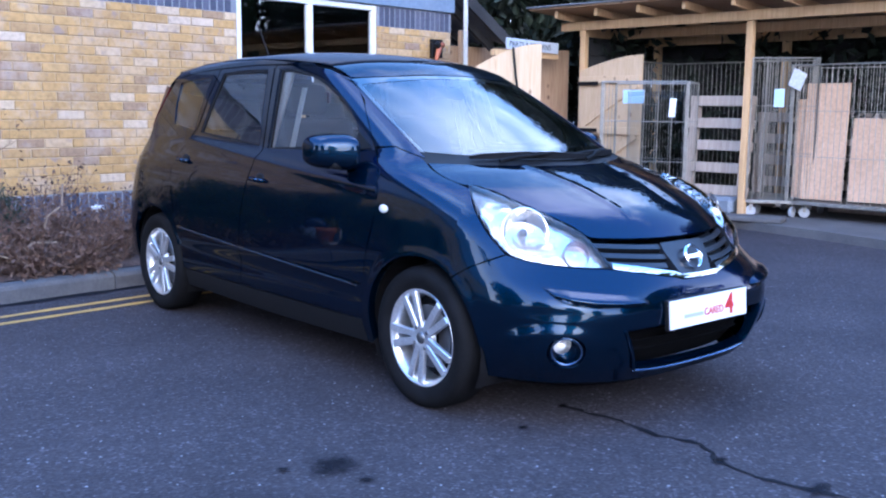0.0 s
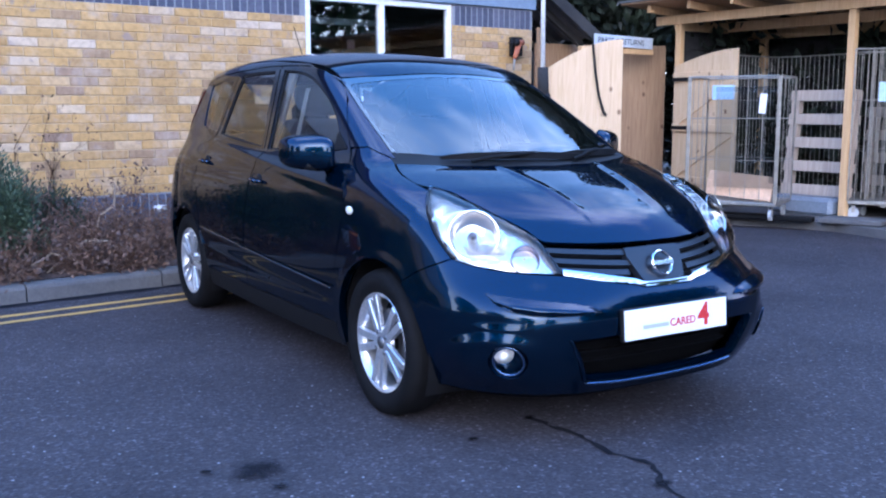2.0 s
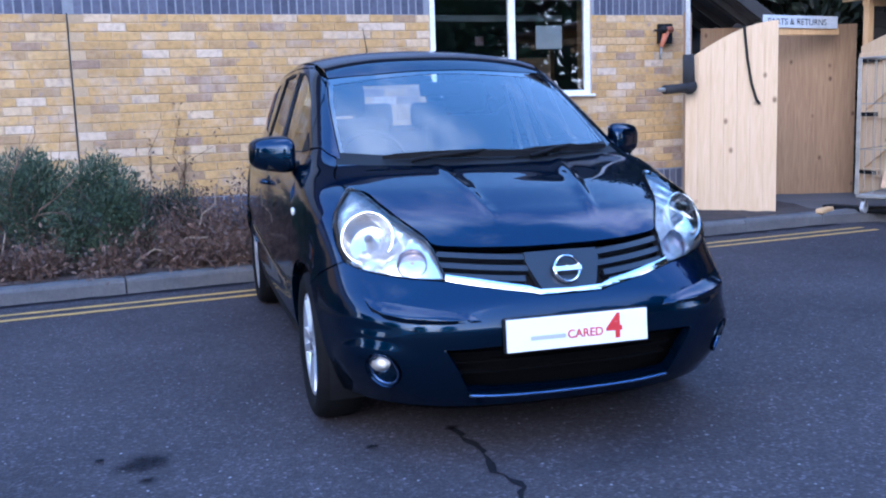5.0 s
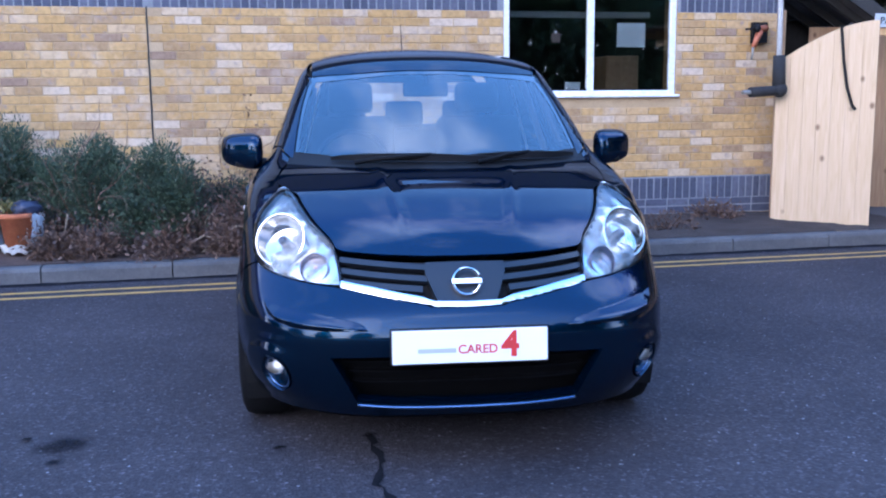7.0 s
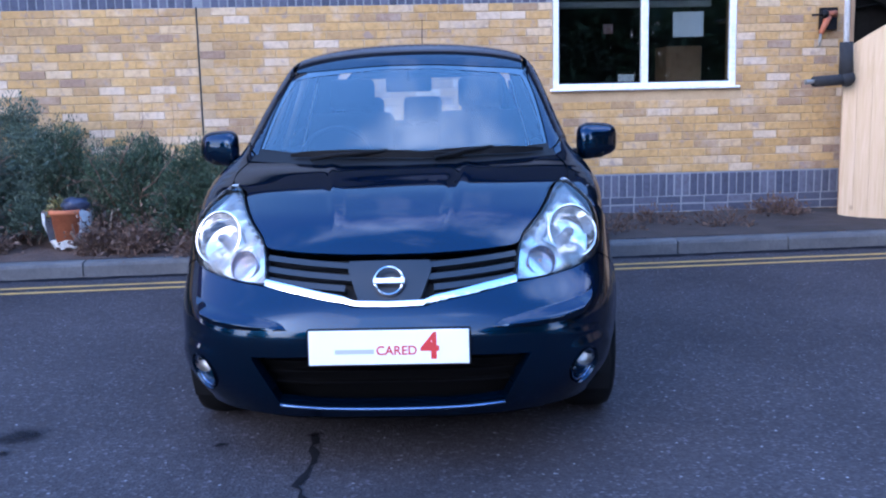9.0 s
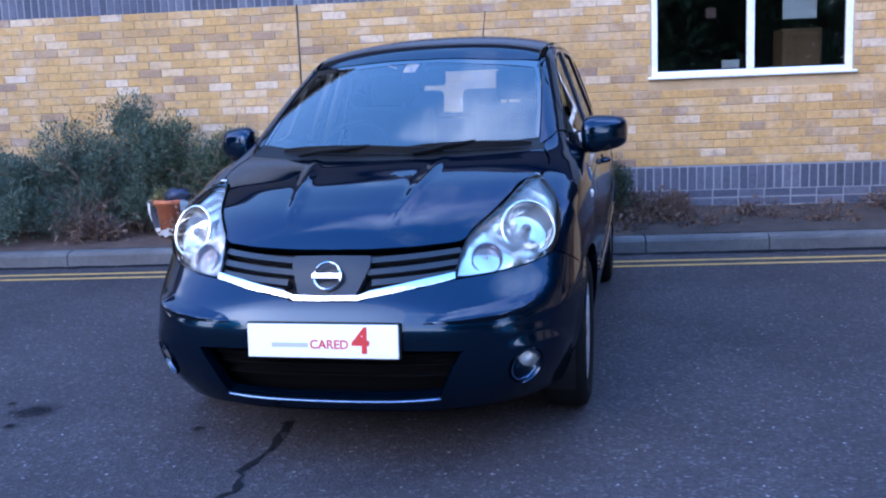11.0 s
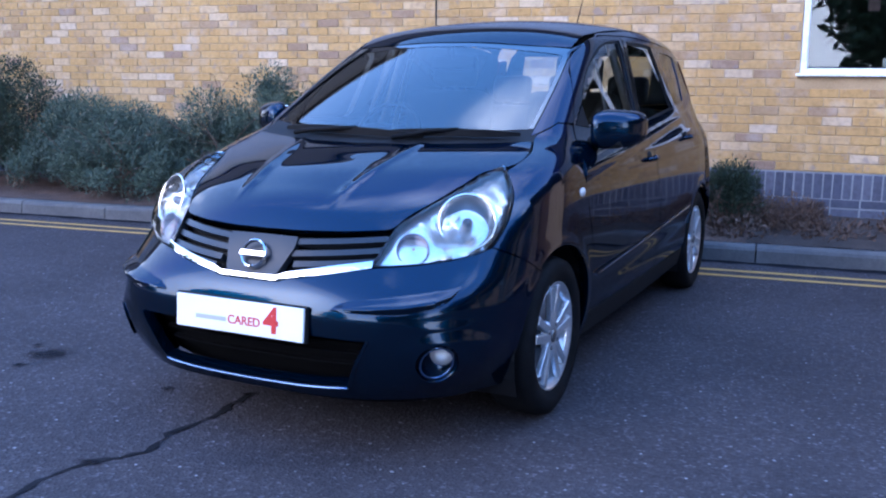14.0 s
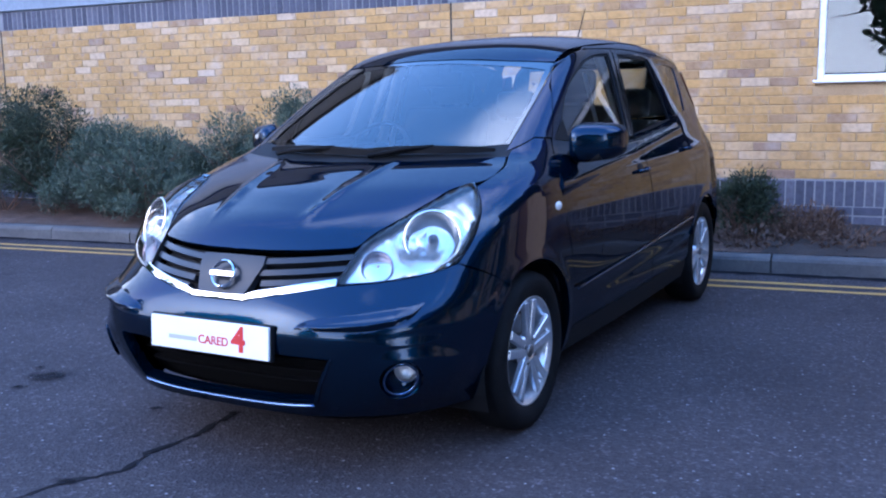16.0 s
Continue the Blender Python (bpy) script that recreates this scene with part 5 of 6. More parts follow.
# bonnet
hood_rim = [(float(x), float(y)) for x, y, z in meet("wrap", np.array([(0.0, 0.748), (0.14, 0.749), (0.28, 0.752), (0.40, 0.757), (0.462, 0.765), (0.505, 0.794), (0.62, 0.844), (0.76, 0.892), (0.88, 0.926)]))]
HOOD_HALF = [(0.0, hood_rim[0][1])] + hood_rim[1:] + [(0.662, -0.06), (0.668, 0.06), (0.640, 0.165, 1), (0.46, 0.045), (0.24, -0.06), (0.0, -0.095)]
def hood_crease(uv, p):
    x, y = np.abs(uv[:, 0]), uv[:, 1]
    line = 0.185 + 0.055 * (y + 0.545) / 0.40
    s = 1 / (1 + np.exp(-(x - line) / 0.012))
    fade = np.clip((y + 0.62) / 0.12, 0, 1) * np.clip((0.1 - y) / 0.05, 0, 1)
    return -0.005 * (1 - s) * fade * np.clip((0.05 - y) / 0.3, 0, 1) + 0.006 * np.exp(-((x - line - 0.015) / 0.022) ** 2) * fade
skin("bonnet", "top", both_ways([tuple(q) for q in curve2(HOOD_HALF, 5, closed=False)]), M_PAINT, car, step=(0.016, 0.03), dent=hood_crease)
# scuttle between bonnet and glass
SC = [(0.0, -0.10), (0.24, -0.065), (0.46, 0.04), (0.645, 0.17), (0.628, 0.262), (0.46, 0.152), (0.24, 0.048), (0.0, 0.016)]
skin("scuttle", "top", both_ways(SC), M_BLACK, car, step=(0.06, 0.03), rise=-0.001, flange=0.01, label="black plastic scuttle panel below the windscreen")

# front bumper: outline in bearing round the nose and height
LIP = [(0.0, 0.588), (0.105, 0.590), (0.14, 0.600), (0.30, 0.628), (0.405, 0.645), (0.55, 0.655), (0.70, 0.674), (0.792, 0.697, 1)]
JOINT = [(-0.290, 0.6365), (-0.2065, 0.583)]
def bearing(side_pts):
    """Side-view places on the skin, as bearing round the nose and height."""
    q = meet("side", np.array(side_pts))
    return [(float(math.atan2(x, AXIS_Y - y)), float(z)) for x, y, z in q]
joint = bearing(JOINT)
arch_end = bearing([(-math.sqrt(ARCH ** 2 - (zz - AZ) ** 2), zz) for zz in (0.545, 0.47, 0.38, 0.28, 0.205)])
BUMP_HALF = LIP + [joint[0], (*joint[1], 1)] + arch_end[:-1] + [(*arch_end[-1], 1)] + [(0.68, 0.205), (0.5, 0.210), (0.3, 0.205), (0.0, 0.203)]
GR_LOW = [(0.0, 0.432), (0.25, 0.432), (0.395, 0.428, 1), (0.365, 0.36), (0.337, 0.272, 1), (0.2, 0.261), (0.0, 0.257)]
low_hole = both_ways([tuple(q) for q in curve2(GR_LOW, 5, closed=False)])
FOG_P, FOG_Z = 0.588, 0.352
fog_hole = [(FOG_P + 0.060 * math.cos(a), FOG_Z + 0.064 * math.sin(a)) for a in np.linspace(0, 2 * math.pi, 29)[:-1]]
def ledge(uv, p):
    f, z = np.abs(uv[:, 0]), uv[:, 1]
    # brow over the fog lamp: the corner swells out below it
    brow = 0.440 - 0.9 * (f - 0.63) ** 2 - 0.12 * np.clip(f - 0.66, 0, 1)
    s = 1 / (1 + np.exp((z - brow) / 0.011))
    along = np.clip((f - 0.44) / 0.17, 0, 1)
    along = along * along * (3 - 2 * along) * np.clip((0.86 - f) / 0.12, 0, 1)
    foot = np.clip((z - 0.22) / 0.12, 0, 1)
    hollow = -0.005 * np.exp(-((f - 0.62) / 0.13) ** 2 - ((z - 0.495) / 0.028) ** 2)
    d = np.hypot(p[:, 1], p[:, 2] - AZ)
    return 0.016 * s * along * foot + hollow + 0.005 * np.exp(-((d - ARCH) / 0.035) ** 2) * (f > 0.7)
skin("front_bumper", "wrap", both_ways([tuple(q) for q in curve2(BUMP_HALF, 5, closed=False)]), M_PAINT, car,
     holes=[low_hole, fog_hole, [(-a, b) for a, b in fog_hole]], step=(0.018, 0.0085), flange=0.03, dent=ledge, label="painted front bumper with deep lower opening")
skin("bumper_skirt", "wrap", both_ways([(0.0, 0.215), (0.3, 0.215), (0.6, 0.215), (0.89, 0.215), (0.88, 0.16), (0.5, 0.15), (0.0, 0.15)]), M_INTAKE, car, step=(0.1, 0.04), rise=-0.035, flange=0.02)
# corner ledges: flush along the top, overhanging below
LEDGE = [(0.292, 0.520, 1), (0.40, 0.517), (0.50, 0.520), (0.575, 0.531), (0.625, 0.552), (0.672, 0.597, 1), (0.60, 0.594), (0.50, 0.585), (0.40, 0.572), (0.325, 0.553)]
ledge_low = table([0.28, 0.40, 0.50, 0.575, 0.625, 0.70], [0.519, 0.517, 0.520, 0.531, 0.552, 0.612])
ledge_top = table([0.28, 0.325, 0.40, 0.50, 0.60, 0.70], [0.530, 0.553, 0.572, 0.585, 0.594, 0.600])
def ledge_swell(uv, p):
    f, z = np.abs(uv[:, 0]), uv[:, 1]
    k = np.clip((ledge_top(f) - z) / np.maximum(ledge_top(f) - ledge_low(f), 0.004), 0, 1)
    ends = np.clip((f - 0.285) / 0.05, 0, 1) * np.clip((0.69 - f) / 0.11, 0, 1)
    tuck = np.clip((k - 0.76) / 0.24, 0, 1) ** 2
    return -0.002 + (0.032 * k * k * (3 - 2 * k) - 0.018 * tuck) * ends
skin("bumper_ledge", "wrap", [tuple(q) for q in curve2(LEDGE, 5)], M_PAINT, car, step=(0.02, 0.004), rise=0.0, flange=0.022, mirror=True, dent=ledge_swell)

trim = [(0.0, 0.257), (0.2, 0.261), (0.337, 0.272), (0.365, 0.36), (0.395, 0.428), (0.402, 0.426), (0.374, 0.36), (0.346, 0.263), (0.2, 0.246), (0.0, 0.241)]
# brighter than the body paint: the sky's glint on the lip is in its colour
M_LIP_GLINT = mat("glossy_lip_lacquer", (0.10, 0.16, 0.28), 0.14, 0.9)
def swept(name, pts, radius, material, parent, label="", n=8):
    """A round bar bent along a line of points, as one mesh."""
    pts = [Vector(q) for q in pts]
    vs, fs = [], []
    for i, q in enumerate(pts):
        d = (pts[min(i + 1, len(pts) - 1)] - pts[max(i - 1, 0)]).normalized()
        a = d.cross(Vector((0.13, 0.05, 1))).normalized()
        c = d.cross(a)
        vs += [q + (a * math.cos(2 * math.pi * k / n) + c * math.sin(2 * math.pi * k / n)) * radius for k in range(n)]
    for i in range(len(pts) - 1):
        for k in range(n):
            fs.append((i * n + k, i * n + (k + 1) % n, (i + 1) * n + (k + 1) % n, (i + 1) * n + k))
    fs += [tuple(range(n)), tuple(range(len(vs) - n, len(vs)))]
    return raw(name, vs, fs, material, parent, label, True)
lip_uv = curve2([(-0.338, 0.260), (-0.2, 0.249), (0.0, 0.245), (0.2, 0.249), (0.338, 0.260)], 8, closed=False)
lip_p = meet("wrap", np.array(lip_uv))
swept("intake_lip", lip_p + gradient(lip_p) * 0.010, 0.0065, M_LIP_GLINT, car, "sky glint along the bottom of the lower intake, drawn as a bright bar")
for s in (1, -1):
    lp = meet("wrap", np.array([[s * 0.343, 0.272], [s * 0.356, 0.31], [s * 0.371, 0.355], [s * 0.394, 0.415]]))
    swept("intake_lip", lp + gradient(lp) * 0.006, 0.0035, M_LIP_GLINT, car)
skin("intake_trim", "wrap", both_ways(trim), M_PAINT, car, step=(0.03, 0.02), rise=0.010, flange=0.02, label="raised painted edge round the lower intake")
# lower grille: dark recess with slats
grille = part("lower_grille", bmesh.new(), M_BLACK, car, "black lower intake with horizontal slats")
skin("recess", "wrap", both_ways([(0.0, 0.50), (0.47, 0.50), (0.45, 0.19), (0.0, 0.19)]), M_INTAKE, grille, step=(0.08, 0.06), rise=-0.085, flange=0)
for zz in (0.300, 0.345, 0.390):
    h = 0.345 + (zz - 0.24) * 0.28
    skin("slat", "wrap", both_ways([(0.0, zz + 0.0045), (h, zz + 0.0045), (h, zz - 0.0045), (0.0, zz - 0.0045)]), M_INTAKE, grille, step=(0.06, 0.02), rise=-0.062, flange=0.02)

# upper grille
up_grille = part("grille", bmesh.new(), M_BLACK, car, "black slatted grille with a round chrome emblem")
UG = [(0.0, 0.752), (0.2, 0.755), (0.36, 0.757), (0.462, 0.762, 1), (0.425, 0.70), (0.400, 0.652, 1), (0.30, 0.636), (0.14, 0.606), (0.105, 0.597), (0.0, 0.597)]
skin("recess", "wrap", both_ways([tuple(q) for q in curve2(UG, 4, closed=False)]), M_BLACK, up_grille, step=(0.08, 0.06), rise=-0.055, flange=0)
for zz, a, b in ((0.738, 0.0, 0.445), (0.704, 0.125, 0.428), (0.672, 0.14, 0.41), (0.645, 0.15, 0.33)):
    for s in (1, -1):
        o = [(s * a, zz - 0.018 * (1 - a / 0.45)), (s * b, zz + 0.008), (s * b, zz - 0.008), (s * a, zz - 0.036 * (1 - a / 0.9))]
        skin("slat", "wrap", o, M_GRILLE, up_grille, step=(0.05, 0.03), rise=-0.012, flange=0.03)
skin("emblem_panel", "wrap", both_ways([(0.0, 0.732), (0.135, 0.730), (0.135, 0.70), (0.10, 0.625), (0.085, 0.600), (0.0, 0.598)]), M_GRILLE, up_grille, step=(0.03, 0.03), rise=-0.004, flange=0.03)
CH = [(0.0, 0.590), (0.10, 0.592), (0.135, 0.601), (0.30, 0.630), (0.402, 0.647), (0.404, 0.664), (0.30, 0.649), (0.14, 0.619), (0.105, 0.606), (0.0, 0.603)]
strip_mid = table([0.0, 0.10, 0.135, 0.30, 0.41], [0.5965, 0.599, 0.609, 0.6395, 0.6555])
def strip_crown(uv, p):
    k = np.clip((uv[:, 1] - strip_mid(np.abs(uv[:, 0]))) / 0.0105, -1.2, 1.2)
    return 0.0022 * (1 - k * k) + 0.0040 * k
skin("chrome_strip", "wrap", both_ways(CH), M_CHROME, up_grille, step=(0.03, 0.004), rise=0.006, flange=0.02, label="polished chrome strip under the grille", dent=strip_crown)
# emblem: ring and bar, plain
ec = meet("wrap", np.array([[0.0, 0.668]]))[0]
lean = Matrix.Translation((0, ec[1] - 0.012, 0.668)) @ Matrix.Rotation(radians(90 - 24), 4, "X")
bm = bmesh.new()
add_lathe(bm, [(0.041, 0.0), (0.043, 0.008), (0.0465, 0.011), (0.050, 0.008), (0.052, 0.0)], 40)
add_box(bm, (0.108, 0.021, 0.012), (0, 0, 0.007), bevel=0.003)
bmesh.ops.transform(bm, matrix=lean, verts=bm.verts)
part("emblem", bm, M_CHROME, up_grille, "round chrome ring emblem with a cross bar")

# number board
ty = meet("front", np.array([[0.0, 0.468], [0.26, 0.468]]))
plate = part("number_board", box((0.522, 0.012, 0.112), (0, 0, 0), bevel=0.002), M_PLATE, car, "white dealer show board with red and grey lettering")
plate.matrix_basis = pose(0, ty[0][1] - 0.016, 0.468, -4, 0, 0)
part("backing", box((0.535, 0.02, 0.122), (0, 0.012, 0), bevel=0.004), M_BLACK, plate)
part("grey_bar", box((0.128, 0.002, 0.015), (-0.112, -0.0065, -0.013)), M_GREY, plate, "pale grey bar of small print")


lettering("CARED", 0.0415, pose(-0.042, -0.0068, -0.024, 90, 0, 0), M_RED, plate, "red_letters", 0.0008)
lettering("4", 0.118, pose(0.105, -0.0068, -0.036, 90, 0, 0), M_RED, plate, "red_figure", 0.0035)

# fog lamps
for s in (1, -1):
    c0 = meet("wrap", np.array([[FOG_P, FOG_Z]]))[0] * (s, 1, 1)
    outward = gradient(np.array([c0]))[0]
    aim = Vector((s * 0.38, -0.92, -0.02)).to_track_quat("Z", "Y").to_matrix().to_4x4()
    fm = Matrix.Translation(Vector(c0) - Vector(outward) * 0.006) @ Vector(outward).to_track_quat("Z", "Y").to_matrix().to_4x4()
    bm = bmesh.new()
    add_lathe(bm, [(0.068, 0.018), (0.064, 0.010), (0.054, -0.018), (0.038, -0.040), (0.0, -0.048)], 32, fm)
    fog = part("fog_lamp", bm, M_PAINT, car, "round clear fog lamp in a painted recess", True)
    # the sky's glint on the recess edge, drawn with the brighter lip metal
    bm = bmesh.new()
    add_lathe(bm, [(0.058 + 0.0055 * math.cos(a), 0.007 + 0.0055 * math.sin(a)) for a in np.linspace(-1.2, 4.3, 9)], 32, fm)
    part("recess_rim", bm, M_LIP_GLINT, fog, "", True)
    l0 = meet("wrap", np.array([[FOG_P + 0.022, FOG_Z + 0.020]]))[0] * (s, 1, 1)
    lm = Matrix.Translation(Vector(l0) - Vector(outward) * 0.024) @ aim
    bm = bmesh.new()
    add_lathe(bm, [(0.038, 0.018), (0.034, 0.0), (0.023, -0.012), (0.0, -0.016)], 24, lm)
    part("reflector", bm, M_FOG, fog, "", True)
    bm = bmesh.new()
    add_lathe(bm, [(0.041, -0.030), (0.041, 0.018), (0.037, 0.021)], 24, lm)
    part("bezel", bm, M_CHROME, fog, "", True)
    bm = bmesh.new()
    add_lathe(bm, [(0.038, 0.018), (0.029, 0.026), (0.0, 0.031)], 24, lm)
    part("lens", bm, M_LENS, fog, "", True)

# headlamps
HL = [(0.398, 0.652, 1), (0.46, 0.652), (0.58, 0.660), (0.70, 0.676), (0.788, 0.702), (0.865, 0.775), (0.945, 0.872), (1.012, 0.945, 1),
      (0.90, 0.925), (0.76, 0.886), (0.62, 0.838), (0.50, 0.785), (0.452, 0.742), (0.42, 0.692)]
hl_line = [tuple(q) for q in curve2(HL, 4)]
mid = np.mean(hl_line, 0)
lamps = []
for s in (1, -1):
    lamps.append(empty("headlight", Matrix(), "", ""))
    lamps[-1].parent = car
    lamps[-1]["label"] = "large swept clear-lens headlight with a bright reflector"
def lamp_bulge(uv, p):
    """How far the lamp's dome stands proud of the body."""
    edge = np.array(hl_line)
    a, b = edge, np.roll(edge, -1, 0)
    d = b - a
    t = np.clip(((uv[:, None, :] - a) * d).sum(-1) / np.maximum((d * d).sum(-1), 1e-12), 0, 1)
    gap = np.linalg.norm(uv[:, None, :] - (a + t[..., None] * d), axis=-1).min(1)
    k = np.clip(gap / 0.055, 0, 1)
    return 0.034 * np.sqrt(1 - (1 - k) ** 2) * np.clip((uv[:, 0] - 0.40) / 0.22, 0, 1)
skin("lens", "wrap", hl_line, M_LENS, lamps, step=(0.025, 0.02), rise=0.001, flange=0.004, mirror=True, dent=lamp_bulge)
skin("housing", "wrap", hl_line, M_SILVER, lamps, step=(0.03, 0.02), rise=-0.03, flange=0, mirror=True,
     dent=lambda uv, p: 0.8 * lamp_bulge(uv, p) - 0.035 * np.exp(-((uv[:, 0] - 0.70) / 0.10) ** 2 - ((uv[:, 1] - 0.775) / 0.06) ** 2) + 0.0015 * np.sin(uv[:, 0] * 60 + uv[:, 1] * 40))
skin("bezel", "wrap", hl_line, M_BLACK, lamps, step=(0.05, 0.03), rise=-0.003, flange=0.03, mirror=True,
     holes=[[tuple(mid + (np.array(q) - mid) * 0.955) for q in hl_line]])
for s in (1, -1):
    par = lamps[s < 0]
    for (f, zz), r, depth in (((0.722, 0.782), 0.094, 0.055), ((0.528, 0.706), 0.052, 0.032)):
        c0 = meet("wrap", np.array([[f, zz]]))[0] * (s, 1, 1)
        g = gradient(np.array([c0]))[0]
        dirv = Vector((s * 0.30, -0.95, 0.05)) * 0.6 + Vector(g) * 0.4
        fm = Matrix.Translation(Vector(c0) - Vector(g) * (0.034 - 0.8 * float(lamp_bulge(np.array([[f, zz]]), None)[0]))) @ dirv.to_track_quat("Z", "Y").to_matrix().to_4x4()
        bm = bmesh.new()
        add_lathe(bm, [(r * 1.06, 0.016), (r * 1.0, 0.020), (r * 0.95, 0.010), (r * 0.8, -depth * 0.4), (r * 0.5, -depth * 0.8), (r * 0.16, -depth)], 36, fm)
        part("reflector_bowl", bm, M_BOWL if r > 0.06 else M_SIGNAL, par, "", True)
        bm = bmesh.new()
        add_lathe(bm, [(0.0, 0.004), (r * 0.16, 0.0), (r * 0.2, -0.012), (r * 0.17, -depth)], 16, fm)
        part("bulb_cap", bm, M_STEEL if r > 0.06 else mat("amber_bulb", (0.45, 0.16, 0.06), 0.3), par, "", True)

# wings
screen_edge = meet("top", np.array(curve2([(0.621, 0.205), (0.609, 0.42), (0.589, 0.65), (0.558, 0.872)], 5, closed=False)))
A_BASE = (float(screen_edge[0][1]), float(screen_edge[0][2]))
hood_edge = meet("top", np.array(curve2([(0.643, 0.170), (0.672, 0.06), (0.659, -0.10), (0.648, -0.125)], 4, closed=False)))
lamp_edge = meet("wrap", np.array(curve2([(1.014, 0.950), (0.950, 0.872), (0.870, 0.772), (0.796, 0.700)], 4, closed=False)))
wing_line = [(0.40, 0.205), (0.352, 0.215)] + arc(0, AZ, ARCH, -8, 125.5, 18) + [(-0.290, 0.642)]
wing_line += [(float(q[1]), float(q[2])) for q in lamp_edge[::-1]]
wing_line += [(float(q[1]), float(q[2]) - 0.001) for q in hood_edge[::-1]][1:]
wing_line += [(A_BASE[0] + 0.02, A_BASE[1] + 0.004), (0.345, 1.085), (0.44, 1.075), (0.40, 1.035), (0.335, 0.985), (0.286, 0.885), (0.300, 0.76), (0.345, 0.62), (0.395, 0.40), (0.41, 0.30)]


def arch_lip(cy):
    def f(uv, p):
        d = np.hypot(uv[:, 0] - cy, uv[:, 1] - AZ)
        return 0.005 * np.exp(-((d - ARCH) / 0.035) ** 2) * (uv[:, 1] > 0.2)
    return f


skin("front_wing", "side", wing_line, M_PAINT, car, step=(0.022, 0.022), mirror=True, flange=0.035, dent=arch_lip(0.0))

# doors
F_OUT = [(0.405, 0.315, 1), (0.350, 0.62), (0.304, 0.77), (0.291, 0.885), (0.338, 0.98), (0.405, 1.032), (0.455, 1.078), (0.56, 1.185), (0.68, 1.288), (0.82, 1.372), (1.00, 1.436), (1.18, 1.466), (1.488, 1.477, 1),
         (1.430, 1.25), (1.362, 1.05), (1.385, 0.97), (1.462, 0.70), (1.488, 0.48), (1.502, 0.315, 1)]
F_GLASS = [(0.60, 1.062, 1), (0.60, 1.150), (0.74, 1.268), (0.90, 1.352), (1.06, 1.412), (1.25, 1.446), (1.425, 1.455, 1), (1.375, 1.25), (1.318, 1.045, 1), (1.0, 1.050)]
R_OUT = [(1.510, 0.315, 1), (1.495, 0.48), (1.470, 0.70), (1.393, 0.97), (1.370, 1.05), (1.438, 1.25), (1.496, 1.477, 1), (1.70, 1.480), (2.105, 1.470, 1), (2.150, 1.33), (2.175, 1.14), (2.290, 1.0), (2.345, 0.88), (2.315, 0.74), (2.275, 0.60)]
R_OUT = [tuple(q) for q in curve2(R_OUT, 4, closed=False)] + [(q[0], q[1]) for q in arc(WHEELBASE, AZ, ARCH + 0.002, 158, 179, 5)] + [(2.197, 0.315)]
R_GLASS = [(1.412, 1.055, 1), (1.490, 1.25), (1.560, 1.456, 1), (1.80, 1.458), (2.055, 1.446, 1), (2.10, 1.28), (2.125, 1.108, 1), (1.8, 1.078)]
Q_GLASS = [(2.215, 1.122, 1), (2.225, 1.27), (2.195, 1.420, 1), (2.42, 1.418), (2.625, 1.400, 1), (2.60, 1.27), (2.535, 1.150, 1)]
f_out = [tuple(q) for q in curve2(F_OUT, 4)]
f_glass = [tuple(q) for q in curve2(F_GLASS, 5)]
r_glass = [tuple(q) for q in curve2(R_GLASS, 5)]
q_glass = [tuple(q) for q in curve2(Q_GLASS, 5)]


def door_shape(uv, p):
    y, z = uv[:, 0], uv[:, 1]
    low = -0.010 * np.exp(-((z - 0.43) / 0.05) ** 2)
    belt = 0.011 * np.exp(-((z - (0.912 + 0.0795 * (y - 0.4))) / 0.026) ** 2)
    return low + belt


def grown(line, d):
    c = np.mean(line, 0)
    return [tuple(np.array(q) + (np.array(q) - c) / max(np.linalg.norm(np.array(q) - c), 1e-6) * d) for q in line]


f_doors = skin("front_door", "side", f_out, M_PAINT, car, holes=[f_glass], step=(0.05, 0.013), mirror=True, dent=door_shape, label="closed front passenger door")
r_doors = skin("rear_door", "side", R_OUT, M_PAINT, car, holes=[r_glass], step=(0.05, 0.013), mirror=True, dent=door_shape, label="closed rear passenger door")
for doors, line in ((f_doors, f_glass), (r_doors, r_glass)):
    for ob in skin("window", "side", grown(line, 0.004), M_TINT, doors, step=(0.08, 0.05), rise=-0.010, flange=0, mirror=True):
        ob.visible_shadow = False
    skin("window_seal", "side", grown(line, 0.004), M_BLACK, doors, holes=[grown(line, -0.014)], step=(0.1, 0.06), rise=-0.004, flange=0.012, mirror=True)
skin("pillar_trim", "side", [(1.436, 1.458), (1.484, 1.462), (1.360, 1.05), (1.328, 1.048)], M_GLOSSBLACK, f_doors, step=(0.05, 0.05), rise=0.003, flange=0.004, mirror=True)
skin("pillar_trim", "side", [(1.500, 1.462), (1.548, 1.458), (1.402, 1.056), (1.374, 1.05)], M_GLOSSBLACK, r_doors, step=(0.05, 0.05), rise=0.003, flange=0.004, mirror=True)
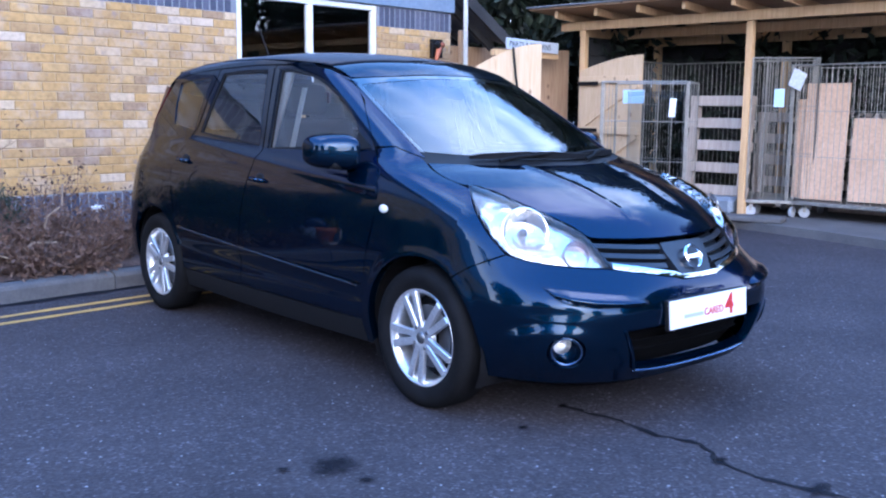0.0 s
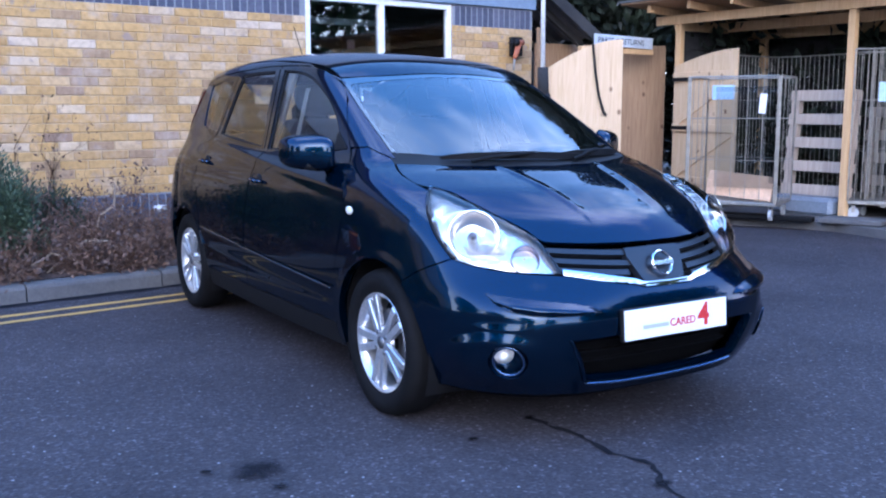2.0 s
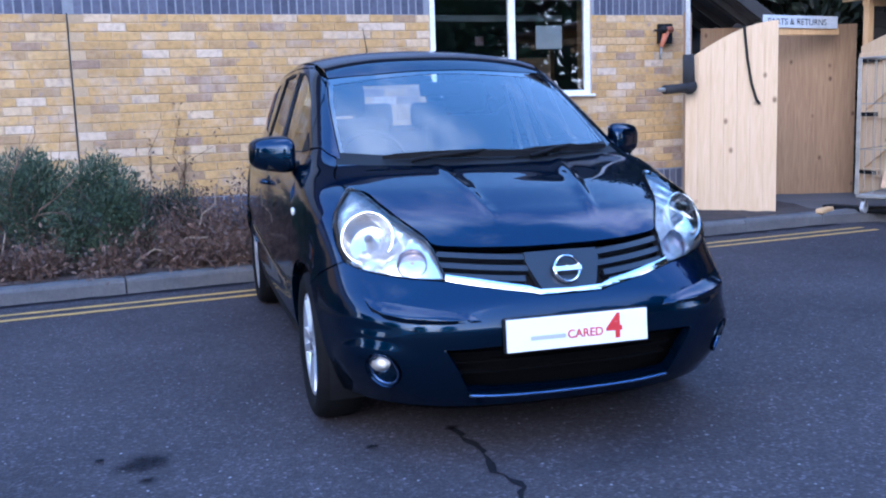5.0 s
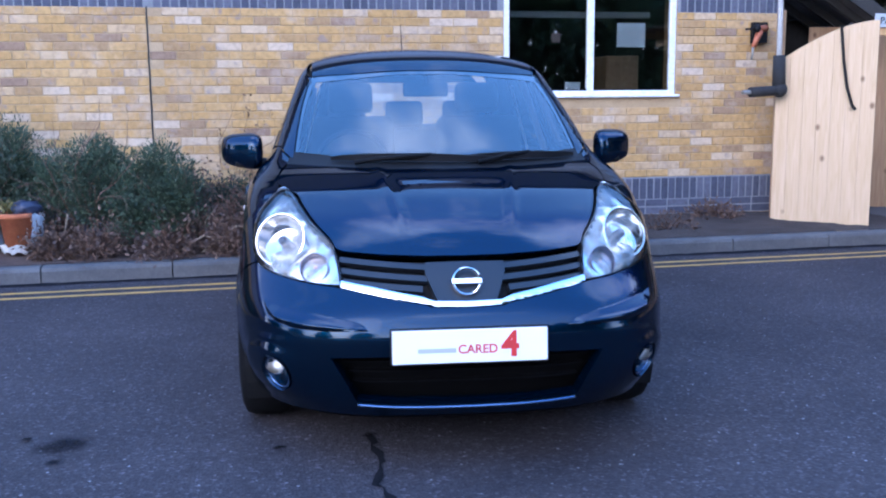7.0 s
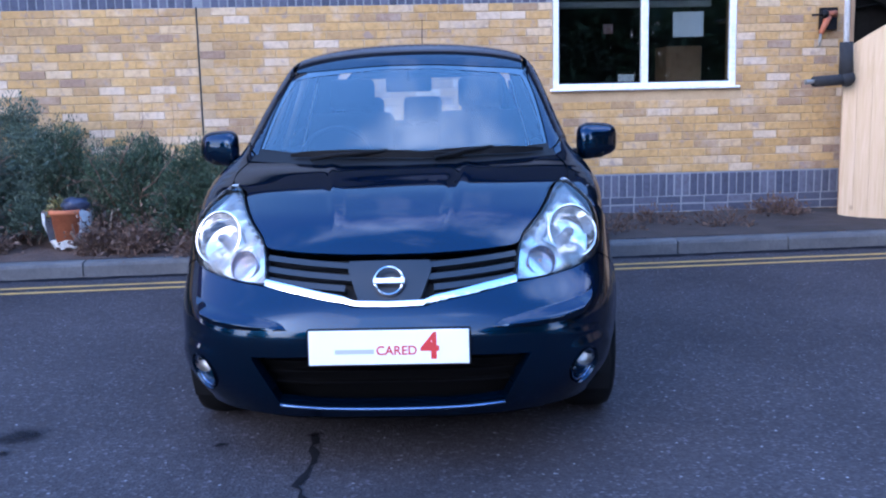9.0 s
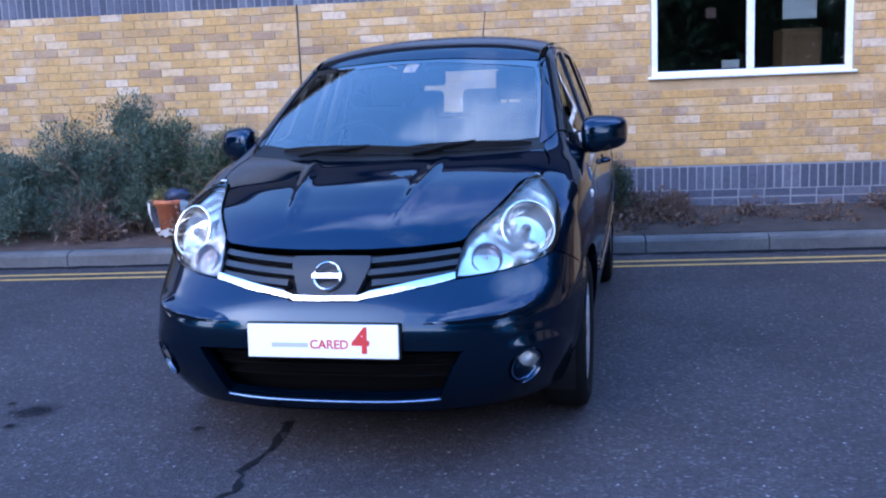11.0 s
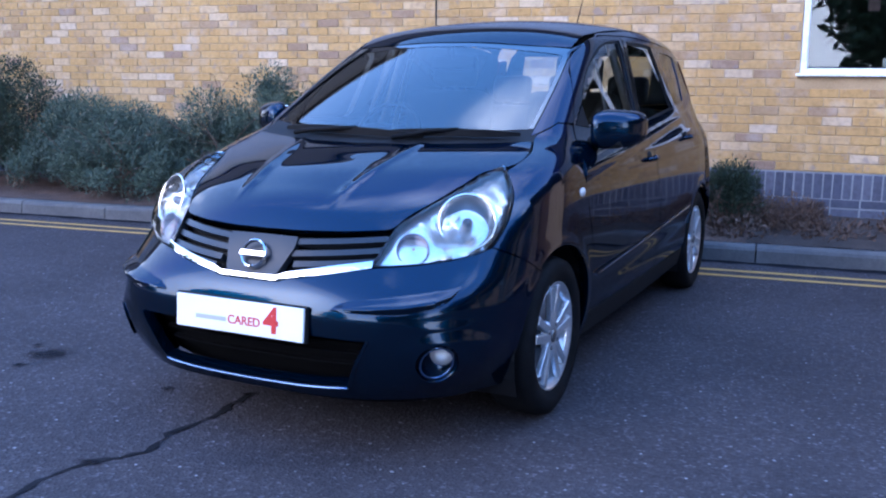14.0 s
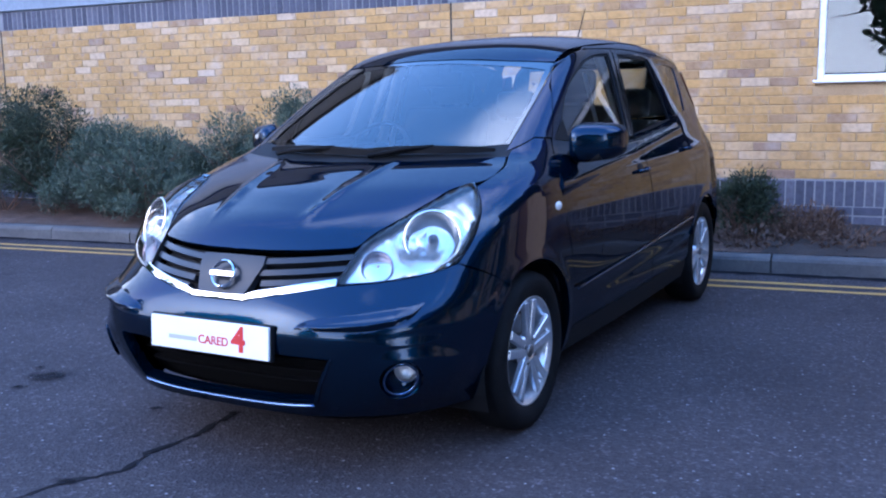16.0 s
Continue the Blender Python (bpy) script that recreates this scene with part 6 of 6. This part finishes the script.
for doors, hy, hz in ((f_doors, 1.30, 0.885), (r_doors, 2.19, 0.945)):
    for s, door in zip((1, -1), doors):
        c0 = meet("side", np.array([[hy, hz], [hy - 0.08, hz]]))
        bm = bmesh.new()
        add_path(bm, [(s * (c0[0][0] + 0.002), hy + 0.058, hz + 0.004), (s * (c0[0][0] + 0.028), hy + 0.045, hz + 0.006), (s * (c0[0][0] + 0.036), hy, hz + 0.006), (s * (c0[1][0] + 0.028), hy - 0.040, hz + 0.003), (s * (c0[1][0] + 0.0), hy - 0.060, hz)], 0.0105, 8)
        part("door_handle", bm, M_PAINT, door, "painted bar door handle", True)
        bm = bmesh.new()
        bmesh.ops.create_uvsphere(bm, u_segments=16, v_segments=8, radius=1, matrix=Matrix.Translation((s * (c0[0][0] - 0.006), hy - 0.01, hz - 0.002)) @ Matrix.Diagonal((0.010, 0.050, 0.040, 1)))
        part("handle_cup", bm, M_BLACK, door, "", True)

# rubbing strips
for doors, y0, y1 in ((f_doors, 0.42, 1.476), (r_doors, 1.502, 2.22)):
    ys = np.linspace(y0, y1, 16)
    mp = meet("side", np.stack([ys, 0.470 + 0.047 * (ys - 0.42)], -1))
    mp = mp + gradient(mp) * 0.006
    for s, door in zip((1, -1), doors):
        swept("side_moulding", mp * (s, 1, 1), 0.0065, M_MOULD, door, "thin glossy rubbing strip along the door")

# rear quarter
q_out = [tuple(q) for q in curve2([(2.113, 1.470, 1), (2.30, 1.463), (2.58, 1.440), (2.74, 1.395, 1), (2.83, 1.25), (2.93, 1.08), (2.99, 0.95), (3.03, 0.75), (3.05, 0.58, 1)], 4, closed=False)]
q_out += [(2.99, 0.50)] + arc(WHEELBASE, AZ, ARCH, 28, 156, 14)
q_out += [(2.283, 0.60), (2.323, 0.74), (2.353, 0.88), (2.298, 1.0), (2.183, 1.145), (2.158, 1.335)]
quarter = skin("rear_quarter", "side", q_out, M_PAINT, car, holes=[q_glass], step=(0.04, 0.03), mirror=True, dent=arch_lip(WHEELBASE))
for ob in skin("quarter_window", "side", grown(q_glass, 0.003), M_TINT, quarter, step=(0.08, 0.05), rise=-0.006, flange=0, mirror=True):
    ob.visible_shadow = False
rb = [(2.985, 0.495), (3.05, 0.575), (3.30, 0.58), (3.34, 0.40), (3.30, 0.20), (2.93, 0.20)] + arc(WHEELBASE, AZ, ARCH, -10, 26, 5)
skin("rear_bumper", "side", rb, M_PAINT, car, step=(0.03, 0.04), mirror=True)
skin("rear_bumper", "rear", [(-0.72, 0.575), (0.72, 0.575), (0.72, 0.21), (-0.72, 0.21)], M_PAINT, car, step=(0.08, 0.05))
# tail lamps
skin("tail_lamp", "side", [(2.785, 1.37), (2.87, 1.385), (2.985, 1.10), (3.075, 0.93), (2.995, 0.93), (2.935, 1.08), (2.835, 1.25)], mat("red_lamp_lens", (0.06, 0.006, 0.008), 0.15), car, step=(0.04, 0.03), mirror=True, rise=0.004, label="tall red tail lamp")
# tailgate
TG = [(-0.66, 0.60), (0.66, 0.60), (0.64, 1.0), (0.50, 1.475), (-0.50, 1.475), (-0.64, 1.0)]
BW = [(-0.55, 1.04), (0.55, 1.04), (0.46, 1.42), (-0.46, 1.42)]
gate_panel = skin("tailgate", "rear", TG, M_PAINT, car, holes=[BW], step=(0.06, 0.05), label="closed tailgate with rear window")[0]
skin("rear_window", "rear", grown(BW, 0.004), M_TINT, gate_panel, step=(0.1, 0.06), rise=-0.006, flange=0)[0].visible_shadow = False
RC = [(0.62, 0.585), (0.765, 0.585), (0.775, 0.75), (0.765, 0.90), (0.715, 1.0), (0.655, 1.15), (0.56, 1.40), (0.50, 1.468), (0.45, 1.468), (0.60, 1.0)]
skin("rear_corner", "rear", RC, M_PAINT, car, step=(0.04, 0.05), rise=-0.005, flange=0, mirror=True)
# sill: its undercut shade is drawn as black instead of body paint
skin("sill", "side", [(0.36, 0.205), (0.415, 0.305), (1.5, 0.305), (2.195, 0.305), (2.220, 0.205), (1.3, 0.195)], M_BLACK, car, step=(0.08, 0.03), mirror=True, label="sill below the doors, its undercut shade drawn as black")

# pillars and roof
roof_half = [tuple(q) for q in curve2([(0.0, 0.783), (0.30, 0.805), (0.45, 0.840), (0.550, 0.875, 1), (0.556, 1.2), (0.556, 1.7), (0.54, 2.2), (0.495, 2.70), (0.46, 2.84, 1), (0.25, 2.88), (0.0, 2.89)], 4, closed=False)]
skin("roof", "top", both_ways(roof_half), M_PAINT, car, step=(0.08, 0.05), flange=0.012)
edge_top = meet("top", np.array([(0.562, 1.2), (0.562, 1.7), (0.546, 2.2), (0.501, 2.70)]))
pil = [(float(q[1]), float(q[2])) for q in screen_edge] + [(float(q[1]), float(q[2])) for q in edge_top]
pil += [(2.74, 1.40), (2.58, 1.446), (2.30, 1.470), (2.105, 1.476), (1.70, 1.486), (1.492, 1.483), (1.18, 1.472), (1.00, 1.442), (0.82, 1.378), (0.68, 1.294), (0.56, 1.191), (0.455, 1.084), (0.35, 1.090)]
skin("side_frame", "side", pil, M_PAINT, car, step=(0.05, 0.02), mirror=True, flange=0.012, label="body-coloured screen pillar and roof rail")
# spoiler
bm = bmesh.new()
add_box(bm, (0.92, 0.20, 0.030), (0, 2.87, 1.478), m=Matrix.Rotation(radians(-7), 4, "X"), bevel=0.015, seg=2)
part("roof_spoiler", bm, M_PAINT, car, "", True)
# aerial
bm = bmesh.new()
add_tube(bm, (0, 2.55, 1.53), (0, 2.575, 1.56), 0.018, 0.012, 12)
add_tube(bm, (0, 2.57, 1.555), (0, 2.74, 1.80), 0.004, 0.0025, 6)
part("aerial", bm, M_BLACK, car)

# mirrors
def rounded(c, e):
    return math.copysign(abs(c) ** e, c) if abs(c) > 1e-6 else 0.0


for s in (1, -1):
    bm = bmesh.new()
    bmesh.ops.create_uvsphere(bm, u_segments=36, v_segments=24, radius=1.0, matrix=Matrix.Rotation(radians(90), 4, "X"))
    for v in bm.verts:
        c = v.co
        x, y, z = rounded(c.x, 0.5), c.y, rounded(c.z, 0.5)
        y = y * 0.30 if y > 0 else -abs(y) ** 0.8
        z *= 1 - 0.13 * x - 0.06 * x * x
        z += 0.10 * y * (z > 0) + 0.06 * x
        y += 0.62 * x
        v.co = (s * (0.872 + 0.100 * x), 0.590 + 0.098 * y, 1.060 + 0.080 * z)
    if s < 0:
        bmesh.ops.reverse_faces(bm, faces=bm.faces)
    door_mirror = part("door_mirror", bm, M_PAINT, car, "painted door mirror with dark base", True)
    bm = bmesh.new()
    add_box(bm, (0.22, 0.075, 0.050), (s * 0.790, 0.545, 1.003), m=Matrix.Rotation(radians(-s * 4), 4, "Y"), bevel=0.018, seg=2)
    part("mirror_arm", bm, M_BLACK, door_mirror, "black plastic arm", True)
    bm = bmesh.new()
    add_box(bm, (0.16, 0.012, 0.105), (s * 0.872, 0.626, 1.070), m=Matrix.Rotation(radians(s * 28), 4, "Z"), bevel=0.004)
    part("mirror_glass", bm, M_CHROME, door_mirror)
skin_pts = [(0.475, 1.075), (0.60, 1.062), (0.60, 1.150)]
skin("mirror_base", "side", skin_pts, M_BLACK, car, step=(0.05, 0.05), rise=0.004, flange=0.004, mirror=True)

# side repeaters
for s in (1, -1):
    c0 = meet("side", np.array([[0.235, 0.828]]))[0]
    bm = bmesh.new()
    bmesh.ops.create_uvsphere(bm, u_segments=18, v_segments=10, radius=1, matrix=Matrix.Translation((s * c0[0], c0[1], c0[2])) @ Matrix.Diagonal((0.008, 0.030, 0.018, 1)))
    part("side_repeater", bm, mat("repeater_lens", (0.75, 0.72, 0.66), 0.15), car, "small oval clear side repeater", True)

# wipers
def on_glass(x, up, lift):
    return meet("top", np.array([[x, -0.040 + 0.585 * x * x + up]]))[0] + np.array([0, -0.4 * lift, lift])


for x0, x1, pivot, reach in ((-0.46, 0.25, -0.20, 0.022), (0.04, 0.59, 0.30, 0.018)):
    n = 14
    line = [on_glass(x0 + (x1 - x0) * i / n, 0.012 + reach * math.sin(math.pi * min(1, 0.15 + i / n)), 0.012) for i in range(n + 1)]
    mid_x = (x0 + x1) / 2
    arm_line = [on_glass(x0 + 0.10, -0.020, 0.012), on_glass(x0 + 0.18, -0.008, 0.024), on_glass(mid_x - 0.05, 0.010, 0.030), on_glass(mid_x + 0.06, 0.012 + reach, 0.030)]
    w = swept("wiper", arm_line, 0.009, M_RUBBER, car, "black windscreen wiper lying at the base of the glass")
    vs, fs = [], []
    for i, q in enumerate(line):
        k = 0.35 + 1.0 * math.sin(math.pi * i / n) ** 0.5
        vs += [(q[0], q[1] - 0.012 * k, q[2] - 0.008), (q[0], q[1] - 0.009 * k, q[2] + 0.016 * k), (q[0], q[1] + 0.006 * k, q[2] + 0.018 * k), (q[0], q[1] + 0.010 * k, q[2] - 0.004)]
    for k in range(n):
        for c in range(4):
            fs.append((4 * k + c, 4 * k + 4 + c, 4 * k + 4 + (c + 1) % 4, 4 * k + (c + 1) % 4))
    fs += [(0, 1, 2, 3), (4 * n + 3, 4 * n + 2, 4 * n + 1, 4 * n)]
    raw("blade", vs, fs, M_RUBBER, w)


# wheels
def spoke_outline(a, r0, r1, w0, w1, shift):
    c, s = math.cos(a), math.sin(a)
    pts = []
    for r, w in ((r0, w0), (r1, w1), (r1, -w1), (r0, -w0)):
        u, v = r, w + shift * (0.35 + 0.65 * (r - r0) / (r1 - r0))
        pts.append((u * c - v * s, u * s + v * c))
    return pts


def build_wheel():
    w = empty("wheel", Matrix(), "", "")
    w["label"] = "five-twin-spoke silver alloy wheel with black tyre"
    bm = bmesh.new()
    add_lathe(bm, [(0.205, -0.075), (0.225, -0.088), (0.268, -0.094), (0.292, -0.082), (0.303, -0.05), (0.304, 0.0), (0.303, 0.05), (0.292, 0.082), (0.268, 0.094), (0.240, 0.092), (0.212, 0.080), (0.200, 0.068)], 56)
    part("tyre", bm, M_RUBBER, w, "", True)
    bm = bmesh.new()
    add_lathe(bm, [(0.200, -0.08), (0.188, -0.05), (0.180, 0.02), (0.183, 0.060), (0.195, 0.070), (0.204, 0.076), (0.208, 0.080), (0.206, 0.070)], 56)
    rim = part("rim", bm, M_ALLOY, w, "", True)
    for k in range(5):
        for sh in (0.036, -0.036):
            bm = extruded(spoke_outline(2 * math.pi * k / 5 + math.pi / 2, 0.034, 0.192, 0.0165, 0.0175, sh), 0.022, pose(0, 0, 0.050))
            for v in bm.verts:
                r = math.hypot(v.co.x, v.co.y)
                v.co.z += 0.012 * math.sin(min(r / 0.19, 1) * math.pi) - 0.004 + 0.012 * (r > 0.1)
            bmesh.ops.bevel(bm, geom=[e for e in bm.edges], offset=0.004, segments=1, affect="EDGES")
            part("spoke", bm, M_ALLOY, rim)
    bm = bmesh.new()
    add_lathe(bm, [(0.072, 0.050), (0.068, 0.066), (0.060, 0.071), (0.034, 0.078), (0.030, 0.074), (0.0, 0.074)], 30)
    part("hub", bm, M_ALLOY, rim, "", True)
    for k in range(4):
        bm = bmesh.new()
        a = 2 * math.pi * (k + 0.5) / 4
        add_lathe(bm, [(0.0085, 0.0), (0.0085, 0.0785), (0.0, 0.0785)], 12, pose(0.048 * math.cos(a), 0.048 * math.sin(a), 0))
        part("wheel_bolt", bm, M_STEEL, rim, "", True)
    bm = bmesh.new()
    add_lathe(bm, [(0.026, 0.074), (0.024, 0.080), (0.0, 0.081)], 24)
    part("hub_cap", bm, M_STEEL, rim, "", True)
    bm = bmesh.new()
    add_lathe(bm, [(0.06, 0.025), (0.135, 0.025), (0.135, 0.005), (0.06, 0.005)], 36)
    part("brake_disc", bm, M_STEEL, w)
    bm = bmesh.new()
    add_lathe(bm, [(0.19, -0.03), (0.0, -0.03)], 30)
    part("backplate", bm, M_BLACK, w)
    return w


first = build_wheel()
first.parent = car
spots = [(s * TRACK, y, s) for s in (1, -1) for y in (0.0, WHEELBASE)]
for i, (x, y, s) in enumerate(spots):
    m = Matrix.Translation((x, y, 0.302)) @ Matrix.Rotation(radians(90 * s), 4, "Y") @ Matrix.Rotation(radians(17 + 31 * i), 4, "Z")
    if i == 0:
        first.matrix_basis = m
    else:
        copy_thing(first, m)
# wheel housings and floor pan
for s in (1, -1):
    for cy in (0.0, WHEELBASE):
        vs, fs = [], []
        ring = arc(cy, AZ, ARCH + 0.012, -25, 205, 20)
        for yy, zz in ring:
            vs += [(s * 0.795, yy, zz), (s * 0.50, yy, zz)]
        for k in range(len(ring) - 1):
            fs.append((2 * k, 2 * k + 1, 2 * k + 3, 2 * k + 2))
        n = len(vs)
        fs.append(tuple(range(1, n, 2)))
        raw("wheel_housing", vs, fs, M_BLACK, car)
part("floor_pan", box((1.30, 3.3, 0.10), (0, 1.25, 0.24), bevel=0.02), M_BLACK, car)
part("inner_front", box((0.96, 0.50, 0.36), (0, -0.33, 0.42), bevel=0.02), M_BLACK, car)

# cabin
part("cabin_floor", box((1.36, 2.4, 0.05), (0, 1.8, 0.38)), M_CABIN, car)
bm = bmesh.new()
prof = [(0.05, 0.93), (0.20, 1.000), (0.45, 1.010), (0.62, 0.965), (0.70, 0.88), (0.66, 0.60), (0.10, 0.55)]
bm = extruded(prof, 1.20, Matrix(((0, 0, 1, -0.60), (1, 0, 0, 0), (0, 1, 0, 0), (0, 0, 0, 1))))
bmesh.ops.bevel(bm, geom=bm.edges[:], offset=0.02, segments=2, affect="EDGES")
part("dashboard", bm, M_CABIN, car, "dark grey moulded dashboard", True)
bm = bmesh.new()
add_lathe(bm, [(0.170, -0.012), (0.186, 0.0), (0.170, 0.012), (0.160, 0.0), (0.170, -0.012)], 36)
add_box(bm, (0.31, 0.05, 0.02), bevel=0.006)
add_box(bm, (0.05, 0.16, 0.02), (0, -0.08, 0), bevel=0.006)
bmesh.ops.transform(bm, matrix=Matrix.Translation((-0.36, 0.80, 0.98)) @ Matrix.Rotation(radians(62), 4, "X"), verts=bm.verts)
part("steering_wheel", bm, M_CABIN, car, "", True)


def seat(x, y, width, back_h, rest):
    bm = bmesh.new()
    add_box(bm, (width, 0.50, 0.16), (x, y, 0.62), m=Matrix.Rotation(radians(6), 4, "X"), bevel=0.05, seg=3)
    st = part("seat", bm, M_SEAT, car, "dark grey fabric seat with headrest", True)
    bm = bmesh.new()
    add_box(bm, (width, 0.15, back_h), (x, y + 0.32, 0.68 + back_h / 2), m=Matrix.Rotation(radians(-14), 4, "X"), bevel=0.055, seg=3)
    part("backrest", bm, M_SEAT, st, "", True)
    for dx in rest:
        bm = bmesh.new()
        add_box(bm, (0.25, 0.09, 0.17), (x + dx, y + 0.44, 0.68 + back_h + 0.10), m=Matrix.Rotation(radians(-10), 4, "X"), bevel=0.04, seg=3)
        add_tube(bm, (x + dx - 0.06, y + 0.42, 0.66 + back_h), (x + dx - 0.06, y + 0.44, 0.72 + back_h), 0.007)
        add_tube(bm, (x + dx + 0.06, y + 0.42, 0.66 + back_h), (x + dx + 0.06, y + 0.44, 0.72 + back_h), 0.007)
        part("headrest", bm, M_SEAT, st, "", True)


seat(-0.36, 1.15, 0.48, 0.52, [0])
seat(0.36, 1.15, 0.48, 0.52, [0])
seat(0.0, 2.05, 1.18, 0.42, [-0.38, 0, 0.38])
bm = bmesh.new()
add_box(bm, (0.22, 0.03, 0.07), (0, 0.80, 1.335), m=Matrix.Rotation(radians(-15), 4, "X"), bevel=0.012, seg=2)
add_tube(bm, (0, 0.79, 1.35), (0, 0.80, 1.42), 0.010)
part("rear_view_mirror", bm, M_BLACK, car, "", True)
M_LINING = mottled("pale_roof_lining", (0.34, 0.34, 0.34), (0.42, 0.42, 0.41), 5, 0.95, 90, 0.1)
skin("roof_lining", "top", both_ways([(0.0, 0.90), (0.42, 0.98), (0.48, 1.3), (0.48, 2.2), (0.42, 2.7), (0.0, 2.72)]), M_LINING, car, step=(0.15, 0.15), rise=-0.04, flange=0)
for s in (1, -1):
    bm = box((0.05, 1.9, 0.42), (s * 0.715, 1.38, 0.80), bevel=0.02)
    part("door_lining", bm, M_CABIN, car)
for s in (1, -1):
    bm = bmesh.new()
    add_box(bm, (0.025, 0.085, 0.50), (s * 0.648, 1.40, 1.22), m=Matrix.Rotation(radians(-s * 19), 4, "Y"), bevel=0.008)
    part("pillar_lining", bm, M_LINING, car, "pale grey inner door pillar")
    bm = bmesh.new()
    add_box(bm, (0.004, 0.046, 0.62), (s * 0.60, 1.34, 1.06), m=Matrix.Rotation(radians(-s * 15), 4, "Y"))
    part("seat_belt", bm, M_LINING, car, "pale seat belt hanging at the door pillar")
part("load_cover", box((1.1, 0.5, 0.03), (0, 2.70, 0.98), bevel=0.005), M_CABIN, car)

# ---- brickwork, piece by piece ----
def brick_mesh(l, h, d, name, material):
    bm = box((l, d, h), bevel=0.004)
    me = mesh_of(bm, name)
    me.materials.append(material)
    return me


PITCH, COURSE = 0.225, 0.075
JOINTS = (2.076, -3.62)
me_full = [brick_mesh(l, h, 0.03, "brick", M_BRICK) for l, h in ((0.2185, 0.0685), (0.216, 0.0675), (0.220, 0.069), (0.2175, 0.067))]
me_sold = brick_mesh(0.0655, 0.205, 0.03, "soldier_brick", M_BLUE)
rnd = random.Random(11)
joined = {"buff": [], "blue": []}


def lay(me, x, z, near, kind, l, h):
    y = WALL_Y + 0.015 + rnd.uniform(-0.002, 0.002)
    if near:
        ob = new(me.name.split(".")[0], me)
        ob.parent = wall
        ob.location = (x, y, z)
        ob.rotation_euler = (0, rnd.uniform(-0.007, 0.007), rnd.uniform(-0.006, 0.006))
    else:
        joined[kind].append((x, y, z, l, h))


def blocked(x0, x1, z0, z1):
    if x1 > WIN[0] - 0.005 and x0 < WIN[1] + 0.005 and z1 > WIN[2] - 0.04:
        return True
    return any(x0 < j + 0.008 and x1 > j - 0.008 for j in JOINTS)


near_count = 0
Z0 = 0.54
for c in range(21):
    z = Z0 + COURSE * (c + 0.5)
    x = X0 + (0.1125 if c % 2 else 0.0)
    while x < X1 - 0.05:
        l = 0.2185
        a, b = x, x + l
        cut = [e for e in (WIN[0] - 0.006, X1, JOINTS[0] - 0.008, JOINTS[1] - 0.008) if a + 0.03 < e < b and not (e == WIN[0] - 0.006 and z < WIN[2] - 0.03)]
        nxt = x + PITCH
        if cut:
            b = min(cut)
        start = [e for e in (WIN[1] + 0.006, JOINTS[0] + 0.008, JOINTS[1] + 0.008) if a < e < b - 0.03 and not (e == WIN[1] + 0.006 and z < WIN[2] - 0.03)]
        if start:
            a = max(start)
        if not blocked(a, b, z - 0.033, z + 0.033):
            full = b - a > 0.21
            near = full and 2.1 < a < 5.2 and 0.75 < z and near_count < 300
            if near:
                near_count += 1
            lay(rnd.choice(me_full), (a + b) / 2 + rnd.uniform(-0.0015, 0.0015), z + rnd.uniform(-0.001, 0.001), near, "buff", b - a, 0.0655 + rnd.uniform(0.001, 0.004))
        x = nxt
near_sold = 0
for zc in (0.425, 2.215):
    x = X0 + 0.04
    while x < X1 - 0.03:
        if not blocked(x - 0.033, x + 0.033, zc - 0.1, zc + 0.1):
            near = 1.0 < x < 8.1 and near_sold < 240
            near_sold += near
            lay(me_sold, x, zc, near, "blue", 0.0655, 0.205)
        x += COURSE
for zc in (0.285, 0.21):
    x = X0
    while x < X1 - 0.1:
        lay(me_full[0], x + 0.1075, zc, False, "blue", 0.215, 0.0655)
        x += PITCH
for kind, material in (("buff", M_BRICK_J), ("blue", M_BLUE_J)):
    vs, fs = [], []
    for x, y, z, l, h in joined[kind]:
        k = len(vs)
        hx, hz, bv = l / 2, h / 2, 0.004
        y0, y1 = y - 0.015, y + 0.015
        vs += [(x - hx + bv, y0, z - hz + bv), (x + hx - bv, y0, z - hz + bv), (x + hx - bv, y0, z + hz - bv), (x - hx + bv, y0, z + hz - bv),
               (x - hx, y0 + bv, z - hz), (x + hx, y0 + bv, z - hz), (x + hx, y0 + bv, z + hz), (x - hx, y0 + bv, z + hz),
               (x - hx, y1, z - hz), (x + hx, y1, z - hz), (x + hx, y1, z + hz), (x - hx, y1, z + hz)]
        fs.append((k, k + 1, k + 2, k + 3))
        for i in range(4):
            j = (i + 1) % 4
            fs.append((k + i, k + 4 + i, k + 4 + j, k + j))
            fs.append((k + 4 + i, k + 8 + i, k + 8 + j, k + 4 + j))
    ob = raw("brick", vs, fs, material, wall)
    ob["kind"] = "stuff"
# pale mortar behind the blue courses
for zc, h in ((0.355, 0.37), (2.215, 0.212)):
    for a, b in (((X0, X1),) if zc < 1 else ((X0, WIN[0] - 0.004), (WIN[1] + 0.004, X1))):
        part("mortar_bed", box((b - a, 0.012, h), ((a + b) / 2, WALL_Y + 0.0085, zc)), M_MORTAR_LIGHT, wall)
for j in JOINTS:
    part("movement_joint", box((0.012, 0.01, 1.58), (j, WALL_Y + 0.006, 1.33)), M_DARKWALL, wall)
